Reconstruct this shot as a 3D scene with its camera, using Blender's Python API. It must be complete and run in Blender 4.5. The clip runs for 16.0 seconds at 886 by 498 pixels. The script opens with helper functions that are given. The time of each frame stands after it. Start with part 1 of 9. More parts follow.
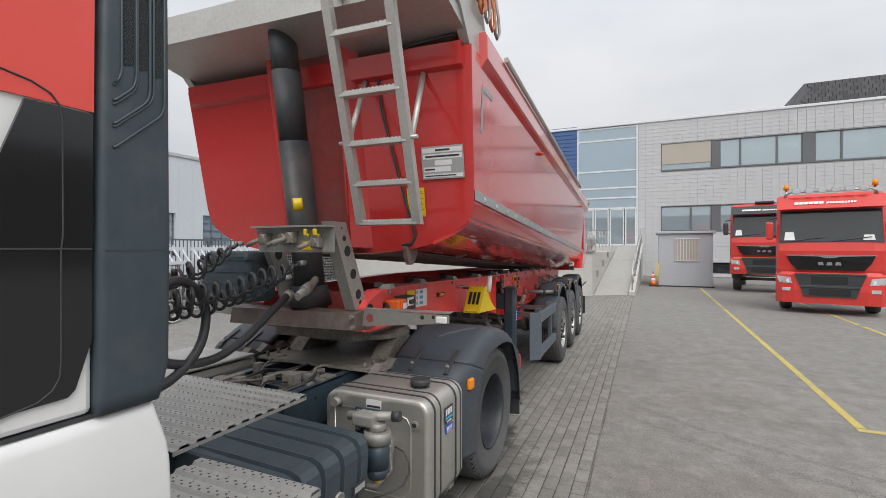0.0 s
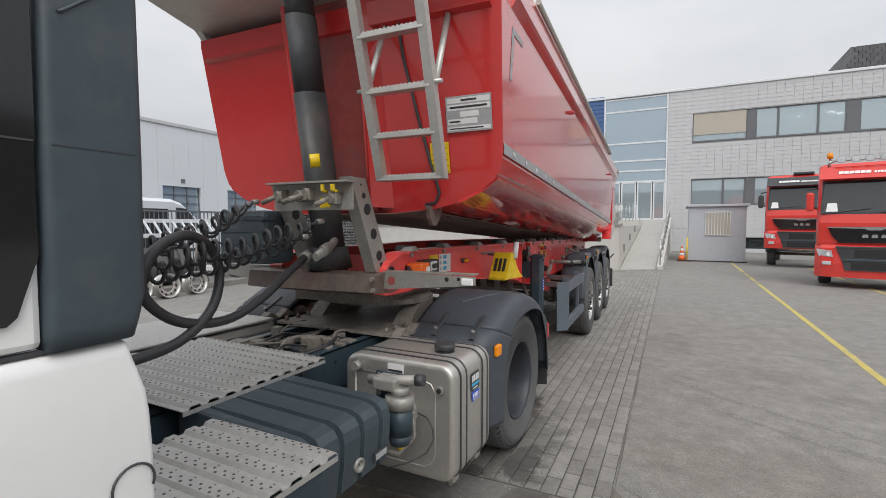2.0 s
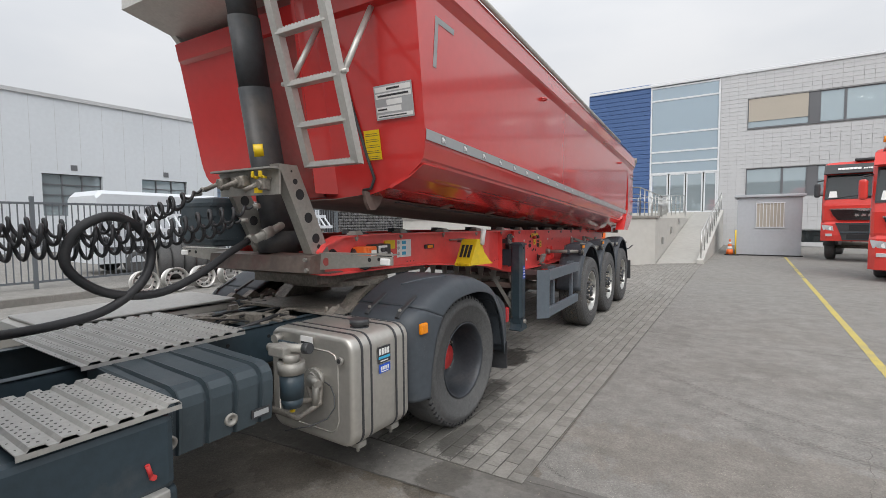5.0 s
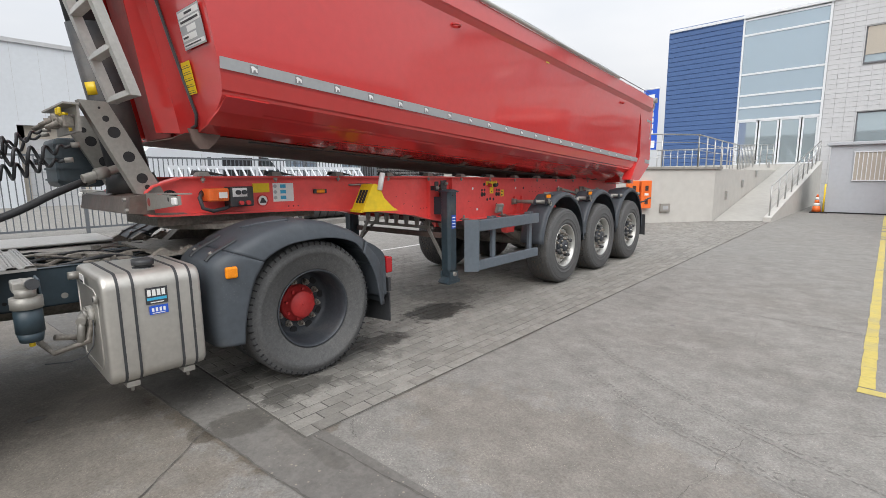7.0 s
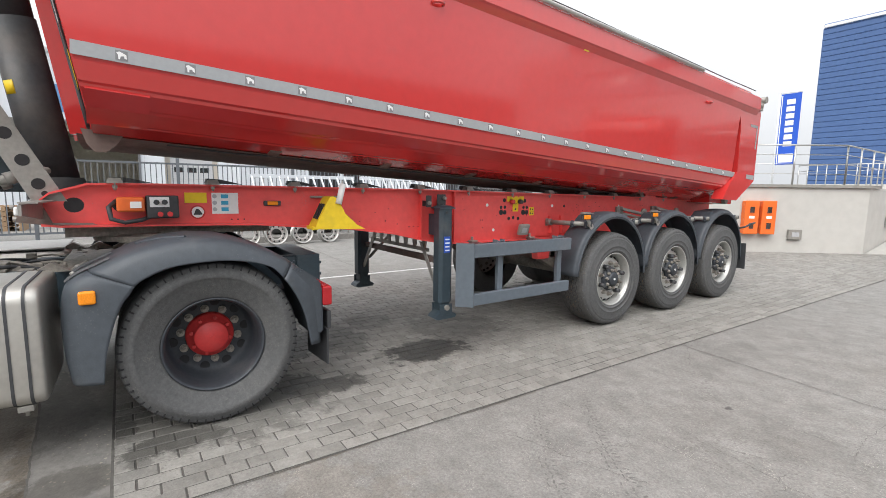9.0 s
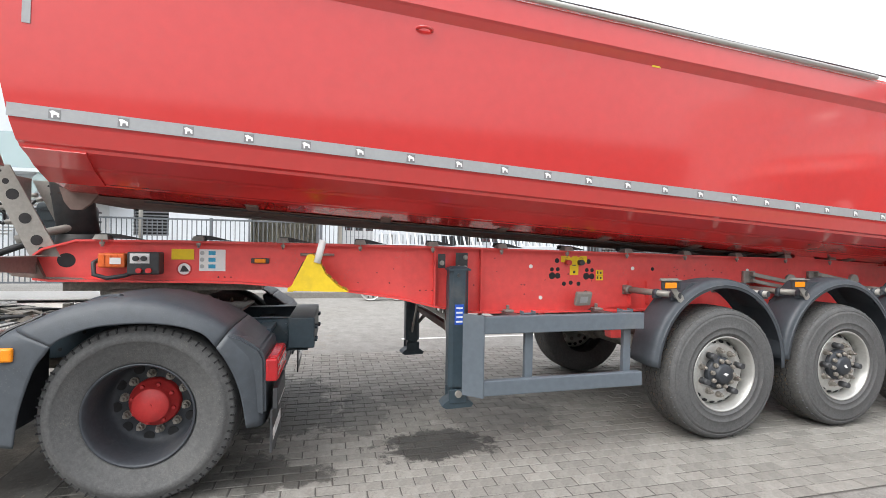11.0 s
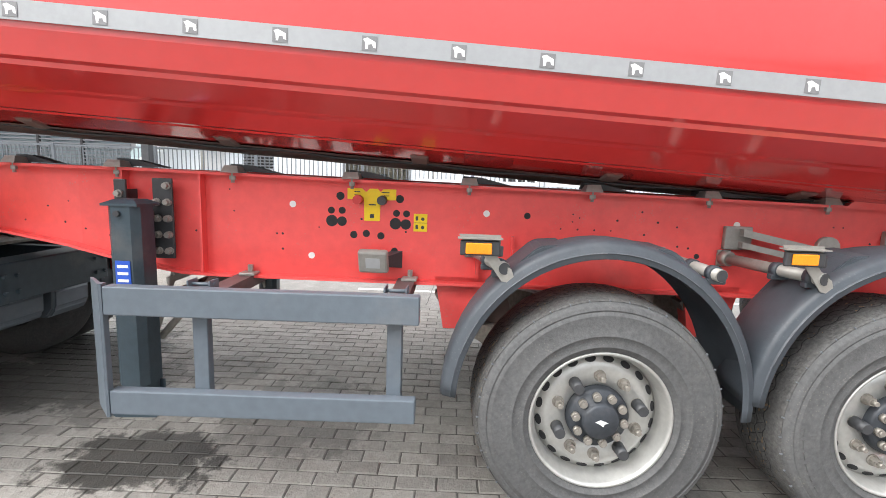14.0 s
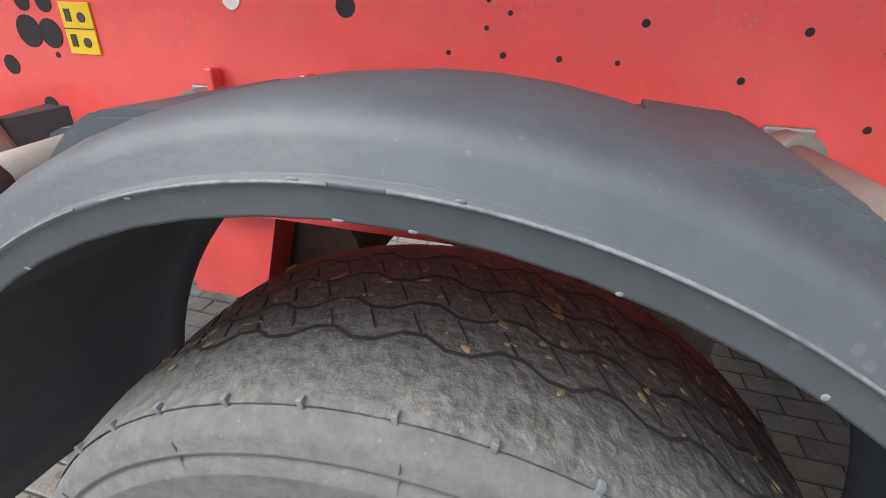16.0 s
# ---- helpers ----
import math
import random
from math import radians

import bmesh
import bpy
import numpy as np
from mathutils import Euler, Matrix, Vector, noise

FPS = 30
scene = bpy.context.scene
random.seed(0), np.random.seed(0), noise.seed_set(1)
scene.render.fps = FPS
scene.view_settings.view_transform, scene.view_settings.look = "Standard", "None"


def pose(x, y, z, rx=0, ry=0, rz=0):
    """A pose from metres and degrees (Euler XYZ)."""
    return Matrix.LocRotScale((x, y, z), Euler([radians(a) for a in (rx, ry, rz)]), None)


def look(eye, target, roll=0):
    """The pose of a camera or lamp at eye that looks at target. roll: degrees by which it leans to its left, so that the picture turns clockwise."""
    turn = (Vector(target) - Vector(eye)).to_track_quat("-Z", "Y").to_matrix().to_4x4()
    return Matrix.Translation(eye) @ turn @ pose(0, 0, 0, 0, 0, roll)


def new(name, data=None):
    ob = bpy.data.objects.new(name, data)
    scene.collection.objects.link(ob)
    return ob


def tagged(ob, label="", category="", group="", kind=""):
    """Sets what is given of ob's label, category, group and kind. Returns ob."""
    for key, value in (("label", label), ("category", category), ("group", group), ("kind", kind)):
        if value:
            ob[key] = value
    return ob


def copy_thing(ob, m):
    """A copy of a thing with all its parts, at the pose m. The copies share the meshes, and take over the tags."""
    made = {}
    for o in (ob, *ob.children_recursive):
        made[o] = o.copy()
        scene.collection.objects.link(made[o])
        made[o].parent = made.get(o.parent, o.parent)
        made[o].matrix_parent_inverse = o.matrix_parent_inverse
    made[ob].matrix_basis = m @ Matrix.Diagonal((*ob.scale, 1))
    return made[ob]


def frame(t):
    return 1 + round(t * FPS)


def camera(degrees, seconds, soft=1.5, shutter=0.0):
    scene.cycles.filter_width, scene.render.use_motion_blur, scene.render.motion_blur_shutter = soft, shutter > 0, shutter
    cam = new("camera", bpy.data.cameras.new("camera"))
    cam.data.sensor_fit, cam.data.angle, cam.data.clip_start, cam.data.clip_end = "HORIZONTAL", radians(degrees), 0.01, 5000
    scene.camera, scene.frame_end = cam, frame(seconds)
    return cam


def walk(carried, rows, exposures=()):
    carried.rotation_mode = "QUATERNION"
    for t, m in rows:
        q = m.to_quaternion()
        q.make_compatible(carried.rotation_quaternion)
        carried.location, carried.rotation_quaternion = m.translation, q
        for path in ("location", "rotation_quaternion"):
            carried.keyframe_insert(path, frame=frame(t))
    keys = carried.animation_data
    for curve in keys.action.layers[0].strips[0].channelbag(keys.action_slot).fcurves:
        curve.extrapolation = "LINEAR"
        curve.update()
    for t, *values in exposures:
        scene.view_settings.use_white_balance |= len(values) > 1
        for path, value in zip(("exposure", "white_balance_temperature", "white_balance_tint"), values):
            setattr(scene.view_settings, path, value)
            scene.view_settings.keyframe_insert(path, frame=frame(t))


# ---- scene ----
cam = camera(86.5, 16.0, 0.8)
PATH = [
    (0, (2.599, 0.043, 1.874), (1.789, 1.872, 1.872), -0.0),
    (0.5, (2.593, 0.095, 1.801), (1.786, 1.925, 1.772), -0.2),
    (1, (2.531, 0.12, 1.771), (1.707, 1.942, 1.715), -0.0),
    (1.5, (2.485, 0.15, 1.763), (1.611, 1.947, 1.697), -0.0),
    (2, (2.491, 0.221, 1.756), (1.599, 2.008, 1.653), -0.0),
    (2.5, (2.561, 0.285, 1.781), (1.66, 2.07, 1.716), -0.3),
    (3, (2.508, 0.211, 1.827), (1.562, 1.973, 1.823), -0.3),
    (3.2, (2.539, 0.219, 1.826), (1.532, 1.947, 1.851), -0.0),
    (5.5, (3.624, 0.762, 1.614), (2.501, 2.407, 1.434), -0.9),
    (6, (3.973, 1.106, 1.582), (2.763, 2.681, 1.347), -1.3),
    (6.5, (4.253, 1.498, 1.568), (2.964, 3.0, 1.281), -0.7),
    (7, (4.544, 1.86, 1.536), (3.199, 3.309, 1.234), -0.5),
    (7.5, (4.712, 2.282, 1.504), (3.319, 3.684, 1.199), -0.6),
    (8, (4.805, 2.7, 1.513), (3.352, 4.038, 1.2), -0.4),
    (8.5, (4.806, 3.062, 1.529), (3.277, 4.316, 1.23), 0.1),
    (9, (4.641, 3.379, 1.546), (2.987, 4.475, 1.295), 0.8),
    (9.5, (4.519, 3.716, 1.553), (2.729, 4.596, 1.406), 0.9),
    (9.7, (4.504, 3.865, 1.559), (2.676, 4.669, 1.462), 0.9),
    (11.8, (4.342, 5.541, 1.573), (2.367, 5.851, 1.525), 1.0),
    (12, (4.29, 5.723, 1.576), (2.309, 5.996, 1.53), 1.1),
    (12.5, (4.145, 6.213, 1.59), (2.154, 6.395, 1.516), 1.3),
    (13, (3.867, 6.648, 1.586), (1.874, 6.754, 1.457), 1.5),
    (13.5, (3.522, 7.027, 1.576), (1.533, 7.044, 1.372), 1.7),
    (14, (3.16, 7.361, 1.543), (1.183, 7.298, 1.249), 2.0),
    (14.5, (2.691, 7.61, 1.506), (0.736, 7.447, 1.118), 2.4),
    (15, (2.235, 7.862, 1.456), (0.325, 7.604, 0.924), 2.5),
    (15.5, (1.836, 8.008, 1.389), (-0.012, 7.649, 0.714), 2.7),
    (16, (1.501, 8.104, 1.362), (-0.229, 7.641, 0.472), 2.2),
]
walk(cam, [(t, look(eye, target, roll)) for t, eye, target, roll in PATH],
     [(0, 0.38), (3.2, 0.38), (5.5, 0.5), (7, 0.7), (9, 0.95), (12.5, 1.5), (14.5, 1.75), (16, 1.85)])

# ---- light ----
world = bpy.data.worlds.new("overcast_sky")
scene.world = world
world.use_nodes = True
wn = world.node_tree.nodes
sky = wn.new("ShaderNodeTexSky")
sky.sky_type = "NISHITA"
sky.sun_disc = False
sky.sun_elevation, sky.sun_rotation = radians(48), radians(150)
sky.air_density, sky.dust_density, sky.ozone_density = 1.0, 6.0, 1.0
haze = wn.new("ShaderNodeMix")
haze.data_type = "RGBA"
haze.inputs["Factor"].default_value = 0.9
haze.inputs["B"].default_value = (7.6, 7.75, 8.0, 1)
# soft cloud layer
cc = wn.new("ShaderNodeTexCoord")
cm = wn.new("ShaderNodeMapping")
cm.inputs["Scale"].default_value = (1.0, 1.0, 2.6)
cn = wn.new("ShaderNodeTexNoise")
cn.inputs["Scale"].default_value, cn.inputs["Detail"].default_value, cn.inputs["Roughness"].default_value = 1.7, 5, 0.5
cr = wn.new("ShaderNodeValToRGB")
cr.color_ramp.elements[0].position, cr.color_ramp.elements[1].position = 0.32, 0.68
cr.color_ramp.elements[0].color, cr.color_ramp.elements[1].color = (6.5, 6.8, 7.25, 1), (8.3, 8.35, 8.5, 1)
world.node_tree.links.new(cc.outputs["Generated"], cm.inputs["Vector"])
world.node_tree.links.new(cm.outputs["Vector"], cn.inputs["Vector"])
world.node_tree.links.new(cn.outputs["Fac"], cr.inputs["Fac"])
world.node_tree.links.new(cr.outputs["Color"], haze.inputs["B"])
world.node_tree.links.new(sky.outputs["Color"], haze.inputs["A"])
# an overcast sky is brighter overhead than along the horizon
up = wn.new("ShaderNodeSeparateXYZ")
rise = wn.new("ShaderNodeMapRange")
rise.inputs["To Min"].default_value, rise.inputs["To Max"].default_value = 0.66, 1.42
dome = wn.new("ShaderNodeVectorMath")
dome.operation = "SCALE"
world.node_tree.links.new(cc.outputs["Generated"], up.inputs["Vector"])
world.node_tree.links.new(up.outputs["Z"], rise.inputs["Value"])
world.node_tree.links.new(haze.outputs["Result"], dome.inputs[0])
world.node_tree.links.new(rise.outputs["Result"], dome.inputs["Scale"])
world.node_tree.links.new(dome.outputs["Vector"], wn["Background"].inputs["Color"])
wn["Background"].inputs["Strength"].default_value = 0.09
sun = new("sun", bpy.data.lights.new("sun", "SUN"))
sun.data.energy, sun.data.angle, sun.data.color = 1.5, radians(50), (1.0, 0.985, 0.965)
sun.matrix_world = look((6, -4, 12), (0, 5, 0))

# ---- materials ----


def mat(name, colour, rough=0.6, metal=0.0, scale=6.0, vary=0.12, grime=0.0, grime_colour=(0.12, 0.11, 0.10), bump=0.0, bump_scale=60.0, coat=0.0, spread=0.0):
    """Paint, metal or mineral with variation at two scales, stains, relief and piece-to-piece spread."""
    m = bpy.data.materials.new(name)
    m.use_nodes = True
    n, lk = m.node_tree.nodes, m.node_tree.links
    b = n["Principled BSDF"]
    b.inputs["Metallic"].default_value = metal
    b.inputs["Coat Weight"].default_value = coat
    b.inputs["Coat Roughness"].default_value = 0.08
    tc = n.new("ShaderNodeTexCoord")
    big, fine = n.new("ShaderNodeTexNoise"), n.new("ShaderNodeTexNoise")
    big.inputs["Scale"].default_value, fine.inputs["Scale"].default_value = scale * 0.25, scale * 5
    big.inputs["Detail"].default_value, fine.inputs["Detail"].default_value = 5, 4
    for t in (big, fine):
        lk.new(tc.outputs["Object"], t.inputs["Vector"])
    ad = n.new("ShaderNodeMath")
    ad.operation = "ADD"
    lk.new(big.outputs["Fac"], ad.inputs[0])
    lk.new(fine.outputs["Fac"], ad.inputs[1])
    mr = n.new("ShaderNodeMapRange")
    mr.inputs["From Min"].default_value, mr.inputs["From Max"].default_value = 0.7, 1.3
    mr.inputs["To Min"].default_value, mr.inputs["To Max"].default_value = 1 - vary, 1 + vary
    lk.new(ad.outputs[0], mr.inputs["Value"])
    fac = mr.outputs["Result"]
    if spread:
        oi = n.new("ShaderNodeObjectInfo")
        sp = n.new("ShaderNodeMapRange")
        sp.inputs["To Min"].default_value, sp.inputs["To Max"].default_value = 1 - spread, 1 + spread
        gi = n.new("ShaderNodeNewGeometry")
        s2 = n.new("ShaderNodeMath")
        s2.operation = "ADD"
        fr = n.new("ShaderNodeMath")
        fr.operation = "FRACT"
        lk.new(oi.outputs["Random"], s2.inputs[0])
        lk.new(gi.outputs["Random Per Island"], s2.inputs[1])
        lk.new(s2.outputs[0], fr.inputs[0])
        lk.new(fr.outputs[0], sp.inputs["Value"])
        mu = n.new("ShaderNodeMath")
        mu.operation = "MULTIPLY"
        lk.new(fac, mu.inputs[0])
        lk.new(sp.outputs["Result"], mu.inputs[1])
        fac = mu.outputs[0]
    hs = n.new("ShaderNodeHueSaturation")
    hs.inputs["Color"].default_value = (*colour, 1)
    lk.new(fac, hs.inputs["Value"])
    out = hs.outputs["Color"]
    if grime:
        gn = n.new("ShaderNodeTexNoise")
        gn.inputs["Scale"].default_value, gn.inputs["Detail"].default_value, gn.inputs["Roughness"].default_value = scale * 0.6, 8, 0.65
        lk.new(tc.outputs["Object"], gn.inputs["Vector"])
        gr = n.new("ShaderNodeMapRange")
        gr.inputs["From Min"].default_value, gr.inputs["From Max"].default_value = 0.62 - 0.25 * grime, 0.8
        gr.inputs["To Max"].default_value = min(1.0, grime + 0.2)
        lk.new(gn.outputs["Fac"], gr.inputs["Value"])
        mx = n.new("ShaderNodeMix")
        mx.data_type = "RGBA"
        mx.inputs["B"].default_value = (*grime_colour, 1)
        lk.new(gr.outputs["Result"], mx.inputs["Factor"])
        lk.new(out, mx.inputs["A"])
        out = mx.outputs["Result"]
    lk.new(out, b.inputs["Base Color"])
    rr = n.new("ShaderNodeMapRange")
    rr.inputs["From Min"].default_value, rr.inputs["From Max"].default_value = 0.3, 0.7
    rr.inputs["To Min"].default_value, rr.inputs["To Max"].default_value = max(0.02, rough * 0.82), min(1.0, rough * 1.18)
    lk.new(big.outputs["Fac"], rr.inputs["Value"])
    lk.new(rr.outputs["Result"], b.inputs["Roughness"])
    if bump:
        bn = n.new("ShaderNodeTexNoise")
        bn.inputs["Scale"].default_value, bn.inputs["Detail"].default_value = bump_scale, 6
        lk.new(tc.outputs["Object"], bn.inputs["Vector"])
        bp = n.new("ShaderNodeBump")
        bp.inputs["Strength"].default_value, bp.inputs["Distance"].default_value = bump, 0.02
        lk.new(bn.outputs["Fac"], bp.inputs["Height"])
        lk.new(bp.outputs["Normal"], b.inputs["Normal"])
    return m


def glass_mat(name, tint, rough=0.02, alpha=0.25, ior=1.5, mirror=0.0):
    m = bpy.data.materials.new(name)
    m.use_nodes = True
    n, lk = m.node_tree.nodes, m.node_tree.links
    b = n["Principled BSDF"]
    b.inputs["Base Color"].default_value = (*tint, 1)
    b.inputs["Roughness"].default_value = rough
    b.inputs["IOR"].default_value = ior
    b.inputs["Metallic"].default_value = mirror
    tr = n.new("ShaderNodeBsdfTransparent")
    tr.inputs["Color"].default_value = (0.75, 0.82, 0.85, 1)
    mx = n.new("ShaderNodeMixShader")
    mx.inputs["Fac"].default_value = 1 - alpha
    lk.new(tr.outputs[0], mx.inputs[1])
    lk.new(b.outputs[0], mx.inputs[2])
    lk.new(mx.outputs[0], n["Material Output"].inputs["Surface"])
    return m


def lamp_mat(name, colour, strength):
    m = mat(name, colour, 0.2)
    b = m.node_tree.nodes["Principled BSDF"]
    b.inputs["Emission Color"].default_value = (*colour, 1)
    b.inputs["Emission Strength"].default_value = strength
    return m


RED = mat("red_body_paint", (0.58, 0.034, 0.032), 0.22, 0, 2.5, 0.05, 0.05, (0.40, 0.08, 0.07), 0.012, 4, 1.0)
RED.node_tree.nodes["Principled BSDF"].inputs["Coat IOR"].default_value = 1.55
RED_FRAME = mat("red_chassis_paint", (0.79, 0.085, 0.080), 0.38, 0, 3.0, 0.08, 0.16, (0.44, 0.17, 0.14), 0.03, 30, 0.3)
RED_DIRTY = mat("red_paint_under_grime", (0.30, 0.05, 0.045), 0.6, 0, 3.0, 0.2, 0.6, (0.14, 0.125, 0.115), 0.1, 40)
SKID = mat("grimy_skid_steel", (0.20, 0.16, 0.14), 0.45, 0.4, 4.0, 0.25, 0.45, (0.28, 0.07, 0.06), 0.06, 40)
BEARER = mat("dark_purplish_crossbar_paint", (0.11, 0.075, 0.075), 0.55, 0, 4.0, 0.2, 0.4, (0.2, 0.18, 0.17), 0.06, 40)
UNDER = mat("road_dirt_underside", (0.16, 0.115, 0.10), 0.8, 0, 3.0, 0.25, 0.5, (0.09, 0.085, 0.08), 0.1, 40)
GALV = mat("galvanised_steel", (0.32, 0.31, 0.285), 0.5, 0.35, 8.0, 0.12, 0.35, (0.22, 0.20, 0.18), 0.06, 60)
ALU = mat("dull_aluminium", (0.52, 0.51, 0.48), 0.42, 0.55, 8.0, 0.10, 0.2, (0.30, 0.28, 0.25), 0.04, 60)
RUBBER = mat("tyre_rubber", (0.086, 0.087, 0.088), 0.8, 0, 6.0, 0.18, 0.4, (0.120, 0.119, 0.116), 0.16, 120)
TREAD = mat("worn_dark_tread_rubber", (0.084, 0.083, 0.081), 0.75, 0, 14.0, 0.35, 0.45, (0.12, 0.112, 0.10), 0.5, 60)
MUD = mat("dried_brown_mud", (0.21, 0.145, 0.085), 0.95, 0, 20.0, 0.3, 0.3, (0.12, 0.085, 0.05), 0.3, 80)
# pale tone for scuffs and for the highlight painted along the mudguard bead
RUBBED_LIT = mat("rubbed_and_highlit_plastic", (0.125, 0.135, 0.148), 0.7, 0, 30.0, 0.4, 0.4, (0.09, 0.10, 0.115), 0.1, 80)
PLASTIC = mat("grey_blue_plastic", (0.046, 0.064, 0.076), 0.5, 0, 5.0, 0.12, 0.22, (0.16, 0.155, 0.15), 0.04, 90)
FENDER = mat("dark_fender_plastic", (0.052, 0.062, 0.074), 0.58, 0, 4.0, 0.14, 0.30, (0.12, 0.12, 0.12), 0.06, 110)
STEEL_BLUE = mat("blue_grey_painted_steel", (0.032, 0.052, 0.067), 0.45, 0, 5.0, 0.15, 0.25, (0.15, 0.14, 0.13), 0.05, 60)
GUARD = mat("slate_grey_guard_paint", (0.105, 0.128, 0.152), 0.5, 0, 5.0, 0.10, 0.2, (0.2, 0.2, 0.2), 0.04, 60)
BLACK = mat("black_plastic", (0.043, 0.045, 0.049), 0.5, 0, 8.0, 0.2, 0.2, (0.09, 0.085, 0.08), 0.05, 80)
GLOSS_BLACK = mat("gloss_black_panel", (0.012, 0.012, 0.013), 0.12, 0, 3.0, 0.1, 0.05, (0.05, 0.05, 0.05), 0, 40, 0.4)
CAB_WHITE = mat("white_cab_paint", (0.80, 0.80, 0.79), 0.2, 0, 2.0, 0.03, 0.04, (0.55, 0.54, 0.52), 0, 40, 0.4)
CAB_RED = mat("coral_red_cab_paint", (0.78, 0.075, 0.055), 0.25, 0, 2.0, 0.04, 0.04, (0.5, 0.1, 0.09), 0, 40, 0.4)
TRUCK_RED = mat("red_truck_paint", (0.66, 0.05, 0.04), 0.25, 0, 2.0, 0.04, 0.05, (0.35, 0.06, 0.05), 0, 40, 0.4)
TANK_ALU = mat("brushed_tank_aluminium", (0.50, 0.485, 0.45), 0.42, 0.7, 6.0, 0.08, 0.2, (0.36, 0.34, 0.31), 0.03, 50)
GREASE = mat("greasy_machine_parts", (0.238, 0.217, 0.189), 0.6, 0.2, 10.0, 0.35, 0.6, (0.06, 0.055, 0.05), 0.25, 45)
PUNCHED = mat("shaded_punched_metal", (0.09, 0.088, 0.084), 0.7, 0.2, 20.0, 0.2)
TREAD_PLATE = mat("grey_dusty_deck_plate", (0.43, 0.425, 0.405), 0.5, 0.45, 8.0, 0.12, 0.3, (0.20, 0.185, 0.165), 0.05, 60)
CYL = mat("dark_hydraulic_cylinder", (0.045, 0.049, 0.054), 0.55, 0.1, 4.0, 0.25, 0.5, (0.13, 0.11, 0.09), 0.08, 40)
YELLOW = mat("yellow_plastic", (0.78, 0.55, 0.02), 0.45, 0, 6.0, 0.08, 0.12, (0.4, 0.3, 0.06), 0.03, 60)
# darker yellow that paints the shade in the chock's tread slots
CHOCK_SHADE = mat("shaded_yellow_slot", (0.30, 0.22, 0.02), 0.7, 0, 8.0, 0.2)
STICKER_Y = mat("yellow_sticker", (0.80, 0.56, 0.01), 0.4, 0, 8.0, 0.06)
STICKER_G = mat("grey_type_plate", (0.42, 0.43, 0.44), 0.4, 0.2, 8.0, 0.06)
STICKER_W = mat("white_sticker", (0.78, 0.78, 0.77), 0.4, 0, 8.0, 0.04)
STRIP = mat("silver_reflective_strip", (0.34, 0.35, 0.36), 0.4, 0.1, 9.0, 0.06, 0.12, (0.35, 0.3, 0.3))
PRINT = mat("dark_print", (0.04, 0.04, 0.045), 0.5)
PRINT_BLUE = mat("blue_print", (0.02, 0.09, 0.50), 0.4)
PRINT_CYAN = mat("cyan_print", (0.05, 0.38, 0.60), 0.4)
PRINT_RED = mat("red_print", (0.55, 0.03, 0.03), 0.4)
AMBER = mat("amber_lens", (0.85, 0.27, 0.01), 0.2, 0, 30.0, 0.15)
LENS_RED = mat("red_lamp_lens", (0.38, 0.015, 0.02), 0.15, 0, 30.0, 0.15)
LENS_CLEAR = mat("clear_lamp_lens", (0.62, 0.64, 0.66), 0.12, 0.3, 30.0, 0.2)
ORANGE = mat("orange_plastic", (0.80, 0.16, 0.03), 0.4, 0, 8.0, 0.08, 0.1)
RIM_SILVER = mat("silver_wheel_rim", (0.50, 0.50, 0.48), 0.38, 0.6, 9.0, 0.10, 0.25, (0.26, 0.21, 0.16), 0.04, 60)
RIM_DARK = mat("dark_wheel_disc", (0.042, 0.048, 0.057), 0.5, 0.2, 9.0, 0.2, 0.3, (0.14, 0.13, 0.12), 0.06, 60)
NUT = mat("dusty_steel_nut", (0.30, 0.28, 0.25), 0.5, 0.5, 12.0, 0.15, 0.4, (0.20, 0.16, 0.12), 0.05, 60)
HUB_RED = mat("red_wheel_hub", (0.55, 0.04, 0.04), 0.45, 0, 9.0, 0.12, 0.2, (0.25, 0.07, 0.06), 0.05, 60)
TARP = mat("red_pvc_tarpaulin", (0.62, 0.045, 0.035), 0.35, 0, 3.0, 0.08, 0.08, (0.35, 0.06, 0.05), 0.15, 7)
CONCRETE = mat("worn_concrete", (0.215, 0.208, 0.194), 0.85, 0, 0.6, 0.14, 0.42, (0.17, 0.155, 0.135), 0.35, 45)
GUTTER = mat("dark_smooth_gutter_concrete", (0.150, 0.144, 0.134), 0.75, 0, 1.5, 0.16, 0.45, (0.27, 0.25, 0.22), 0.2, 50)
KERB = mat("kerb_concrete", (0.27, 0.262, 0.24), 0.85, 0, 2.0, 0.16, 0.35, (0.15, 0.14, 0.125), 0.12, 50)
PAVER = mat("grey_paving_brick", (0.235, 0.226, 0.207), 0.85, 0, 2.2, 0.18, 0.38, (0.14, 0.128, 0.112), 0.4, 70, 0, 0.14)
JOINT = mat("dark_joint_sand", (0.085, 0.081, 0.073), 0.95, 0, 6.0, 0.25, 0.3, (0.06, 0.06, 0.055), 0.15, 80)
CRACK = mat("dirty_concrete_crack", (0.105, 0.10, 0.092), 0.95, 0, 6.0, 0.3, 0.4, (0.2, 0.19, 0.17))
TRACK = mat("faint_tyre_track", (0.155, 0.150, 0.14), 0.85, 0, 4.0, 0.2, 0.3, (0.19, 0.18, 0.165))
DAMP = mat("oil_stained_damp_brick", (0.085, 0.08, 0.075), 0.45, 0, 4.0, 0.25, 0.3, (0.06, 0.055, 0.05), 0.1, 60)
LINE = mat("worn_yellow_road_paint", (0.50, 0.41, 0.11), 0.7, 0, 5.0, 0.12, 0.6, (0.29, 0.265, 0.20), 0.08, 60)
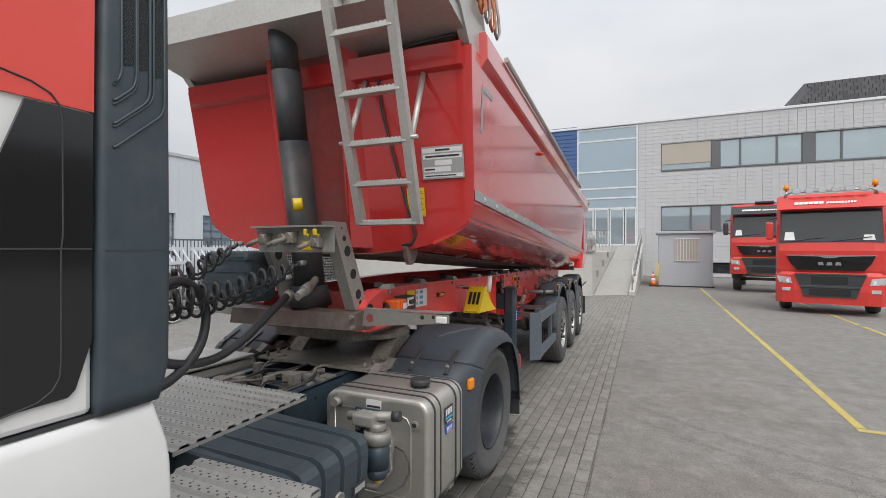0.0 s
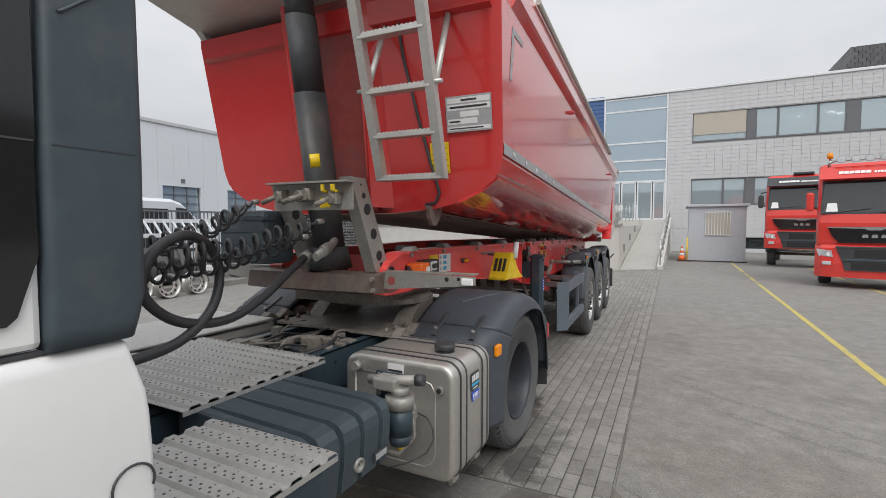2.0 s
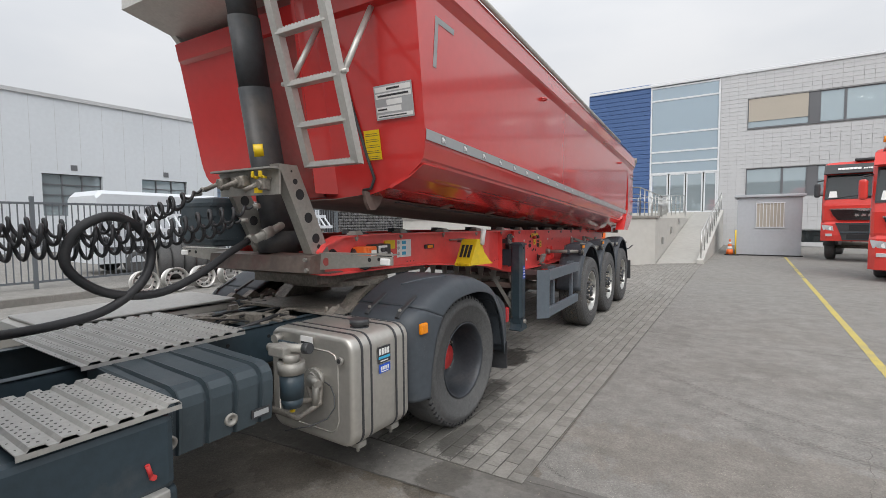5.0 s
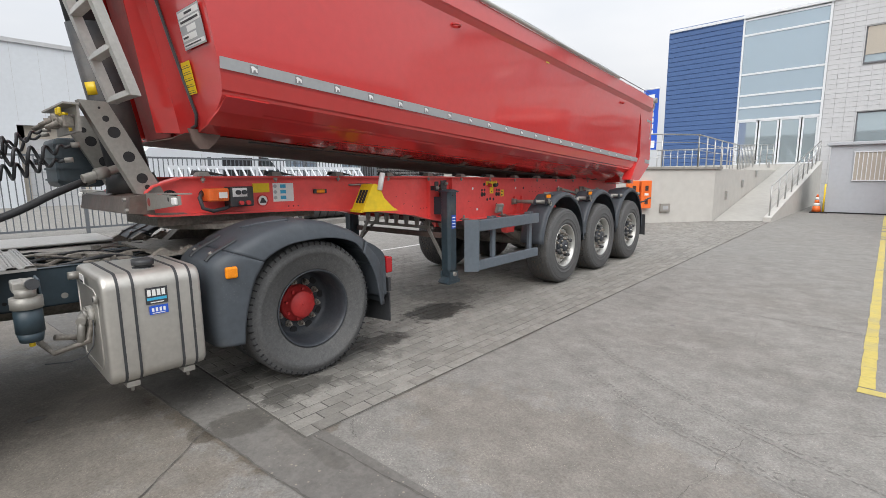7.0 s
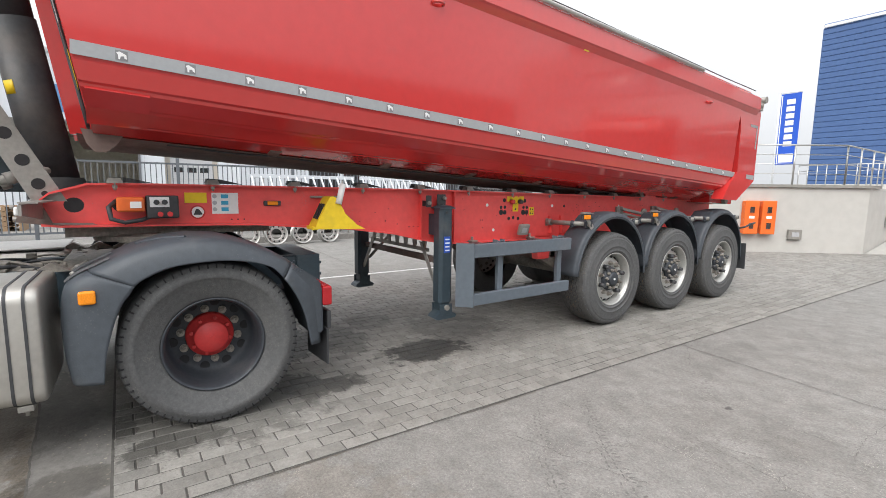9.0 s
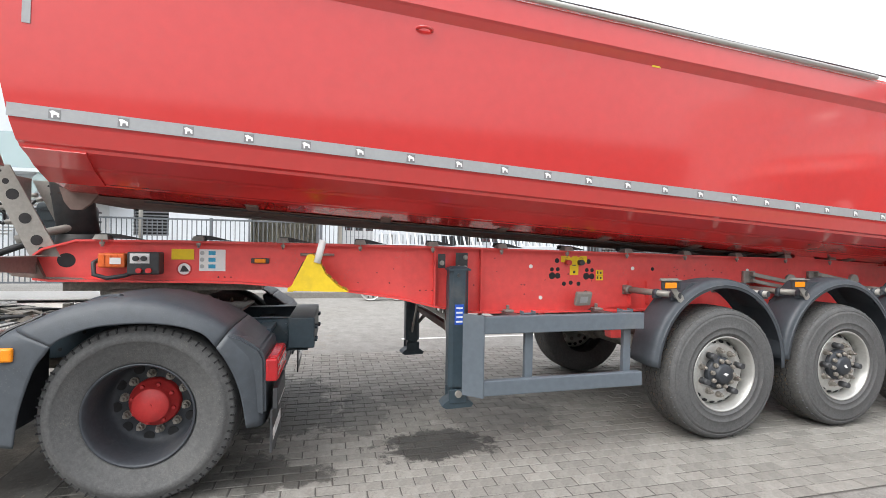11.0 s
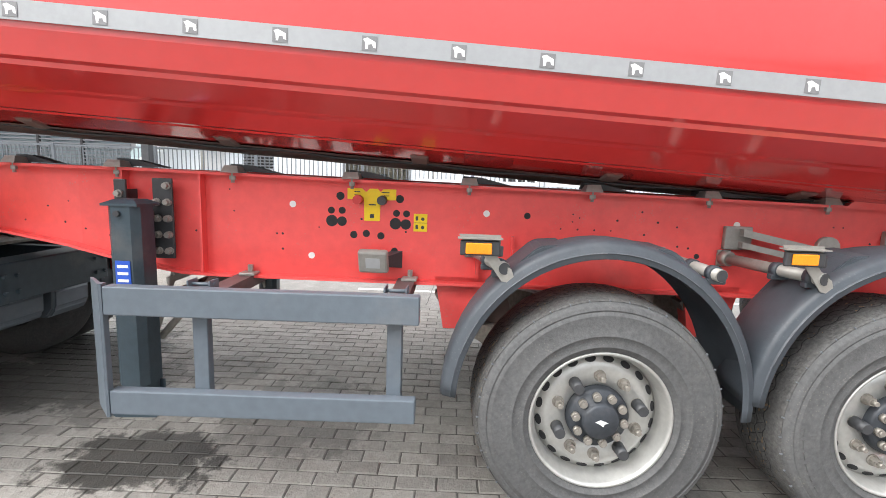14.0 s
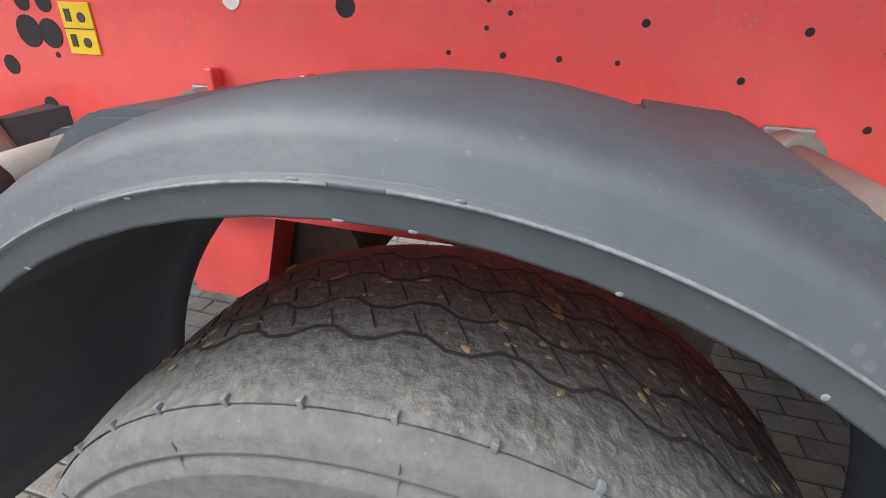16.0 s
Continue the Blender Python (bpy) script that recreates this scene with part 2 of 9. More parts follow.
LINE_W = mat("worn_white_road_paint", (0.6, 0.6, 0.58), 0.7, 0, 5.0, 0.12, 0.45, (0.30, 0.29, 0.26), 0.08, 60)
BRICK = mat("light_grey_facade_block", (0.516, 0.522, 0.532), 0.75, 0, 0.8, 0.04, 0.1, (0.44, 0.445, 0.43), 0.04, 30, 0, 0.018)
MORTAR = mat("grey_facade_joint", (0.40, 0.405, 0.41), 0.9, 0, 3.0, 0.1)
BLUE_CLAD = mat("blue_metal_cladding", (0.062, 0.120, 0.27), 0.4, 0, 1.0, 0.06, 0.05, (0.06, 0.09, 0.25))
WHITE_PANEL = mat("white_metal_panel", (0.60, 0.635, 0.67), 0.45, 0, 1.0, 0.04, 0.08, (0.55, 0.55, 0.54))
GREY_PANEL = mat("light_grey_metal_panel", (0.47, 0.48, 0.49), 0.5, 0, 1.0, 0.05, 0.1, (0.36, 0.36, 0.36))
DARK_PANEL = mat("dark_grey_panel", (0.16, 0.16, 0.165), 0.55, 0, 1.0, 0.08, 0.1, (0.1, 0.1, 0.1))
FRAME_GREY = mat("grey_window_frame", (0.13, 0.135, 0.145), 0.45, 0, 4.0, 0.06)
FRAME_WHITE = mat("white_window_frame", (0.68, 0.70, 0.72), 0.4, 0, 4.0, 0.04)
BLIND = mat("beige_roller_blind", (0.44, 0.40, 0.34), 0.8, 0, 4.0, 0.05)
ROOM = mat("dim_room_interior", (0.26, 0.255, 0.24), 0.9, 0, 1.0, 0.2)
SLATE = mat("dark_slate_cladding", (0.085, 0.085, 0.09), 0.6, 0, 2.0, 0.15, 0, (0, 0, 0), 0, 40, 0, 0.2)
CABIN = mat("weathered_pale_grey_paint", (0.42, 0.44, 0.47), 0.6, 0, 1.5, 0.05, 0.2, (0.34, 0.34, 0.34))
CHROME_TRIM = mat("chrome_trim", (0.62, 0.62, 0.62), 0.22, 0.9, 6.0, 0.05)
INOX = mat("stainless_railing", (0.46, 0.46, 0.45), 0.35, 0.8, 8.0, 0.08)
DOCK = mat("smooth_dock_concrete", (0.50, 0.49, 0.46), 0.75, 0, 0.8, 0.07, 0.25, (0.38, 0.36, 0.33), 0.05, 20)
CONCRETE_RAMP = mat("grey_ramp_concrete", (0.37, 0.36, 0.335), 0.8, 0, 1.0, 0.08, 0.3, (0.28, 0.265, 0.24), 0.08, 25)
FENCE = mat("grey_fence_paint", (0.12, 0.135, 0.15), 0.5, 0, 6.0, 0.08)
# near-black; also painted on as the shade inside holes, slots and grooves
DARK = mat("near_black", (0.02, 0.02, 0.022), 0.8, 0, 5.0, 0.3)
STONE = mat("gabion_stone", (0.16, 0.16, 0.165), 0.9, 0, 8.0, 0.3, 0, (0, 0, 0), 0.3, 30, 0, 0.35)
HOSE = mat("black_rubber_hose", (0.03, 0.031, 0.034), 0.5, 0, 12.0, 0.2, 0.25, (0.10, 0.095, 0.09), 0.06, 80)
CARDBOARD = mat("brown_crate_wood", (0.33, 0.22, 0.13), 0.8, 0, 6.0, 0.15, 0.2, (0.2, 0.14, 0.09), 0.1, 40)
GLASS = glass_mat("mirror_coated_window_glass", (0.55, 0.64, 0.68), 0.02, 0.22, 1.5, 0.55)
GLASS_BLUE = glass_mat("pale_blue_curtain_glass", (0.50, 0.60, 0.67), 0.02, 0.2, 1.5, 0.55)
GLASS_DARK = glass_mat("dark_windscreen_glass", (0.03, 0.036, 0.038), 0.04, 0.15, 1.8)
TUBE_LIGHT = lamp_mat("lit_fluorescent_tube", (1.0, 0.93, 0.78), 14.0)



def soak(m, spots, dark):
    """Damp patches with frayed edges on a ground material: rows of x, y, half sizes and strength."""
    n, lk = m.node_tree.nodes, m.node_tree.links
    b = n["Principled BSDF"]
    geo = n.new("ShaderNodeNewGeometry")
    nz = n.new("ShaderNodeTexNoise")
    nz.inputs["Scale"].default_value, nz.inputs["Detail"].default_value, nz.inputs["Roughness"].default_value = 5.0, 9, 0.74
    lk.new(geo.outputs["Position"], nz.inputs["Vector"])
    total = None
    for x, y, rx, ry, k in spots:
        sh = n.new("ShaderNodeMapping")
        sh.vector_type = "TEXTURE"
        sh.inputs["Location"].default_value, sh.inputs["Scale"].default_value = (x, y, 0), (rx, ry, 1000)
        ln = n.new("ShaderNodeVectorMath")
        ln.operation = "LENGTH"
        ad = n.new("ShaderNodeMath")
        ad.operation = "MULTIPLY_ADD"
        ad.inputs[1].default_value = 2.6
        mr = n.new("ShaderNodeMapRange")
        mr.inputs["From Min"].default_value, mr.inputs["From Max"].default_value = 2.40, 2.20
        mr.inputs["To Max"].default_value = k
        lk.new(geo.outputs["Position"], sh.inputs["Vector"])
        lk.new(sh.outputs["Vector"], ln.inputs[0])
        lk.new(nz.outputs["Fac"], ad.inputs[0])
        lk.new(ln.outputs["Value"], ad.inputs[2])
        lk.new(ad.outputs[0], mr.inputs["Value"])
        out = mr.outputs["Result"]
        if total is not None:
            mx = n.new("ShaderNodeMath")
            mx.operation = "MAXIMUM"
            lk.new(total, mx.inputs[0])
            lk.new(out, mx.inputs[1])
            out = mx.outputs[0]
        total = out
    src = b.inputs["Base Color"].links[0].from_socket
    mix = n.new("ShaderNodeMix")
    mix.data_type = "RGBA"
    mix.blend_type = "MULTIPLY"
    mix.inputs["B"].default_value = (*dark, 1)
    lk.new(total, mix.inputs["Factor"])
    lk.new(src, mix.inputs["A"])
    lk.new(mix.outputs["Result"], b.inputs["Base Color"])
    rsrc = b.inputs["Roughness"].links[0].from_socket
    rm = n.new("ShaderNodeMix")
    rm.inputs["B"].default_value = 0.58
    lk.new(total, rm.inputs["Factor"])
    lk.new(rsrc, rm.inputs["A"])
    lk.new(rm.outputs["Result"], b.inputs["Roughness"])


def grain(m, size, amount, specks=0.0, speck_size=60.0, speck_colour=(0.5, 0.46, 0.4)):
    """Fine mottling and scattered small chips over a material's colour."""
    n, lk = m.node_tree.nodes, m.node_tree.links
    b = n["Principled BSDF"]
    tc = n.new("ShaderNodeTexCoord")
    nz = n.new("ShaderNodeTexNoise")
    nz.inputs["Scale"].default_value, nz.inputs["Detail"].default_value, nz.inputs["Roughness"].default_value = size, 8, 0.75
    lk.new(tc.outputs["Object"], nz.inputs["Vector"])
    mr = n.new("ShaderNodeMapRange")
    mr.inputs["From Min"].default_value, mr.inputs["From Max"].default_value = 0.3, 0.7
    mr.inputs["To Min"].default_value, mr.inputs["To Max"].default_value = 1 - amount, 1 + amount
    lk.new(nz.outputs["Fac"], mr.inputs["Value"])
    hs = n.new("ShaderNodeHueSaturation")
    lk.new(b.inputs["Base Color"].links[0].from_socket, hs.inputs["Color"])
    lk.new(mr.outputs["Result"], hs.inputs["Value"])
    out = hs.outputs["Color"]
    if specks:
        vo = n.new("ShaderNodeTexVoronoi")
        vo.inputs["Scale"].default_value = speck_size
        lk.new(tc.outputs["Object"], vo.inputs["Vector"])
        where = n.new("ShaderNodeTexNoise")
        where.inputs["Scale"].default_value, where.inputs["Detail"].default_value = speck_size * 0.09, 4
        lk.new(tc.outputs["Object"], where.inputs["Vector"])
        ma = n.new("ShaderNodeMath")
        ma.operation = "MULTIPLY_ADD"
        ma.inputs[1].default_value = -0.9
        lk.new(where.outputs["Fac"], ma.inputs[0])
        lk.new(vo.outputs["Distance"], ma.inputs[2])
        sr = n.new("ShaderNodeMapRange")
        sr.inputs["From Min"].default_value, sr.inputs["From Max"].default_value = -0.32, -0.38
        sr.inputs["To Max"].default_value = specks
        lk.new(ma.outputs[0], sr.inputs["Value"])
        mx = n.new("ShaderNodeMix")
        mx.data_type = "RGBA"
        mx.inputs["B"].default_value = (*speck_colour, 1)
        lk.new(sr.outputs["Result"], mx.inputs["Factor"])
        lk.new(out, mx.inputs["A"])
        out = mx.outputs["Result"]
    lk.new(out, b.inputs["Base Color"])


grain(CONCRETE, 70, 0.34, 0.55, 70, (0.46, 0.43, 0.38))
grain(CONCRETE, 6, 0.14, 0.5, 22, (0.13, 0.122, 0.11))
grain(GUTTER, 24, 0.20, 0.6, 26, (0.36, 0.32, 0.26))
grain(PAVER, 40, 0.18, 0.5, 40, (0.13, 0.12, 0.11))
grain(RUBBER, 60, 0.17, 0.4, 80, (0.20, 0.185, 0.16))
grain(TREAD, 50, 0.35, 0.5, 60, (0.17, 0.135, 0.09))
grain(RED_FRAME, 22, 0.03, 0.25, 60, (0.42, 0.26, 0.22))
grain(FENDER, 30, 0.06, 0.2, 60, (0.15, 0.15, 0.15))
SPOTS = [(0.88, 5.68, 0.27, 0.43, 1.0), (-0.6, 4.35, 0.6, 0.5, 0.8), (0.1, 5.15, 0.5, 0.22, 0.5), (1.1, 4.42, 0.3, 0.18, 0.8), (-0.3, 5.6, 0.3, 0.25, 0.35), (1.19, 4.62, 0.14, 0.26, 0.8), (1.5, 3.5, 0.12, 0.3, 0.8), (1.15, 3.24, 0.13, 0.10, 0.8), (1.63, 3.34, 0.09, 0.05, 0.5), (0.0, 4.45, 0.5, 0.6, 0.8), (0.3, 6.4, 0.5, 0.5, 0.4), (1.2, 3.9, 0.5, 0.7, 0.45)]
soak(PAVER, SPOTS, (0.19, 0.187, 0.18))
soak(JOINT, SPOTS, (0.30, 0.29, 0.28))
soak(CONCRETE, [(0.6, 1.2, 2.2, 2.0, 0.55), (1.8, 2.2, 1.1, 0.7, 0.4), (-3.0, 2.0, 2.0, 2.5, 0.5), (3.4, 4.1, 1.3, 0.5, 0.3)], (0.76, 0.66, 0.55))
soak(CONCRETE, [(0.72, 2.55, 0.35, 0.20, 0.6), (0.0, 1.5, 1.0, 1.3, 0.35), (0.62, 2.15, 0.05, 0.06, 0.9), (1.62, 2.82, 0.13, 0.08, 0.7), (3.6, 2.6, 0.6, 0.25, 0.22), (2.5, 7.9, 0.22, 0.8, 0.16), (3.4, 6.8, 0.5, 0.3, 0.16), (4.3, 6.12, 0.6, 0.16, 0.16)], (0.38, 0.36, 0.33))
soak(CONCRETE, [(0.9 + 0.26 * k, 2.745 + 0.038 * k, 0.15, 0.04 + 0.02 * (k % 3), 0.5) for k in range(10)] + [(2.13, 3.4, 0.07, 0.10, 0.6), (2.10, 4.2, 0.05, 0.5, 0.5), (2.08, 5.6, 0.05, 0.7, 0.4)], (0.52, 0.44, 0.35))
soak(GUTTER, [(0.75, 2.9, 0.45, 0.2, 0.5), (1.68, 3.05, 0.16, 0.2, 0.65), (2.2, 3.2, 0.4, 0.05, 0.35)], (0.48, 0.46, 0.43))

# ---- mesh helpers ----


def box(bm, x0, x1, y0, y1, z0, z1, bevel=0.0, m=None):
    vs = [bm.verts.new((x, y, z)) for x in (x0, x1) for y in (y0, y1) for z in (z0, z1)]
    fs = [bm.faces.new([vs[i] for i in f]) for f in ((0, 1, 3, 2), (4, 6, 7, 5), (0, 4, 5, 1), (2, 3, 7, 6), (0, 2, 6, 4), (1, 5, 7, 3))]
    if bevel:
        r = bmesh.ops.bevel(bm, geom=list({e for f in fs for e in f.edges}), offset=bevel, segments=2, affect="EDGES", profile=0.5)
        vs = list({v for f in r["faces"] for v in f.verts} | {v for v in vs if v.is_valid})
    if m is not None:
        bmesh.ops.transform(bm, matrix=m, verts=vs)
    return vs


def rod(bm, p0, p1, r, seg=10, r1=None, cap=True):
    p0, p1 = Vector(p0), Vector(p1)
    d = (p1 - p0)
    q = d.to_track_quat("Z", "Y").to_matrix()
    rings = []
    for p, rr in ((p0, r), (p1, r if r1 is None else r1)):
        rings.append([bm.verts.new(p + q @ Vector((rr * math.cos(2 * math.pi * i / seg), rr * math.sin(2 * math.pi * i / seg), 0))) for i in range(seg)])
    for i in range(seg):
        bm.faces.new((rings[0][i], rings[0][(i + 1) % seg], rings[1][(i + 1) % seg], rings[1][i])).smooth = seg > 6
    if cap:
        bm.faces.new(rings[0][::-1])
        bm.faces.new(rings[1])
    return rings[0] + rings[1]


def pipe(bm, pts, r, seg=8):
    """A round tube along a line of points."""
    pts = [Vector(p) for p in pts]
    rings = []
    up = Vector((0.13, 0.21, 0.97))
    for i, p in enumerate(pts):
        d = (pts[min(i + 1, len(pts) - 1)] - pts[max(i - 1, 0)]).normalized()
        a = d.cross(up)
        if a.length < 1e-3:
            a = d.cross(Vector((1, 0, 0)))
        a.normalize()
        b = d.cross(a)
        up = -b
        rings.append([bm.verts.new(p + r * (math.cos(2 * math.pi * k / seg) * a + math.sin(2 * math.pi * k / seg) * b)) for k in range(seg)])
    for q, w in zip(rings, rings[1:]):
        for k in range(seg):
            bm.faces.new((q[k], q[(k + 1) % seg], w[(k + 1) % seg], w[k])).smooth = True
    bm.faces.new(rings[0][::-1])
    bm.faces.new(rings[-1])


def sweep(bm, sections, smooth=False, close=True, caps=True):
    """Skin through a row of rings with the same number of points."""
    rings = [[bm.verts.new(p) for p in s] for s in sections]
    n = len(rings[0])
    for a, b in zip(rings, rings[1:]):
        for i in range(n if close else n - 1):
            bm.faces.new((a[i], a[(i + 1) % n], b[(i + 1) % n], b[i])).smooth = smooth
    if caps and close:
        bm.faces.new(rings[0][::-1])
        bm.faces.new(rings[-1])
    return [v for r in rings for v in r]


def prism_x(bm, pts, x0, x1):
    """A solid with an outline in y, z, from x0 to x1."""
    return sweep(bm, [[(x0, y, z) for y, z in pts], [(x1, y, z) for y, z in pts]])


def lathe_x(bm, prof, cy, cz, x0, seg=40, sign=1, smooth=True):
    """A ring body about an axle along x: prof rows of radius and outward offset."""
    rings = [[(x0 + sign * o, cy + r * math.cos(2 * math.pi * i / seg), cz + r * math.sin(2 * math.pi * i / seg)) for i in range(seg)] for r, o in prof]
    sweep(bm, rings, smooth, True, False)


def slab(bm, pts, thick, m):
    """A flat plate with an outline in its own x, y, at the pose m."""
    vs = sweep(bm, [[(x, y, 0) for x, y in pts], [(x, y, thick) for x, y in pts]])
    bmesh.ops.transform(bm, matrix=m, verts=vs)


def ob(name, bm, material, smooth_by=None):
    bmesh.ops.recalc_face_normals(bm, faces=bm.faces[:])
    me = bpy.data.meshes.new(name)
    bm.to_mesh(me)
    bm.free()
    me.materials.append(material)
    return new(name, me)


def part(name, bm, material, parent, label=""):
    o = ob(name, bm, material)
    o.parent = parent
    return tagged(o, label)


# the yard round the lorry lies a little askew to its axis
ASKEW = Matrix.Translation((0, 3, 0)) @ Matrix.Rotation(radians(-0.43), 4, "Z") @ Matrix.Translation((0, -3, 0))
LAY = Matrix.Identity(4)


def thing(name, at, label, category, group="", kind=""):
    e = new(name)
    e.matrix_world = LAY @ (at if isinstance(at, Matrix) else Matrix.Translation(at))
    return tagged(e, label, category, group, kind)


def solid(name, bm, material, label, category="", kind="structure", group=""):
    o = ob(name, bm, material)
    o.matrix_basis = LAY
    return tagged(o, label, category, group, kind)


def B(fn, *a, **k):
    bm = bmesh.new()
    fn(bm, *a, **k)
    return bm


def bx(*a, **k):
    return B(box, *a, **k)


def bars(bm, m, rows):
    """Printed bars on a plate: rows of x0, x1, y0, y1 in the plate's own plane."""
    for x0, x1, y0, y1 in rows:
        bmesh.ops.transform(bm, matrix=m, verts=box(bm, x0, x1, y0, y1, 0, 0.0012))


def words(name, text, size, m, material, parent=None, label="", depth=0.002, centre=True):
    cu = bpy.data.curves.new(name, "FONT")
    cu.body, cu.size, cu.extrude = text, size, depth
    cu.align_x = "CENTER" if centre else "LEFT"
    cu.align_y = "CENTER"
    tmp = new("lettering_tmp", cu)
    dg = bpy.context.evaluated_depsgraph_get()
    me = bpy.data.meshes.new_from_object(tmp.evaluated_get(dg))
    bpy.data.objects.remove(tmp)
    me.materials.clear()
    me.materials.append(material)
    o = new(name, me)
    if parent:
        o.parent = parent
    o.matrix_basis = m
    return tagged(o, label)


FACE_LEFT = Matrix(((0, 0, 1, 0), (1, 0, 0, 0), (0, 1, 0, 0), (0, 0, 0, 1)))  # plate x -> y, y -> z, facing +x
FACE_FRONT = Matrix(((1, 0, 0, 0), (0, 0, -1, 0), (0, 1, 0, 0), (0, 0, 0, 1)))  # plate x -> x, y -> z, facing -y

# ---- setting: yard ----
solid("ground", bx(-420, 420, -400, 420, -0.6, -0.010), CONCRETE, "wide worn grey concrete yard with tyre marks and cracks", "ground")


def wander(bm, a, b, w, amp, n, seed):
    """A cracked, uneven joint line on the ground."""
    rnd = random.Random(seed)
    a, b = Vector(a), Vector(b)
    d = (b - a).normalized()
    s = Vector((-d.y, d.x, 0))
    left, right, off = [], [], 0.0
    for i in range(n + 1):
        off = 0.7 * off + rnd.uniform(-amp, amp)
        ww = w * rnd.uniform(0.4, 1.3)
        p = a.lerp(b, i / n) + s * off
        left.append(bm.verts.new(p + s * ww))
        right.append(bm.verts.new(p - s * ww))
    for i in range(n):
        bm.faces.new((left[i], right[i], right[i + 1], left[i + 1]))


bm = bmesh.new()
for i, (a, b, w, amp) in enumerate([((-1.4, 2.61, 0), (1.5, 2.84, 0), 0.007, 0.005), ((1.5, 2.84, 0), (4.6, 3.09, 0), 0.007, 0.006), ((2.15, 3.26, 0), (4.6, 3.42, 0), 0.006, 0.005),
                                 ((1.58, 2.87, 0), (3.2, 1.02, 0), 0.0035, 0.005), ((2.152, 3.3, 0), (1.94, 21, 0), 0.003, 0.004), ((2.17, 3.53, 0), (2.37, 3.42, 0), 0.003, 0.012),
                                 ((2.10, 8.02, 0), (4.57, 7.80, 0), 0.004, 0.008), ((4.57, 7.80, 0), (9.5, 7.4, 0), 0.004, 0.01), ((-2.31, 3.0, 0), (-2.52, 20, 0), 0.012, 0.008),
                                 ((2.05, 12.0, 0), (16, 12.4, 0), 0.006, 0.01), ((4.6, 1.0, 0), (5.2, -6, 0), 0.005, 0.02), ((-9.0, 7.2, 0), (-2.5, 7.0, 0), 0.006, 0.01)]):
    wander(bm, (a[0], a[1], -0.0045), (b[0], b[1], -0.0045), w, amp, 60, i)
solid("joint_lines", bm, CRACK, "dark cracks and joints in the concrete yard", "joint")


rnd = random.Random(12)
bm = bmesh.new()
for i in range(34):
    x, y, a, n = rnd.uniform(2.3, 6.5), rnd.uniform(3.5, 10), rnd.uniform(-0.6, 2.2), rnd.uniform(0.25, 1.3)
    wander(bm, (x, y, -0.0085), (x + n * math.cos(a), y + n * math.sin(a), -0.0085), 0.0013, 0.016, 26, 100 + i)
tagged(solid("hairline_cracks", bm, CRACK, "fine hairline cracks in the concrete yard", "crack"), kind="stuff")

bm = bmesh.new()
sweep(bm, [[(x, y, z) for x, y in ((-2.4, 2.53), (4.6, 3.09), (4.6, 3.42), (-2.4, 3.20))] for z in (-0.05, -0.0065)])
solid("gutter_strip", bm, GUTTER, "dark smooth concrete gutter strip before the paving", "gutter")


def stripe(x0, y0, x1, y1, w, name="painted_line", material=LINE, label="worn yellow parking line painted on concrete"):
    a, b = Vector((x0, y0, 0)), Vector((x1, y1, 0))
    s = (b - a).normalized().cross(Vector((0, 0, 1))) * w / 2
    rnd = random.Random(x0 * 7 + y0)
    bm = bmesh.new()
    n = max(2, int((b - a).length / 0.25))
    for i in range(n):
        if rnd.random() < 0.16:
            continue
        p, q = a.lerp(b, i / n), a.lerp(b, (i + 0.985) / n)
        e = [rnd.uniform(0.85, 1.06) for _ in range(4)]
        bm.faces.new([bm.verts.new((*(c.xy), -0.0065)) for c in (p + s * e[0], p - s * e[1], q - s * e[2], q + s * e[3])])
    solid(name, bm, material, label, "road marking")


stripe(4.6, 6.32, 4.73, 26.0, 0.095)
stripe(4.55, 6.25, 5.6, 6.19, 0.11)
stripe(7.25, 12.0, 7.30, 24.0, 0.11)
stripe(-3.2, 6.0, -3.25, 14.0, 0.10, "painted_line", LINE_W, "worn white line painted on concrete")


def stain(cx, cy, rx, ry, seed, material, z=0.0025, name="damp_stain", label="dark damp oil stain on the paving"):
    rnd = random.Random(seed)
    bm = bmesh.new()
    ph = [rnd.uniform(0, 6.3) for _ in range(4)]
    ring = []
    for i in range(64):
        a = 2 * math.pi * i / 64
        r = 1 + 0.18 * math.sin(3 * a + ph[0]) + 0.13 * math.sin(7 * a + ph[1]) + 0.10 * math.sin(13 * a + ph[2]) + 0.06 * math.sin(23 * a + ph[3])
        ring.append(bm.verts.new((cx + rx * r * math.cos(a), cy + ry * r * math.sin(a), z)))
    bm.faces.new(ring)
    solid(name, bm, material, label, "stain", "structure")


stain(0.62, 2.15, 0.03, 0.05, 6, DAMP, -0.0075, "damp_stain", "dark oil stain on the concrete")
stain(3.08, 6.93, 0.025, 0.03, 8, DAMP, -0.0075, "damp_stain", "small dark spot on the concrete")


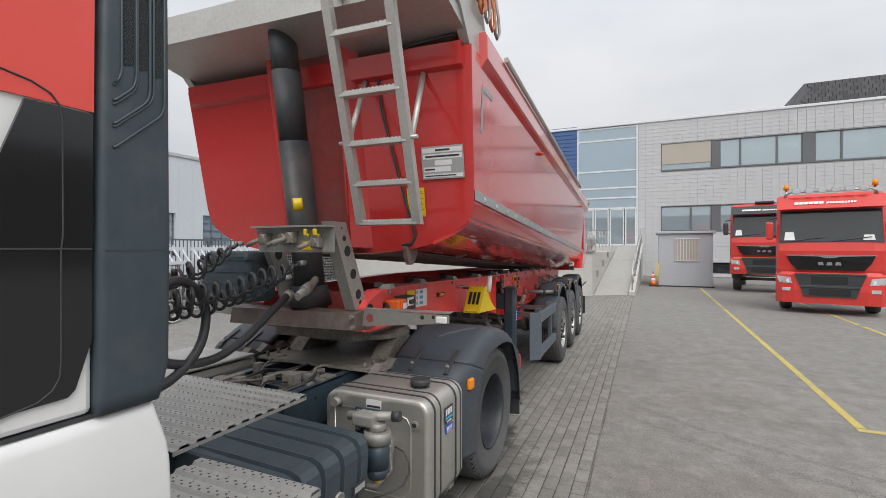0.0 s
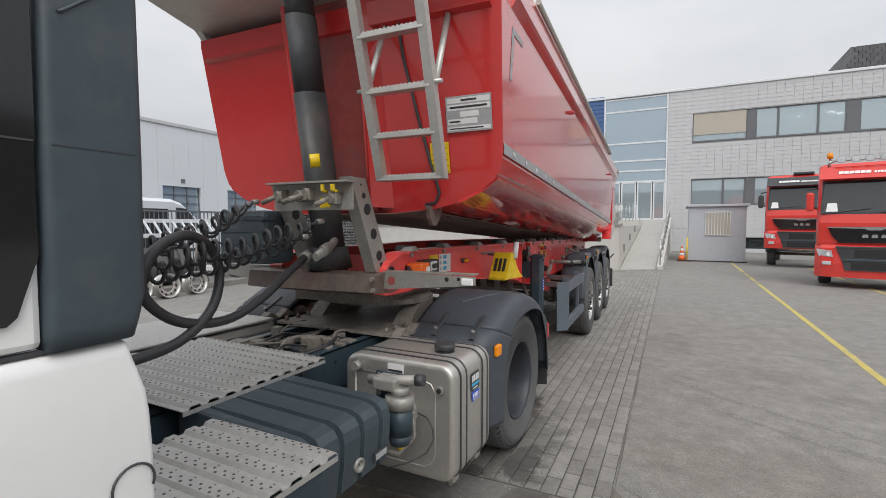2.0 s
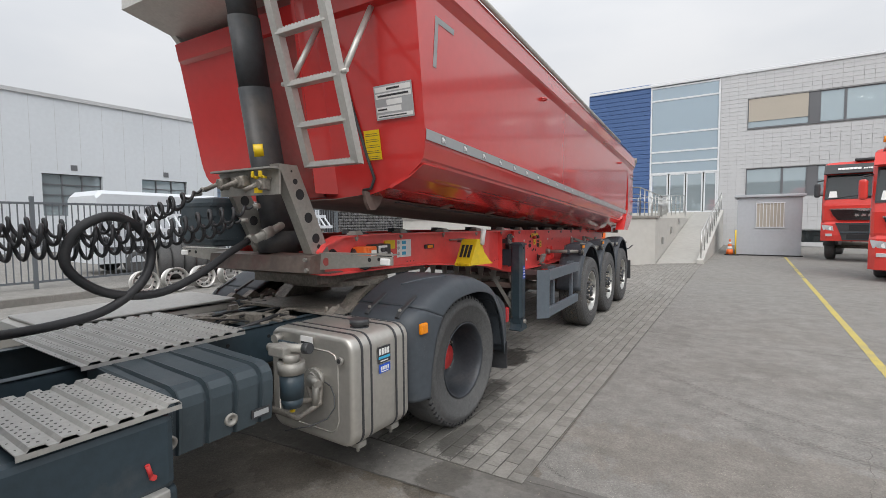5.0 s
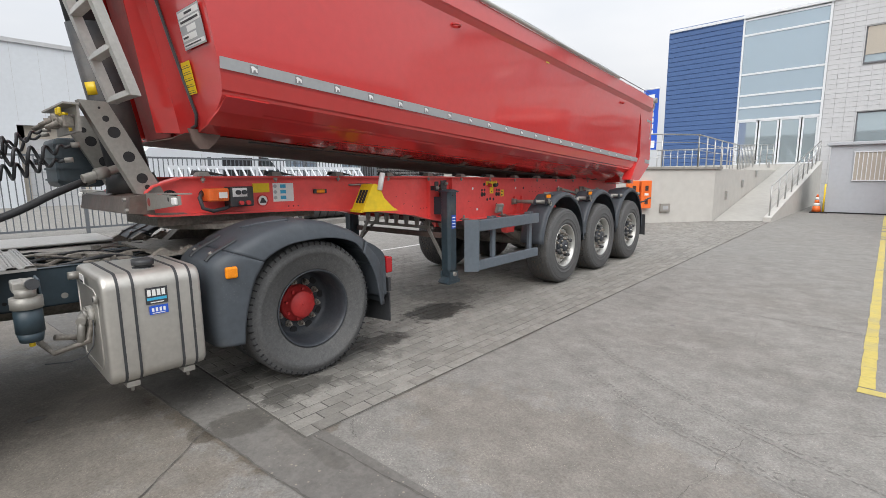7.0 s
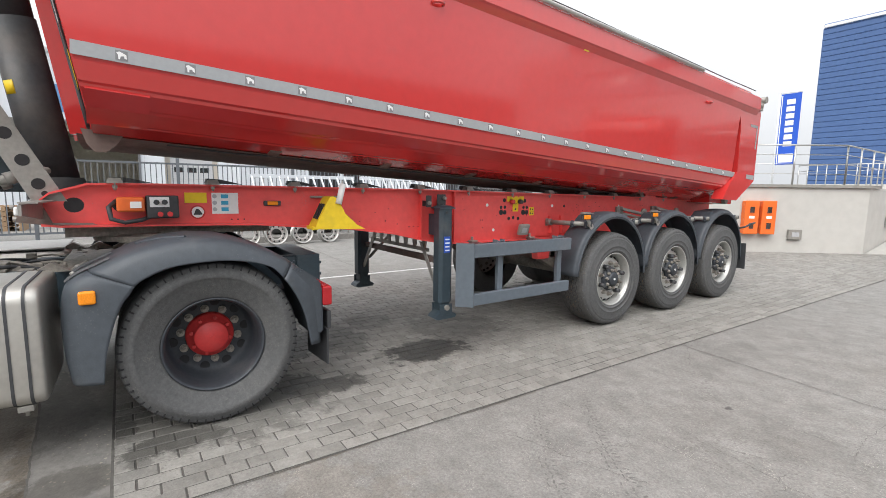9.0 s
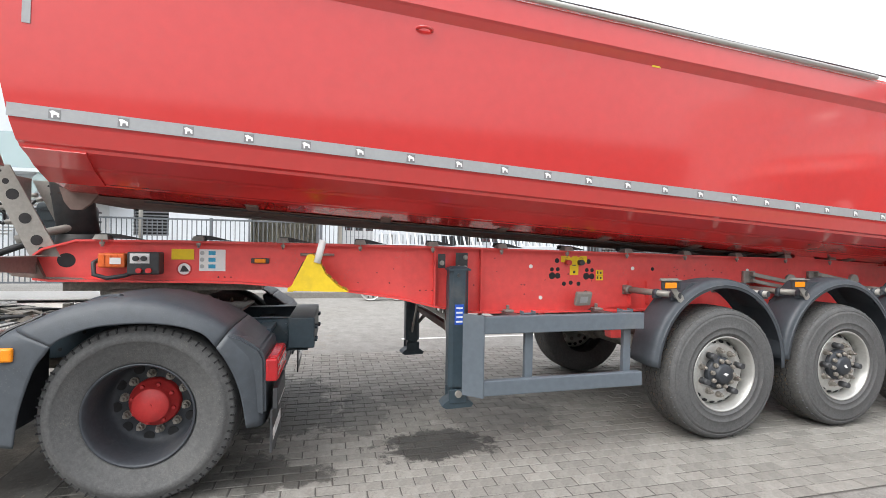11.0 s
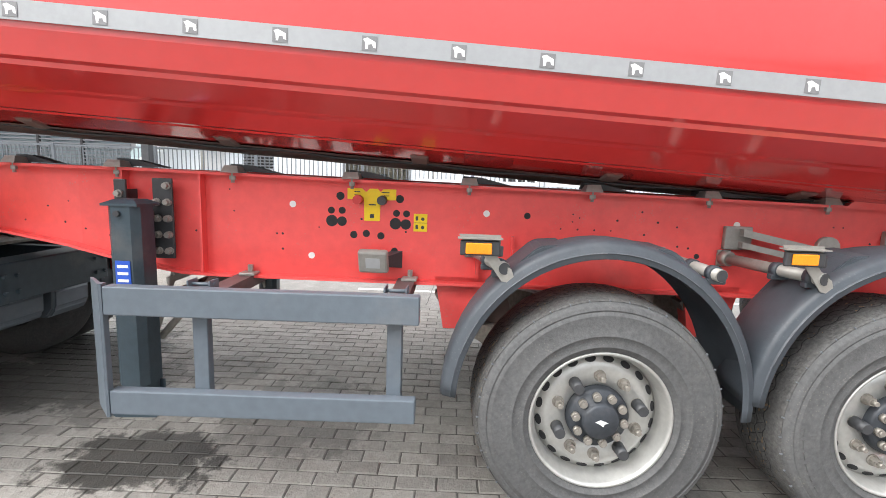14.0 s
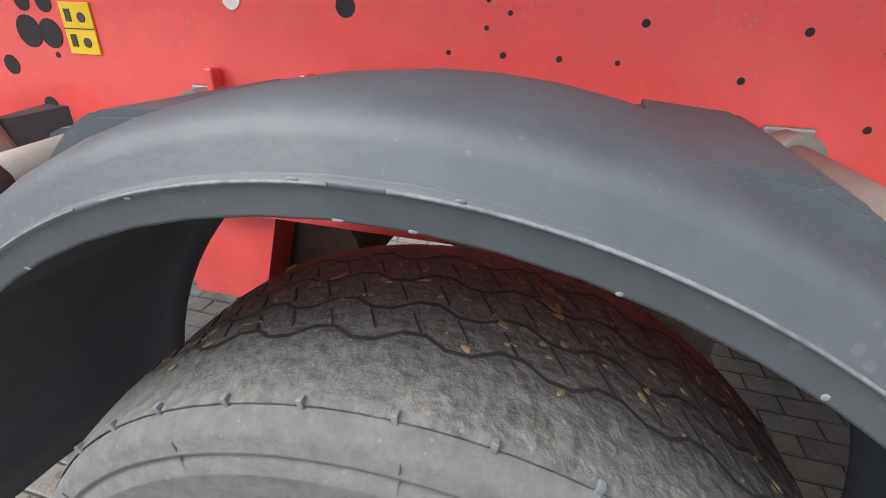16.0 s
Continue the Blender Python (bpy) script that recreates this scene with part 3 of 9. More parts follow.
def tread_marks():
    """Printed tyre tracks of little bars across the yard."""
    bm = bmesh.new()
    rnd = random.Random(5)
    lanes = (([2.2, 2.85, 3.22, 3.6, 4.03, 4.3, 5.5, 7.5], [5.87, 5.30, 5.08, 4.86, 4.72, 4.64, 4.4, 4.2]), ([2.36, 2.98, 3.58, 4.0, 4.43, 5.5, 7.5], [6.18, 5.68, 5.33, 5.12, 4.95, 4.65, 4.45]))
    for xs, ys in lanes:
        for off in (-0.045, 0.0, 0.045):
            for i in range(150):
                t = i / 150
                x = xs[0] + (xs[-1] - xs[0]) * t
                dark = 0.62 + 0.35 * math.sin(7 * t + 20 * off) - 0.25 * t
                if rnd.random() > dark:
                    continue
                y = float(np.interp(x, xs, ys)) + off + rnd.uniform(-0.008, 0.008)
                w, l, a = rnd.uniform(0.008, 0.019), rnd.uniform(0.003, 0.006), (0.9 if off > 0 else -0.6) + rnd.uniform(-0.4, 0.4)
                c, s = math.cos(a), math.sin(a)
                bm.faces.new([bm.verts.new((x + c * u - s * v, y + s * u + c * v, -0.008)) for u, v in ((-w, -l), (w, -l), (w, l), (-w, l))])
    solid("tyre_track", bm, TRACK, "faint dark tyre tread marks on the concrete", "tyre marks")


tread_marks()

# ---- setting: office building ----
LAY = ASKEW
FY = 35.3
office = thing("office_building", (0, FY, 0), "two-storey light grey block office building with a blue wing and glazed entrance", "building", kind="structure")


def wall_block(x0, x1, z0, z1, openings):
    """Facade slabs left between openings, as one mesh."""
    bm = bmesh.new()
    xs = sorted({x0, x1, *[o[0] for o in openings], *[o[1] for o in openings]})
    zs = sorted({z0, z1, *[o[2] for o in openings], *[o[3] for o in openings]})
    for a, b in zip(xs, xs[1:]):
        for c, d in zip(zs, zs[1:]):
            if not any(o[0] <= a and b <= o[1] and o[2] <= c and d <= o[3] for o in openings):
                box(bm, a, b, 0.02, 0.4, c, d)
    return bm


UP = (2.93, 26.0, 7.15, 8.95)
LOW = (2.93, 26.0, 3.05, 4.72)
VENT = (5.05, 7.4, 0.25, 0.95)
part("wall", wall_block(1.49, 30, -0.1, 10.5, [UP, LOW, VENT]), MORTAR, office)
part("parapet_cap", bx(-6.67, 30.1, -0.08, 0.6, 10.5, 10.66, 0.02), FRAME_WHITE, office, "thin white roof edge")
part("roof", bx(-6.67, 30, 0.4, 16, 10.2, 10.45), DARK_PANEL, office)
part("back_wall", bx(-6.67, 30, 15.6, 16, -0.1, 10.3), MORTAR, office)
part("side_wall", bx(29.6, 30, 0.4, 15.6, -0.1, 10.3), MORTAR, office)
part("floor_slab", bx(-2.6, 29.6, 0.45, 15.5, 6.2, 6.5), ROOM, office)
part("room_back", bx(-2.6, 29.6, 4.5, 4.6, -0.1, 10.2), ROOM, office)


def courses(x0, x1, z0, z1, cuts, w=0.45, h=0.25):
    bm = bmesh.new()
    rows = int((z1 - z0) / h)
    for r in range(rows):
        za, zb = z0 + r * h + 0.010, z0 + (r + 1) * h
        x = x0
        while x < x1:
            a, b = max(x + 0.010, x0), min(x + w, x1)
            x += w
            if b - a < 0.06:
                continue
            segs = [(a, b)]
            for c in cuts:
                if zb > c[2] + 0.05 and za < c[3] - 0.05:
                    segs = [s for p, q in segs for s in ((p, min(q, c[0])), (max(p, c[1]), q)) if s[1] - s[0] > 0.05]
            for p, q in segs:
                box(bm, p, q, -0.006, 0.03, za, zb)
    return bm


tagged(part("facade_blocks", courses(1.52, 29.9, 0, 10.5, [UP, LOW, VENT]), BRICK, office, "light grey facade blocks in courses"), kind="stuff")


def window_band(band, lights, parent):
    x0, x1, z0, z1 = band
    part("window_sill", bx(x0, x1, -0.04, 0.12, z0 - 0.05, z0 + 0.03), FRAME_GREY, parent)
    for a, b, kind in lights:
        w = part("window", bx(a, b, 0.24, 0.26, z0, z1), FRAME_GREY if kind == "panel" else DARK, parent)
        if kind == "panel":
            bm = bmesh.new()
            box(bm, a, b, 0.06, 0.2, z0, z1)
            part("panel", bm, FRAME_GREY, w)
            continue
        bm = bmesh.new()
        f = 0.06
        for q in ((a, b, z0, z0 + f), (a, b, z1 - f, z1), (a, a + f, z0, z1), (b - f, b, z0, z1)):
            box(bm, q[0], q[1], 0.08, 0.18, q[2], q[3])
        part("frame", bm, FRAME_GREY, w)
        w.data.materials[0] = ROOM
        g = part("pane", bx(a + f, b - f, 0.12, 0.135, z0 + f, z1 - f), GLASS, w)
        g.visible_shadow = False
        if kind == "blind":
            part("blind", bx(a + f, b - f, 0.06, 0.1, z0 + 0.42, z1 - 0.02), BLIND, w, "lowered beige outside blind")
        if kind == "lit":
            bm = bmesh.new()
            for k in range(2):
                box(bm, a + 0.4 + 0.5 * k, a + 0.75 + 0.5 * k, 0.19, 0.2, z1 - 0.6 - 0.1 * k, z1 - 0.57 - 0.1 * k)
            part("ceiling_lamp", bm, TUBE_LIGHT, w, "lit ceiling lamp behind the glass")


up_lights = [(2.93, 5.95, "blind"), (5.95, 6.4, "panel"), (6.4, 7.55, ""), (7.55, 9.5, "lit"), (9.5, 10.8, "lit"), (10.8, 11.4, "panel"), (11.4, 12.7, ""), (12.7, 15.2, "lit"), (15.2, 16.9, ""),
             (16.9, 17.4, "panel"), (17.4, 18.9, ""), (18.9, 21.2, "lit"), (21.2, 22.9, ""), (22.9, 26.0, "")]
lo_lights = [(2.93, 4.75, ""), (4.75, 5.95, ""), (5.95, 6.4, "panel"), (6.4, 7.6, ""), (7.6, 9.5, ""), (9.5, 10.8, ""), (10.8, 11.4, "panel"), (11.4, 14.0, ""), (14.0, 16.9, ""), (16.9, 17.4, "panel"), (17.4, 20.0, ""), (20.0, 26.0, "")]
window_band(UP, up_lights, office)
window_band(LOW, lo_lights, office)
part("cellar_window", bx(VENT[0], VENT[1], 0.1, 0.14, VENT[2], VENT[3]), GLASS_DARK, office)
# blue wing
part("blue_wall", bx(-6.67, -2.59, 0.02, 0.5, -0.1, 10.5), BLUE_CLAD, office)
part("blue_side", bx(-6.72, -6.57, 0.02, 15, -0.1, 10.5), BLUE_CLAD, office)
bm = bmesh.new()
z = 0.0
while z < 10.45:
    prism = [(0.025, z), (-0.015, z + 0.02), (-0.015, z + 0.25), (0.025, z + 0.285)]
    sweep(bm, [[(-6.67, y, zz) for y, zz in prism], [(-2.59, y, zz) for y, zz in prism]])
    z += 0.29
tagged(part("cladding_board", bm, BLUE_CLAD, office, "horizontal blue metal cladding"), kind="stuff")
# glazed entrance
bm = bmesh.new()
for zz in (2.1, 4.72, 5.45, 6.15, 7.35, 9.55, 10.4):
    box(bm, -2.59, 1.49, 0.02, 0.12, zz - 0.05, zz + 0.05)
for xx in (-2.55, 1.44):
    box(bm, xx - 0.05, xx + 0.05, 0.0, 0.14, 2.05, 10.5)
entrance = part("entrance_frame", bm, FRAME_WHITE, office)
for z0, z1 in ((4.77, 5.4), (5.5, 6.1), (6.2, 7.3), (7.4, 9.5), (9.6, 10.35)):
    g = part("pane", bx(-2.49, 1.38, 0.06, 0.075, z0, z1), GLASS_BLUE, entrance)
    g.visible_shadow = False
for k, (xa, xb) in enumerate(((-2.49, -1.45), (-1.38, -0.42), (-0.36, 0.60), (0.66, 1.38))):
    d = part("door", bx(xa + 0.07, xb - 0.07, 0.055, 0.07, 2.2, 4.6), GLASS, office, "glazed entrance door with white frame")
    bm = bmesh.new()
    for q in ((xa, xb, 2.1, 2.2), (xa, xb, 4.6, 4.68), (xa, xa + 0.08, 2.1, 4.68), (xb - 0.08, xb, 2.1, 4.68)):
        box(bm, q[0], q[1], 0.03, 0.1, q[2], q[3])
    part("frame", bm, FRAME_WHITE, d)
part("inner_floor", bx(-2.59, 1.5, 0.1, 4.5, 1.9, 2.08), ROOM, office)
# slate penthouse on the roof
bm = bmesh.new()
sweep(bm, [[(11.2, 6, 10.4), (30, 6, 10.4), (30, 14, 10.4), (11.2, 14, 10.4)], [(12.4, 6.6, 13.8), (30, 6.6, 13.8), (30, 13, 13.8), (12.4, 13, 13.8)]])
part("penthouse", bm, SLATE, office, "dark slate-clad roof storey")
bm = bmesh.new()
for r in range(12):
    for c in range(44):
        x = 12.0 + 0.4 * c + (0.2 if r % 2 else 0)
        f = r / 12
        if x < 11.35 + 1.2 * (r + 1) / 12:
            continue
        y, z = 6 + 0.6 * f - 0.03, 10.45 + 3.3 * f
        box(bm, x, x + 0.37, y, y + 0.05, z, z + 0.26)
tagged(part("slate", bm, SLATE, office), kind="stuff")

# ---- setting: dock, ramp and railings ----
PZ = 2.08
bm = bmesh.new()
sweep(bm, [[(x, y, -0.1) for x, y in ((-9.5, 16.9), (-1.6, 16.9), (0.33, 19.5), (0.33, 35.3), (-9.5, 35.3))], [(x, y, 1.72) for x, y in ((-9.5, 16.9), (-1.6, 16.9), (0.33, 19.5), (0.33, 35.3), (-9.5, 35.3))]])
dock = solid("dock", bm, DOCK, "pale concrete loading dock with a low front wall", "dock")
part("coping", B(sweep, [[(x, y, 1.724) for x, y in ((-9.5, 16.84), (-1.58, 16.84), (0.38, 19.45), (0.38, 20.2), (-0.1, 20.2), (-1.8, 17.4), (-9.5, 17.4))], [(x, y, 1.80) for x, y in ((-9.5, 16.84), (-1.58, 16.84), (0.38, 19.45), (0.38, 20.2), (-0.1, 20.2), (-1.8, 17.4), (-9.5, 17.4))]]), KERB, dock)
bm = bmesh.new()
sweep(bm, [[(0.36, 19.6, 0.0), (1.62, 20.4, 0.0), (1.62, 33, 0.0), (0.36, 33, 0.0)], [(0.36, 19.6, 0.012), (1.62, 20.4, 0.012), (1.62, 33.0, PZ), (0.36, 33.0, PZ)]])
ramp = solid("ramp", bm, CONCRETE_RAMP, "concrete pedestrian ramp up to the entrance", "ramp")
part("landing", bx(-7.0, 1.62, 33.0, 35.25, 0, PZ - 0.005), DOCK, ramp)
bm = bmesh.new()
sweep(bm, [[(1.64, 20.3, -0.05), (1.86, 20.3, -0.05), (1.86, 34, -0.05), (1.64, 34, -0.05)], [(1.64, 20.3, 0.14), (1.86, 20.3, 0.14), (1.86, 34.0, PZ + 0.12), (1.64, 34.0, PZ + 0.12)]])
part("ramp_kerb", bm, DOCK, ramp)


def railing(name, pts, h, label, posts=0.95, rails=4, balusters=True):
    t = thing(name, pts[0], label, "railing", "entrance railings")
    o = Vector(pts[0])
    for a, b in zip(pts, pts[1:]):
        a, b = Vector(a) - o, Vector(b) - o
        n = max(1, round((b - a).length / posts))
        for i in range(n + 1):
            p = a.lerp(b, i / n)
            part("post", B(rod, p, p + Vector((0, 0, h)), 0.024, 8), INOX, t)
        for k in range(rails):
            hh = h * (1 - 0.24 * k)
            part("rail", B(rod, a + Vector((0, 0, hh)), b + Vector((0, 0, hh)), 0.022 if k == 0 else 0.010, 8), INOX, t)
    return t


railing("dock_railing", [(-9.4, 17.1, 1.8), (-1.75, 17.1, 1.8), (-0.2, 19.4, 1.8), (-0.6, 27.0, 1.8), (-0.2, 33, 2.05)], 1.05, "stainless steel railing along the dock edge", 1.3, 4)
railing("ramp_railing", [(1.75, 20.6, 0.16), (1.75, 33.6, PZ + 0.14)], 1.0, "sloping stainless handrail beside the ramp", 1.4, 4)
railing("entrance_railing", [(-5.2, 30.0, 1.75), (-1.2, 30.0, 1.75), (-1.2, 33.8, 2.05)], 1.15, "stainless railing around the entrance landing", 0.35, 2)
for yy in (21.0, 23.4, 25.8, 28.4):
    l = thing("step_lamp", (0.36, yy, 0.45 + (yy - 19.6) * 0.155), "small metal ramp light on the dock wall", "lamp", "ramp lights")
    part("housing", bx(-0.02, 0.05, -0.06, 0.06, 0, 0.3, 0.01), INOX, l)
wl = thing("wall_lamp", (-0.79, 17.96, 0.36), "square recessed wall light in the dock wall", "lamp")
wl.matrix_world = LAY @ pose(-0.72, 18.02, 0.36, 0, 0, 53)
part("bezel", bx(-0.17, 0.17, -0.05, 0.02, 0, 0.26, 0.01), GALV, wl)
part("lens", bx(-0.09, 0.09, -0.06, -0.045, 0.07, 0.19), LENS_CLEAR, wl)


def extinguisher_box(x, y):
    """A plastic cabinet hung on the slanting dock wall."""
    t = thing("extinguisher_cabinet", pose(x, y, 0.50, 0, 0, 53.4), "orange plastic extinguisher cabinet hung on the dock wall", "cabinet", "orange wall cabinets")
    part("body", bx(-0.17, 0.17, -0.14, 0.0, 0, 0.86, 0.02), ORANGE, t)
    door = part("door", bx(-0.18, 0.18, -0.20, -0.143, -0.01, 0.87, 0.018), ORANGE, t)
    for z in (0.20, 0.62):
        w = part("window", bx(-0.06, 0.06, -0.204, -0.199, z - 0.07, z + 0.09), GLASS_DARK, door)
        part("window_frame", wall_frame(-0.07, 0.07, z - 0.08, z + 0.10), ORANGE, w)
    part("label", bx(-0.07, 0.07, -0.204, -0.199, 0.40, 0.47), STICKER_W, door)
    for z in (0.16, 0.70):
        part("hinge", bx(-0.195, -0.165, -0.16, -0.12, z, z + 0.06, 0.005), ORANGE, t)


def wall_frame(x0, x1, z0, z1):
    bm = bmesh.new()
    for q in ((x0, x1, z0, z0 + 0.012), (x0, x1, z1 - 0.012, z1), (x0, x0 + 0.012, z0 + 0.012, z1 - 0.012), (x1 - 0.012, x1, z0 + 0.012, z1 - 0.012)):
        box(bm, q[0], q[1], -0.209, -0.199, q[2], q[3])
    return bm


extinguisher_box(-1.215, 17.42)
extinguisher_box(-1.475, 17.07)

# ---- setting: portable cabin, cone, posts, banner ----
cabin = thing("site_cabin", (2.75, 26.0, -0.01), "pale grey steel site cabin with a barred window", "cabin")
part("body", bx(0, 2.38, 0, 2.6, 0.02, 2.62, 0.015), CABIN, cabin)
part("roof", bx(-0.12, 2.5, -0.12, 2.7, 2.62, 2.74, 0.02), CABIN, cabin)
w = part("window", bx(0.72, 1.76, -0.012, 0.0, 1.28, 2.36), BLIND, cabin)
bm = bmesh.new()
for k in range(9):
    box(bm, 0.72 + 0.125 * k, 0.745 + 0.125 * k, -0.05, -0.02, 1.28, 2.36)
box(bm, 0.7, 1.78, -0.05, -0.02, 1.26, 1.3)
box(bm, 0.7, 1.78, -0.05, -0.02, 2.34, 2.38)
part("window_bars", bm, FRAME_WHITE, w)
part("skid", bx(-0.03, 2.45, -0.06, 0.1, -0.01, 0.05), DARK, cabin)

cone = thing("traffic_cone", (2.5, 25.9, -0.01), "orange traffic cone with white bands on a dark base", "cone")
part("base", bx(-0.2, 0.2, -0.2, 0.2, 0, 0.05, 0.015), DARK, cone)
for z0, z1, r0, r1, m in ((0.05, 0.28, 0.16, 0.115, ORANGE), (0.28, 0.40, 0.115, 0.09, STICKER_W), (0.40, 0.52, 0.09, 0.065, ORANGE), (0.52, 0.62, 0.065, 0.048, STICKER_W), (0.62, 0.74, 0.048, 0.025, ORANGE)):
    part("band" if m is STICKER_W else "cone_shell", B(rod, (0, 0, z0), (0, 0, z1), r0, 16, r1), m, cone)
post = thing("marker_post", (2.72, 25.8, -0.01), "slim yellow marker post", "post")
part("shaft", B(rod, (0, 0, 0.04), (0, 0, 1.15), 0.03, 10), YELLOW, post)
part("base", bx(-0.3, 0.15, -0.12, 0.12, 0, 0.05), DARK, post)

banner = thing("banner_flag", (-4.6, 26.0, 1.75), "tall blue and white banner on a white pole", "banner")
part("pole", B(rod, (-0.05, 0, 0), (-0.05, 0, 4.0), 0.04, 10), FRAME_WHITE, banner)
part("arm", B(rod, (-0.05, 0, 3.9), (0.75, 0, 3.9), 0.025, 8), FRAME_WHITE, banner)
part("cloth", bx(0.0, 0.72, -0.006, 0.006, 1.0, 3.86), PRINT_BLUE, banner)
for k in range(7):
    part("emblem_bar", bx(0.22, 0.52, -0.012, -0.007, 1.75 + 0.28 * k, 1.95 + 0.28 * k), STICKER_W, banner)
part("emblem_bar", bx(0.1, 0.62, -0.012, -0.007, 1.1, 1.45), STICKER_W, banner)
part("border", bx(0.03, 0.06, -0.012, -0.007, 1.05, 3.8), STICKER_W, banner)

# ---- setting: white warehouse, stair and grey louvred hall ----
WX = -28.0
LAY = Matrix.Translation((0, 0, 0.16))
solid("kerb_pavement", B(box, -60, -9.1, -70, 80, -0.5, 0.0, 0.02), CONCRETE, "raised grey concrete pavement behind a kerb", "pavement")
wh = thing("warehouse", (WX, 0, 0), "white panelled warehouse with roller doors", "building", kind="structure")


def wall_x(y0, y1, z0, z1, openings, bm=None, xa=-0.4, xb=0.0):
    bm = bm or bmesh.new()
    ys = sorted({y0, y1, *[o[0] for o in openings], *[o[1] for o in openings]})
    zs = sorted({z0, z1, *[o[2] for o in openings], *[o[3] for o in openings]})
    for a, b in zip(ys, ys[1:]):
        for c, d in zip(zs, zs[1:]):
            if not any(o[0] <= a and b <= o[1] and o[2] <= c and d <= o[3] for o in openings):
                box(bm, xa, xb, a, b, c, d)
    return bm


GATE, DOORB = (-0.3, 3.9, -0.1, 4.65), (5.2, 8.1, -0.1, 4.2)
WINS = [(y, y + 2.8, 1.95, 4.2) for y in (10.1, 15.0, 19.9, 24.9)]
part("wall", wall_x(-4.7, 60, -0.1, 8.2, [GATE, DOORB, *WINS]), WHITE_PANEL, wh)
part("roof", bx(-20, 0.1, -4.7, 60, 8.2, 8.4), GREY_PANEL, wh)
part("end_wall", bx(-20, -0.4, -4.7, -4.4, -0.1, 8.2), WHITE_PANEL, wh)
part("hall_back", bx(-12.2, -12, -4.4, 20, -0.1, 8.2), ROOM, wh)
part("hall_side", bx(-12, -0.4, 4.5, 4.7, -0.1, 6), ROOM, wh)
y = -4.6
while y < 59:
    foot = max([0.0] + [o[3] + 0.2 for o in (GATE, DOORB, *WINS) if o[0] - 0.15 < y < o[1] + 0.15])
    part("panel_joint", bx(0.0, 0.004, y, y + 0.012, foot, 8.2), GREY_PANEL, wh)
    y += 1.1
part("gate_frame", wall_x(GATE[0] - 0.1, GATE[1] + 0.1, -0.1, 4.80, [GATE], None, 0.0, 0.08), FRAME_GREY, wh)
bm = bmesh.new()
for k in range(6):
    box(bm, -0.5, -0.42, DOORB[0] + 0.3, DOORB[1] - 0.3, 0.6 * k, 0.6 * k + 0.59)
part("roller_door", bm, GREY_PANEL, wh, "closed light grey sectional door")
for o in WINS:
    d = part("window", bx(-0.3, -0.28, o[0], o[1], o[2], o[3]), GLASS, wh)
    bm = bmesh.new()
    for k in range(4):
        yy = o[0] + (o[1] - o[0]) * k / 3
        box(bm, -0.28, -0.2, yy - 0.03, yy + 0.03, o[2], o[3])
    for zz in np.linspace(o[2], o[3], 5):
        box(bm, -0.28, -0.2, o[0], o[1], zz - 0.03, zz + 0.03)
    part("frame", bm, FRAME_GREY, d)
bm = bmesh.new()
box(bm, -0.9, -0.4, DOORB[0] - 0.02, DOORB[0] + 0.3, -0.05, 4.2)
box(bm, -0.9, -0.4, DOORB[1] - 0.3, DOORB[1] + 0.02, -0.05, 4.2)
box(bm, -0.9, -0.4, DOORB[0] - 0.02, DOORB[1] + 0.02, 3.55, 4.22)
part("door_surround", bm, BLIND, wh, "beige surround of the roller door")
for k in range(3):
    part("door_window", bx(-0.42, -0.405, DOORB[0] + 0.5 + 0.7 * k, DOORB[0] + 1.0 + 0.7 * k, 2.2, 2.5), GLASS_DARK, wh)
part("hall_ceiling", bx(-12, -0.4, -4.4, 4.5, 4.85, 5.05), ROOM, wh)
part("hall_floor", bx(-12, 0.0, -0.3, 3.9, -0.08, 0.004), DOCK, wh)
for k in range(10):
    part("tube_lamp", bx(-9 + 1.7 * (k % 5), -8.0 + 1.7 * (k % 5), 0.9 + 1.6 * (k // 5), 1.05 + 1.6 * (k // 5), 4.55, 4.60), TUBE_LIGHT, wh, "lit fluorescent lamp in the open hall")
for k, (x, y, w, h) in enumerate(((-5.0, 1.2, 0.5, 1.6), (-6.0, 2.2, 0.6, 1.0), (-4.0, -0.4, 0.5, 1.2))):
    part("crate", bx(x, x + w, y, y + w, -0.004, h, 0.02), (STEEL_BLUE, CARDBOARD, GUARD)[k], wh)
part("sign_board", bx(0.0, 0.03, 0.05, 2.95, 5.2, 6.6), mat("pale_blue_sign", (0.10, 0.22, 0.42), 0.5), wh, "pale blue sign board with white pictogram")
bm = bmesh.new()
for q in ((0.8, 2.2, 5.5, 5.62), (1.4, 2.2, 5.66, 5.95), (0.75, 0.85, 5.5, 6.2)):
    box(bm, 0.03, 0.04, *q)
part("pictogram", bm, STICKER_W, wh)
for yy in (6.5, 11.4, 16.3, 21.2):
    part("number_plate_sign", bx(0.0, 0.03, yy, yy + 0.3, 4.42, 4.72), FRAME_GREY, wh)
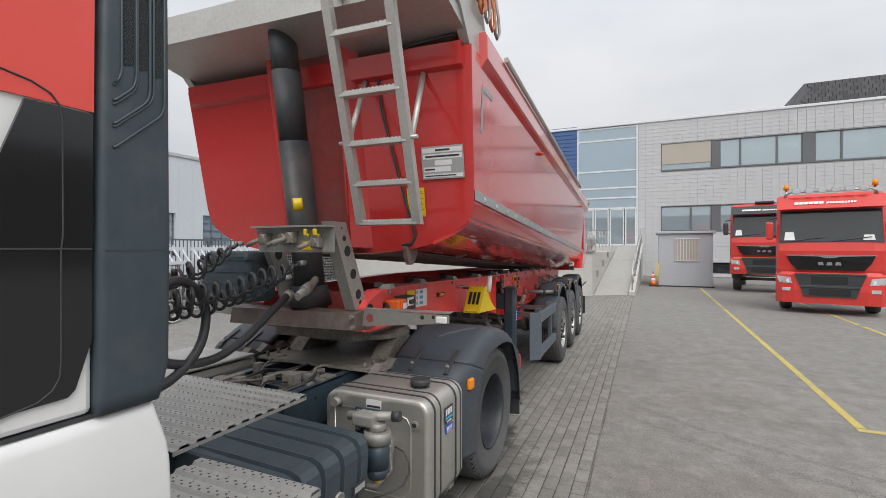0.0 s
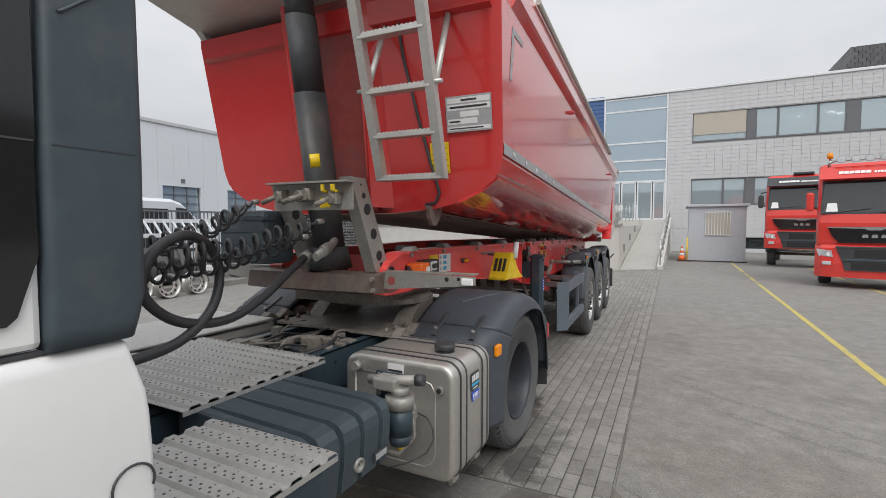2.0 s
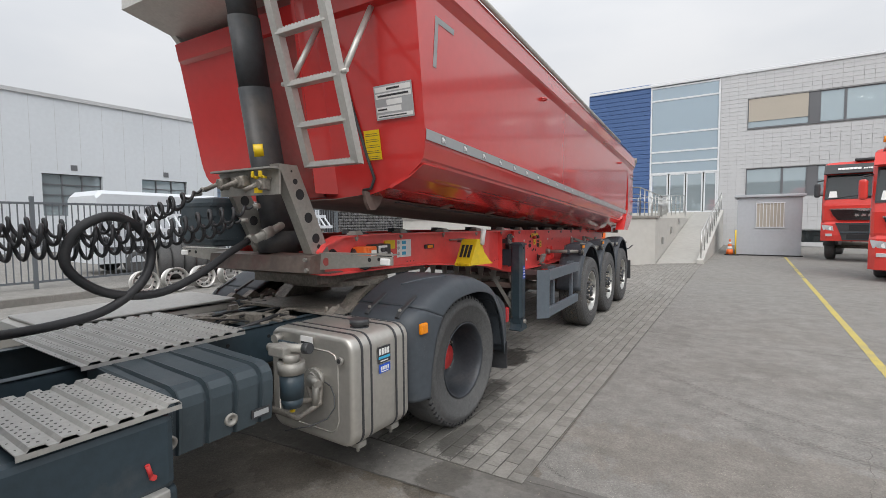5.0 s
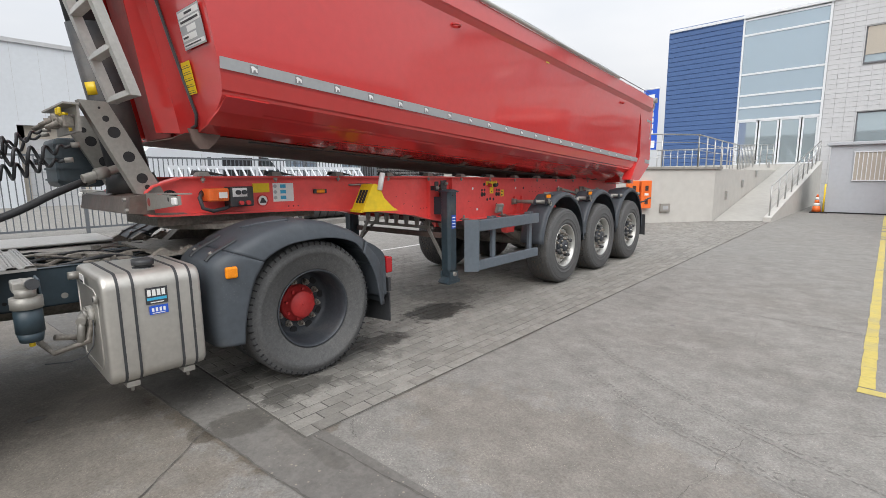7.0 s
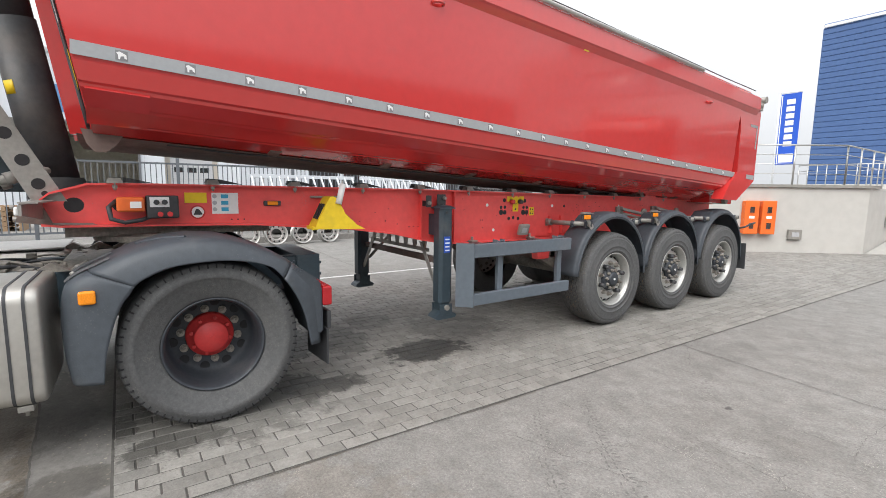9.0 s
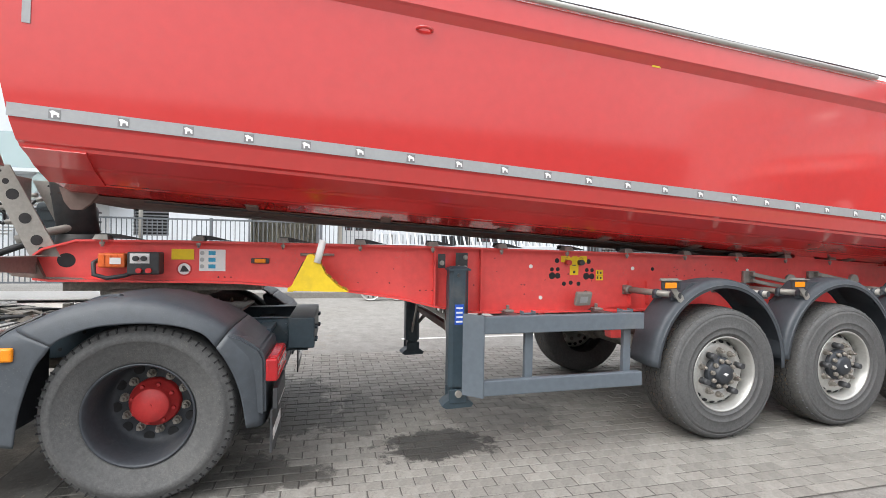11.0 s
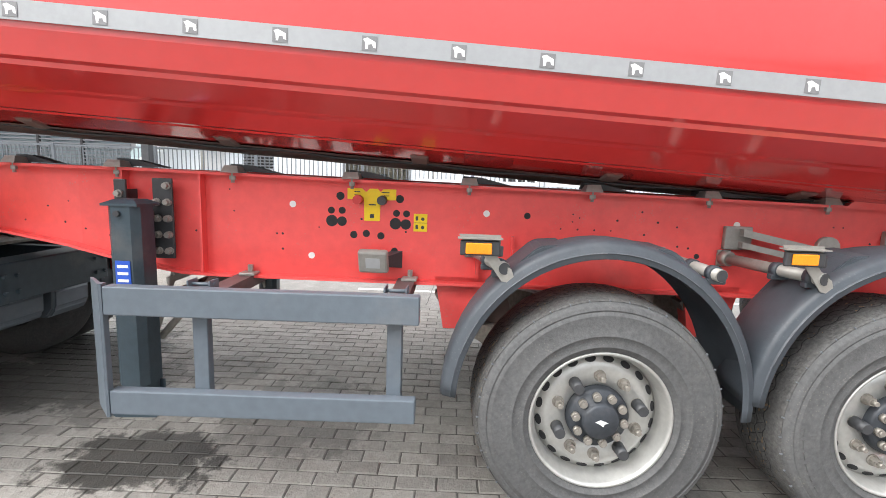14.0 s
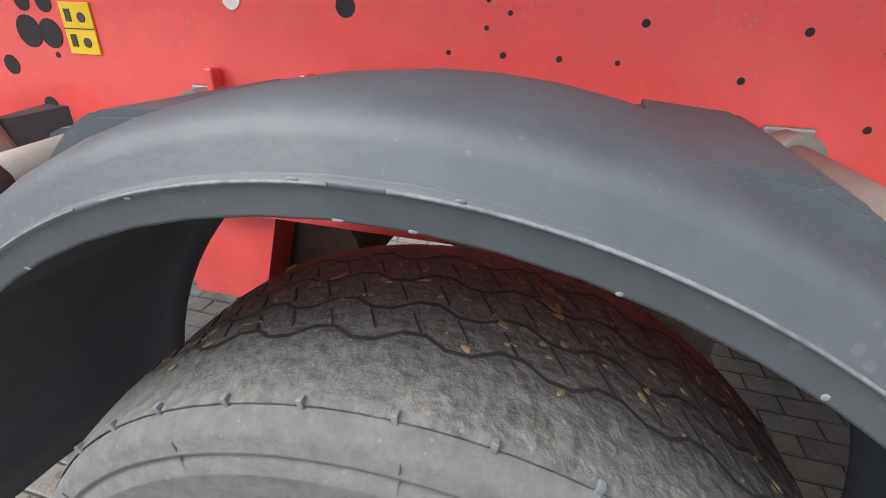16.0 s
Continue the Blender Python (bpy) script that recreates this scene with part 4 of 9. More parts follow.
# white stair tower end with louvred window
tw = thing("stair_tower", (WX, 0, 0), "white rendered building end with glazed balconies", "building", kind="structure")
part("wall", wall_x(-14.25, -4.7, -0.1, 10.5, [(-7.0, -5.05, 1.6, 4.6), (-7.0, -5.05, 5.75, 8.0)], None, -0.5, 0.02), WHITE_PANEL, tw)
for z0, z1 in ((1.6, 4.6), (5.75, 8.0)):
    w = part("window", bx(-0.45, -0.4, -7.0, -5.05, z0, z1), DARK, tw)
    bm = bmesh.new()
    z = z0
    while z < z1:
        box(bm, -0.12, 0.0, -7.0, -5.05, z, z + 0.09)
        z += 0.2
    part("louvre", bm, FRAME_GREY, w)
GLASS_BAL = glass_mat("frosted_balcony_glass", (0.55, 0.66, 0.66), 0.1, 0.45)
for y0, y1, z0 in ((-14.1, -10.9, 5.25), (-10.4, -7.6, 3.8)):
    b = part("balcony", bx(0.02, 1.4, y0, y1, z0 - 0.2, z0), WHITE_PANEL, tw)
    part("pane", bx(1.36, 1.38, y0, y1, z0, z0 + 2.0), GLASS_BAL, b)
    part("pane", bx(0.05, 1.36, y1 - 0.02, y1, z0, z0 + 2.0), GLASS_BAL, b)
bm = bmesh.new()
for k in range(20):
    box(bm, 0.1, 1.3, -13.6 + 0.17 * k, -13.4 + 0.17 * k, 1.5 + 0.19 * k, 1.58 + 0.19 * k)
part("stair_flight", bm, DOCK, tw)
bm = bmesh.new()
sweep(bm, [[(x, -13.8, 1.3), (x, -10.4, 5.1), (x, -10.4, 6.1), (x, -13.8, 2.3)] for x in (1.3, 1.32)])
part("stair_glass", bm, GLASS_BAL, tw)
part("door_niche", bx(0.02, 0.06, -9.7, -8.3, 0, 3.6), GREY_PANEL, tw)

hall = thing("louvred_hall", (WX, 0, 0), "grey hall with bands of dark louvred windows", "building", kind="structure")
part("wall", wall_x(-60, -14.25, -0.1, 12, [(-58, -14.6, 1.4, 4.6), (-58, -14.6, 6.4, 8.7)], None, -0.5, 0), DARK_PANEL, hall)
bm = bmesh.new()
for z0, n in ((1.4, 14), (6.4, 10)):
    for k in range(n):
        box(bm, -0.15, 0.04, -58, -14.6, z0 + 0.24 * k, z0 + 0.24 * k + 0.09)
tagged(part("louvre", bm, FRAME_GREY, hall), kind="stuff")
bm = bmesh.new()
y = -57.0
while y < -15:
    for z0, z1 in ((1.4, 4.6), (6.4, 8.7)):
        box(bm, -0.12, 0.06, y, y + 0.16, z0, z1)
    y += 3.0
part("mullion", bm, DARK, hall)
part("window_glass", bx(-0.45, -0.4, -58, -14.6, 1.4, 8.7), GLASS, hall)
part("roof", bx(-15, 0.2, -60, -14.25, 12, 12.3), DARK_PANEL, hall)

LAY = ASKEW
# ---- setting: plain blocks out of view, added to close the yard and darken paint reflections ----
BACKDROP = mat("brown_grey_backdrop", (0.22, 0.21, 0.20), 0.8, 0, 0.3, 0.15, 0.3, (0.09, 0.085, 0.08))
solid("wall_east", bx(58, 70, -90, 70, -0.1, 12.5), BACKDROP, "long plain brown-grey backdrop block added out of view", "building")
solid("wall_south", bx(-60, 57.9, -72, -60, -0.1, 10.0), BACKDROP, "long plain brown-grey backdrop block added out of view", "building")

# ---- semi-trailer ----
LAY = Matrix.Identity(4)
trailer = thing("tipper_trailer", pose(0.035, 7.975, 0.034, 0, 0, 1.85), "red three-axle tipper semi-trailer with its rounded body slightly raised", "trailer")
TO = Vector((0, 8.0, 0))
# the body turns about its rear hinge
HINGE = Vector((0, 11.0, 1.38))
RAISE = Matrix.Translation(HINGE - Vector((0, 0, 0.012))) @ Matrix.Rotation(radians(-2.62), 4, "X") @ Matrix.Translation(-HINGE)
BACK = Matrix.Translation(-TO)


def neck(y):
    """How far the rails draw in towards the coupling."""
    return float(np.interp(y, [2.9, 3.8, 4.36, 5.4], [0.20, 0.234, 0.15, 0]))


def tp(name, bm, material, parent=None, label="", raised=False):
    if not raised:
        for v in bm.verts:
            y = v.co.y
            v.co.x -= math.copysign(neck(y) * min(1.0, abs(v.co.x) / 0.6), v.co.x)
            v.co.y += float(np.interp(y, [2.95, 3.4, 4.4, 5.5], [0, 0.045, 0.045, 0])) - 0.03 * min(1.0, max(0.0, (abs(v.co.x) - 0.7) / 0.5))
    bmesh.ops.transform(bm, matrix=BACK @ RAISE if raised else BACK, verts=bm.verts[:])
    return part(name, bm, material, parent or trailer, label)


def strip_z(y):
    return 1.866 - 0.01265 * (y - 3.385)


def half_profile(y, k=1.0):
    """Outline of the body's near half at y, from the top of the wall down to the middle, as x, z."""
    s = strip_z(y)
    low = [(1.305, 0.98), (1.287, 0.5), (1.27, 0.04), (1.268, -0.04), (1.228, -0.172), (1.10, -0.262), (0.93, -0.338), (0.70, -0.39), (0.45, -0.408), (0.0, -0.408)]
    return [(x, s + h * k) for x, h in low]


def ring(y, dy_top=0.0, k=1.0):
    hp = half_profile(y, k)
    pts = hp + [(-x, z) for x, z in hp[::-1][1:]]
    s = strip_z(y)
    return [(x, y - dy_top * (z - s), z) for x, z in pts]


bm = bmesh.new()
front = ring(3.11, 0.22)
rows = [front] + [ring(y) for y in (3.9, 6.0, 8.5, 10.55)]
vs = [[bm.verts.new(p) for p in r] for r in rows]
n = len(vs[0])
for a, b in zip(vs, vs[1:]):
    for i in range(n - 1):
        bm.faces.new((a[i], a[i + 1], b[i + 1], b[i]))
bm.faces.new(vs[0])
bmesh.ops.remove_doubles(bm, verts=bm.verts[:], dist=1e-4)
bmesh.ops.bevel(bm, geom=[e for e in bm.edges if abs(e.verts[0].co.y - e.verts[1].co.y) > 0.3], offset=0.02, segments=2, affect="EDGES")
body = tp("body_shell", bm, RED, None, "glossy red rounded steel tipper body", True)
for p in body.data.polygons:
    p.use_smooth = False
# inner walls, so that the body is hollow and thick
bm = bmesh.new()
r0, r1 = [[(x * 0.955, y0 + 0.06 * sgn, max(z, strip_z(y0) - 0.36) if abs(x) > 0.01 else strip_z(y0) - 0.36) for x, y, z in ring(y0)] for y0, sgn in ((3.19, 1), (10.9, -1))]
va, vb = [bm.verts.new(p) for p in r0], [bm.verts.new(p) for p in r1]
for i in range(n - 1):
    bm.faces.new((va[i], vb[i], vb[i + 1], va[i + 1]))
bm.faces.new(va[::-1])
tp("inner_wall", bm, RED_DIRTY, body, "", True)
# underside, dusted with road dirt
bm = bmesh.new()
sec = []
for y in (3.11, 6.0, 8.5, 10.5):
    s = strip_z(y)
    sec.append([(0.72, y, s - 0.392), (0.45, y, s - 0.420), (-0.45, y, s - 0.420), (-0.72, y, s - 0.392), (-0.45, y, s - 0.412), (0.45, y, s - 0.412)])
sweep(bm, sec)
tp("underside", bm, UNDER, body, "dirty underside of the body", True)


def rail(side):
    bm = bmesh.new()
    sec = []
    for y in (3.12, 11.05):
        s = strip_z(y)
        o = [(1.298, 0.90), (1.335, 0.955), (1.35, 0.97), (1.345, 1.14), (1.32, 1.165), (1.22, 1.165), (1.21, 0.94)]
        sec.append([(side * x, y, s + h) for x, h in o])
    sweep(bm, sec)
    tp("top_rail", bm, RED, body, "", True)
    bm = bmesh.new()
    a, b = (side * 1.36, 3.6, strip_z(3.6) + 1.165), (side * 1.36, 9.3, strip_z(9.3) + 1.165)
    rod(bm, a, b, 0.022, 10)
    tp("sheet_roller", bm, ALU, body, "grey roll-over sheet tube", True)
    bm = bmesh.new()
    pipe(bm, [(side * 1.28, y, strip_z(y) + 1.24 + 0.004 * math.sin(y * 3)) for y in np.linspace(3.2, 11.0, 24)], 0.006, 6)
    tp("sheet_cable", bm, BLACK, body, "", True)


rail(1)
rail(-1)
bm = bmesh.new()
yy = np.linspace(3.45, 10.95, 30)
for a, b in zip(yy, yy[1:]):
    za, zb = strip_z(a) + 1.19, strip_z(b) + 1.19
    sweep(bm, [[(-1.24, a, za), (1.24, a, za), (1.24, a, za + 0.03), (0, a, za + 0.09), (-1.24, a, za + 0.03)], [(-1.24, b, zb), (1.24, b, zb), (1.24, b, zb + 0.03), (0, b, zb + 0.09), (-1.24, b, zb + 0.03)]], False, True, False)
tp("roof_sheet", bm, TARP, body, "taut red tarpaulin over the load space", True)
# rear pillar and tailgate
for side in (1, -1):
    bm = bmesh.new()
    s = strip_z(11.0)
    out = [(10.50, s + 0.95), (10.62, s + 0.7), (10.66, s + 0.05), (10.50, s - 0.10), (10.30, s - 0.36), (10.72, s - 0.36), (11.22, s - 0.05), (11.22, s + 0.98)]
    sweep(bm, [[(side * 1.13, y, z) for y, z in out], [(side * 1.295, y, z) for y, z in out]])
    tp("rear_pillar", bm, RED, body, "", True)
bm = bmesh.new()
s = strip_z(11.2)
sweep(bm, [[(-1.25, 11.22, s - 0.05), (1.25, 11.22, s - 0.05), (1.25, 11.20, s + 1.16), (-1.25, 11.20, s + 1.16)], [(-1.25, 11.34, s - 0.03), (1.25, 11.34, s - 0.03), (1.25, 11.30, s + 1.16), (-1.25, 11.30, s + 1.16)]])
box(bm, -1.0, 1.0, 10.55, 11.25, s - 0.40, s - 0.05)
tp("tailgate", bm, RED, body, "", True)
bm = bmesh.new()
box(bm, 1.22, 1.33, 11.10, 11.20, s + 0.98, s + 1.10, 0.01)
rod(bm, (1.2, 11.2, s + 1.14), (1.36, 11.2, s + 1.14), 0.05, 12)
rod(bm, (1.2, 11.12, s + 1.05), (1.35, 11.12, s + 1.05), 0.03, 10)
tp("tailgate_hinge", bm, GALV, body, "grey steel tailgate hinge", True)
# stripe and its little panels
def stripe_band(y0, y1, parent, label):
    bm = bmesh.new()
    sweep(bm, [[(x, y, strip_z(y) + h) for x, h in ((1.274, -0.036), (1.2775, -0.036), (1.2775, 0.036), (1.274, 0.036))] for y in (y0, y1)])
    return tp("reflective_strip", bm, STRIP, parent, label, True)


band = stripe_band(3.115, 10.62, body, "silver reflective strip with small animal emblems")
s2 = bmesh.new()
box(s2, 1.297, 1.300, 10.95, 11.2, strip_z(11) - 0.03, strip_z(11) + 0.035)
tp("reflective_strip", s2, STRIP, body, "", True)
EMBLEM_GREY = mat("grey_emblem_field", (0.20, 0.20, 0.205), 0.5, 0, 20.0, 0.1)
y = 3.335
while y < 10.5:
    bm = bmesh.new()
    z = strip_z(y)
    box(bm, 1.2775, 1.2795, y - 0.028, y + 0.028, z - 0.026, z + 0.026)
    tp("emblem_panel", bm, EMBLEM_GREY, band, "", True)
    bm = bmesh.new()
    prism_x(bm, [(y - 0.024, z + 0.014), (y - 0.008, z + 0.02), (y + 0.022, z + 0.006), (y + 0.024, z - 0.016), (y + 0.014, z - 0.014), (y + 0.01, z - 0.002), (y - 0.004, z - 0.004), (y - 0.006, z - 0.02), (y - 0.014, z - 0.02), (y - 0.016, z + 0.002)], 1.2795, 1.2805)
    tp("emblem", bm, STICKER_W, band, "", True)
    y += 0.330
bm = bmesh.new()
for ya, yb, za, zb in ((3.165, 3.205, 0.47, 0.77), (3.165, 3.42, 0.77, 0.81)):
    lean = [(1.2872 + 0.0375 * (h - 0.5) + e, strip_z(3.5) + h) for h, e in ((za, 0.001), (za, 0.004), (zb, 0.004), (zb, 0.001))]
    sweep(bm, [[(x, y, z) for x, z in lean] for y in (ya, yb)])
tp("corner_mark", bm, STRIP, body, "silver corner contour mark", True)
bm = bmesh.new()
box(bm, 1.296, 1.299, 10.92, 11.16, strip_z(11) + 0.72, strip_z(11) + 0.76)
box(bm, 1.296, 1.299, 11.13, 11.16, strip_z(11) + 0.42, strip_z(11) + 0.76)
tp("corner_mark", bm, STRIP, body, "silver corner contour mark", True)
for y in (5.35, 9.62):
    bm = bmesh.new()
    pts = [(1.296 + 0.05 * math.sin(a), y + 0.05 * math.cos(a), strip_z(y) + 0.84) for a in np.linspace(0, math.pi, 9)]
    pipe(bm, pts, 0.011, 8)
    tp("lashing_hook", bm, RED, body, "", True)
bm = bmesh.new()
prism_x(bm, [(7.09, strip_z(7.1) + 0.90), (7.17, strip_z(7.1) + 0.90), (7.13, strip_z(7.1) + 0.97)], 1.300, 1.306)
tp("warning_sticker", bm, STICKER_Y, body, "small yellow warning triangle", True)
# box panel under the front corner, and seams on the belly
bm = bmesh.new()
sec = []
for y in (3.17, 3.47):
    s = strip_z(y)
    o = [(1.222, -0.190), (1.106, -0.272), (0.94, -0.346)]
    sec.append([(x, y, s + h) for x, h in o] + [(x - 0.012, y, s + h + 0.02) for x, h in o[::-1]])
sweep(bm, sec)
tp("belly_patch", bm, RED, body, "", True)
bm = bmesh.new()
prism_x(bm, [(3.13, 1.51), (3.36, 1.50), (3.31, 1.42), (3.26, 1.375), (3.20, 1.372), (3.16, 1.42)], 0.70, 0.73)
tp("front_hook", bm, UNDER, body, "grimy steel support lug under the body", True)
for k in range(7):
    y = 4.3 + 0.95 * k
    s = strip_z(y)
    bm = bmesh.new()
    sweep(bm, [[(0.80, y - 0.045, s - 0.367), (0.70, y - 0.045, s - 0.39), (0.70, y + 0.045, s - 0.39), (0.80, y + 0.045, s - 0.367)], [(0.79, y - 0.035, s - 0.379), (0.69, y - 0.035, s - 0.404), (0.69, y + 0.035, s - 0.404), (0.79, y + 0.035, s - 0.379)]])
    tp("belly_clip", bm, UNDER, body, "", True)
bm = bmesh.new()
pipe(bm, [(0.66, y, strip_z(y) - 0.405 + 0.006 * math.sin(9 * y)) for y in np.linspace(3.6, 10.4, 60)], 0.008, 6)
tp("belly_seam", bm, BLACK, body, "", True)
# front wall dress: header beam, recess, ladder, stickers
bm = bmesh.new()
sweep(bm, [[(-1.27, 2.42, 3.00), (-1.27, 2.42, 3.21), (-1.27, 2.9, 3.25), (-1.27, 3.1, 2.98), (-1.27, 3.0, 2.91)], [(1.27, 2.42, 2.99), (1.27, 2.42, 3.20), (1.27, 2.9, 3.25), (1.27, 3.1, 2.98), (1.27, 3.0, 2.91)]])
header = tp("header_beam", bm, ALU, body, "grey aluminium header beam over the front wall", True)
for side in (1, -1):
    bm = bmesh.new()
    sweep(bm, [[(side * 1.22, y, z) for y, z in ((2.44, 3.19), (2.46, 3.04), (2.72, 3.04), (2.98, 2.80), (3.08, 2.80), (3.30, 3.02), (3.2, 3.24))], [(side * 1.285, y, z) for y, z in ((2.44, 3.19), (2.46, 3.04), (2.72, 3.04), (2.98, 2.80), (3.08, 2.80), (3.30, 3.02), (3.2, 3.24))]])
    tp("end_bracket", bm, ALU, body, "", True)
for k, (y, z, r) in enumerate(((2.86, 3.40, 0.10), (2.98, 3.28, 0.045), (3.1, 3.33, 0.05))):
    bm = bmesh.new()
    lathe_x(bm, [(r * 0.3, 0.03), (r * 0.5, 0.03), (r * 0.8, 0.012), (r, 0.02), (r, -0.02), (r * 0.3, -0.02)], y, z, 1.31, 20)
    tp("pulley", bm, GALV, body, "", True)
for k in range(4):
    bm = bmesh.new()
    y = 3.05 + 0.13 * k
    pipe(bm, [(1.31, y, 3.45), (1.33, y + 0.02, 3.30), (1.33, y + 0.05, 3.20), (1.32, y + 0.02, 3.14), (1.32, y - 0.03, 3.16), (1.32, y - 0.03, 3.26)], 0.012, 6)
    tp("sheet_buckle", bm, GALV if k % 2 else mat("orange_strap", (0.55, 0.20, 0.08), 0.8), body, "", True)
# rolled tarpaulin lying over the front edge
bm = bmesh.new()
ph = random.Random(3)
sec = []
for i in range(41):
    x = -1.28 + 2.58 * i / 40
    r = []
    for k in range(14):
        a = 2 * math.pi * k / 14
        w = 1 + 0.16 * noise.noise(Vector((x * 2.2, math.cos(a) * 1.2, math.sin(a) * 1.2))) + 0.10 * noise.noise(Vector((x * 6, 3 * math.cos(a), 3 * math.sin(a))))
        r.append((x, 3.15 + 0.30 * w * math.cos(a), 3.43 + 0.24 * w * math.sin(a) + 0.05 * math.sin(1.6 * x)))
    sec.append(r)
sweep(bm, sec, True)
tp("rolled_sheet", bm, TARP, body, "crumpled red tarpaulin gathered at the front", True)
# front wall panels beside the cylinder recess
for side in (1, -1):
    bm = bmesh.new()
    sweep(bm, [[(side * 0.30, 3.18, 1.50), (side * 0.42, 3.20, 1.50), (side * 0.42, 2.88, 3.0), (side * 0.30, 2.84, 3.0)], [(side * 0.27, 3.08, 1.50), (side * 0.30, 3.06, 1.50), (side * 0.34, 2.77, 3.0), (side * 0.30, 2.77, 3.0)]])
    tp("recess_flange", bm, RED, body, "", True)
bm = bmesh.new()
sweep(bm, [[(-0.28, 3.172, 1.48), (0.28, 3.172, 1.48), (0.28, 3.20, 1.48), (-0.28, 3.20, 1.48)], [(-0.28, 2.845, 2.98), (0.28, 2.845, 2.98), (0.28, 2.875, 2.98), (-0.28, 2.875, 2.98)]])
tp("recess_panel", bm, RED_DIRTY, body, "", True)
bm = bmesh.new()
sweep(bm, [[(-1.24, 2.875, 2.72), (1.24, 2.875, 2.72), (1.24, 2.84, 2.86), (-1.24, 2.84, 2.86)], [(-1.24, 2.94, 2.70), (1.24, 2.94, 2.70), (1.24, 2.90, 2.88), (-1.24, 2.90, 2.88)]])
tp("front_stiffener", bm, RED, body, "", True)
# type plate and warning label on the front wall
TYPE = Matrix.Translation((1.05, 3.070, 1.99)) @ Matrix.Rotation(radians(12.4), 4, "X") @ FACE_FRONT
bm = bmesh.new()
vs_ = box(bm, -0.16, 0.16, 0, 0.23, 0, 0.003)
bmesh.ops.transform(bm, matrix=TYPE, verts=vs_)
plate = tp("type_plate", bm, STICKER_G, body, "grey type plate with printed bars", True)
for row in [(-0.15, 0.15, 0.185, 0.218), (-0.15, 0.15, 0.14, 0.175), (-0.06, 0.07, 0.095, 0.13), (-0.15, 0.06, 0.05, 0.085), (-0.15, 0.15, 0.01, 0.035)]:
    bm = bmesh.new()
    bars(bm, TYPE @ Matrix.Translation((0, 0, 0.003)), [row])
    tp("plate_field", bm, STICKER_W, plate, "", True)
for row in [(-0.05, 0.06, 0.195, 0.208), (-0.13, 0.13, 0.152, 0.165), (-0.14, -0.06, 0.062, 0.073), (-0.14, 0.10, 0.018, 0.026)]:
    bm = bmesh.new()
    bars(bm, TYPE @ Matrix.Translation((0, 0, 0.0045)), [row])
    tp("plate_print", bm, PRINT, plate, "", True)
YL = Matrix.Translation((0.82, 3.132, 1.73)) @ Matrix.Rotation(radians(12.4), 4, "X") @ FACE_FRONT
bm = bmesh.new()
bmesh.ops.transform(bm, matrix=YL, verts=box(bm, -0.07, 0.07, 0, 0.21, 0, 0.003))
yl = tp("warning_label", bm, STICKER_Y, body, "yellow warning label in five fields", True)
for row in [(-0.062, 0.062, 0.04 * k + 0.008, 0.04 * k + 0.012) for k in range(5)] + [(-0.055, 0.05, 0.04 * k + 0.022, 0.04 * k + 0.025) for k in range(5)]:
    bm = bmesh.new()
    bars(bm, YL @ Matrix.Translation((0, 0, 0.003)), [row])
    tp("label_print", bm, PRINT, yl, "", True)
# ladder on the front wall
LT, LB = Vector((0, 2.22, 3.07)), Vector((0, 2.72, 1.63))
for x in (0.60, 1.02):
    bm = bmesh.new()
    d = 0.028
    sweep(bm, [[(x - d, LT.y - d, LT.z), (x + d, LT.y - d, LT.z), (x + d, LT.y + d, LT.z), (x - d, LT.y + d, LT.z)], [(x - d, LB.y - d, LB.z), (x + d, LB.y - d, LB.z), (x + d, LB.y + d, LB.z), (x - d, LB.y + d, LB.z)]])
    lad = tp("ladder_rail", bm, ALU, body, "grey aluminium ladder rail", True)
for k, f in enumerate((0.0, 0.22, 0.45, 0.65, 0.82, 0.99)):
    p = LT.lerp(LB, f)
    bm = bmesh.new()
    box(bm, 0.60, 1.02, p.y - 0.028, p.y + 0.028, p.z - 0.016, p.z + 0.016, 0.003)
    for j in range(13):
        box(bm, 0.635 + 0.028 * j, 0.65 + 0.028 * j, p.y - 0.026, p.y + 0.026, p.z + 0.016, p.z + 0.022)
    tp("rung", bm, ALU, body, "", True)
for x, xb in ((0.58, 0.46), (1.04, 0.93)):
    p = LT.lerp(LB, 0.64)
    bm = bmesh.new()
    rod(bm, (x, p.y + 0.02, p.z), (xb, 2.98, p.z + 0.66), 0.02, 10)
    rod(bm, (x - 0.05, p.y, p.z), (x + 0.05, p.y, p.z), 0.014, 8)
    tp("ladder_brace", bm, ALU, body, "", True)
for x in (0.71,):
    bm = bmesh.new()
    rod(bm, (x, 2.42, 3.10), (x, 2.33, 3.095), 0.018, 10)
    box(bm, x - 0.06, x + 0.06, 2.40, 2.43, 3.04, 3.16, 0.005)
    tp("ladder_bolt", bm, GALV, body, "", True)
    bm = bmesh.new()
    for xx in (0.60, 1.02):
        sweep(bm, [[(xx - 0.03, 2.25, 3.02), (xx + 0.03, 2.25, 3.02), (xx + 0.03, 2.25, 3.10), (xx - 0.03, 2.25, 3.10)], [(xx - 0.03, 2.43, 3.04), (xx + 0.03, 2.43, 3.04), (xx + 0.03, 2.43, 3.12), (xx - 0.03, 2.43, 3.12)]])
    tp("ladder_bracket", bm, ALU, body, "", True)
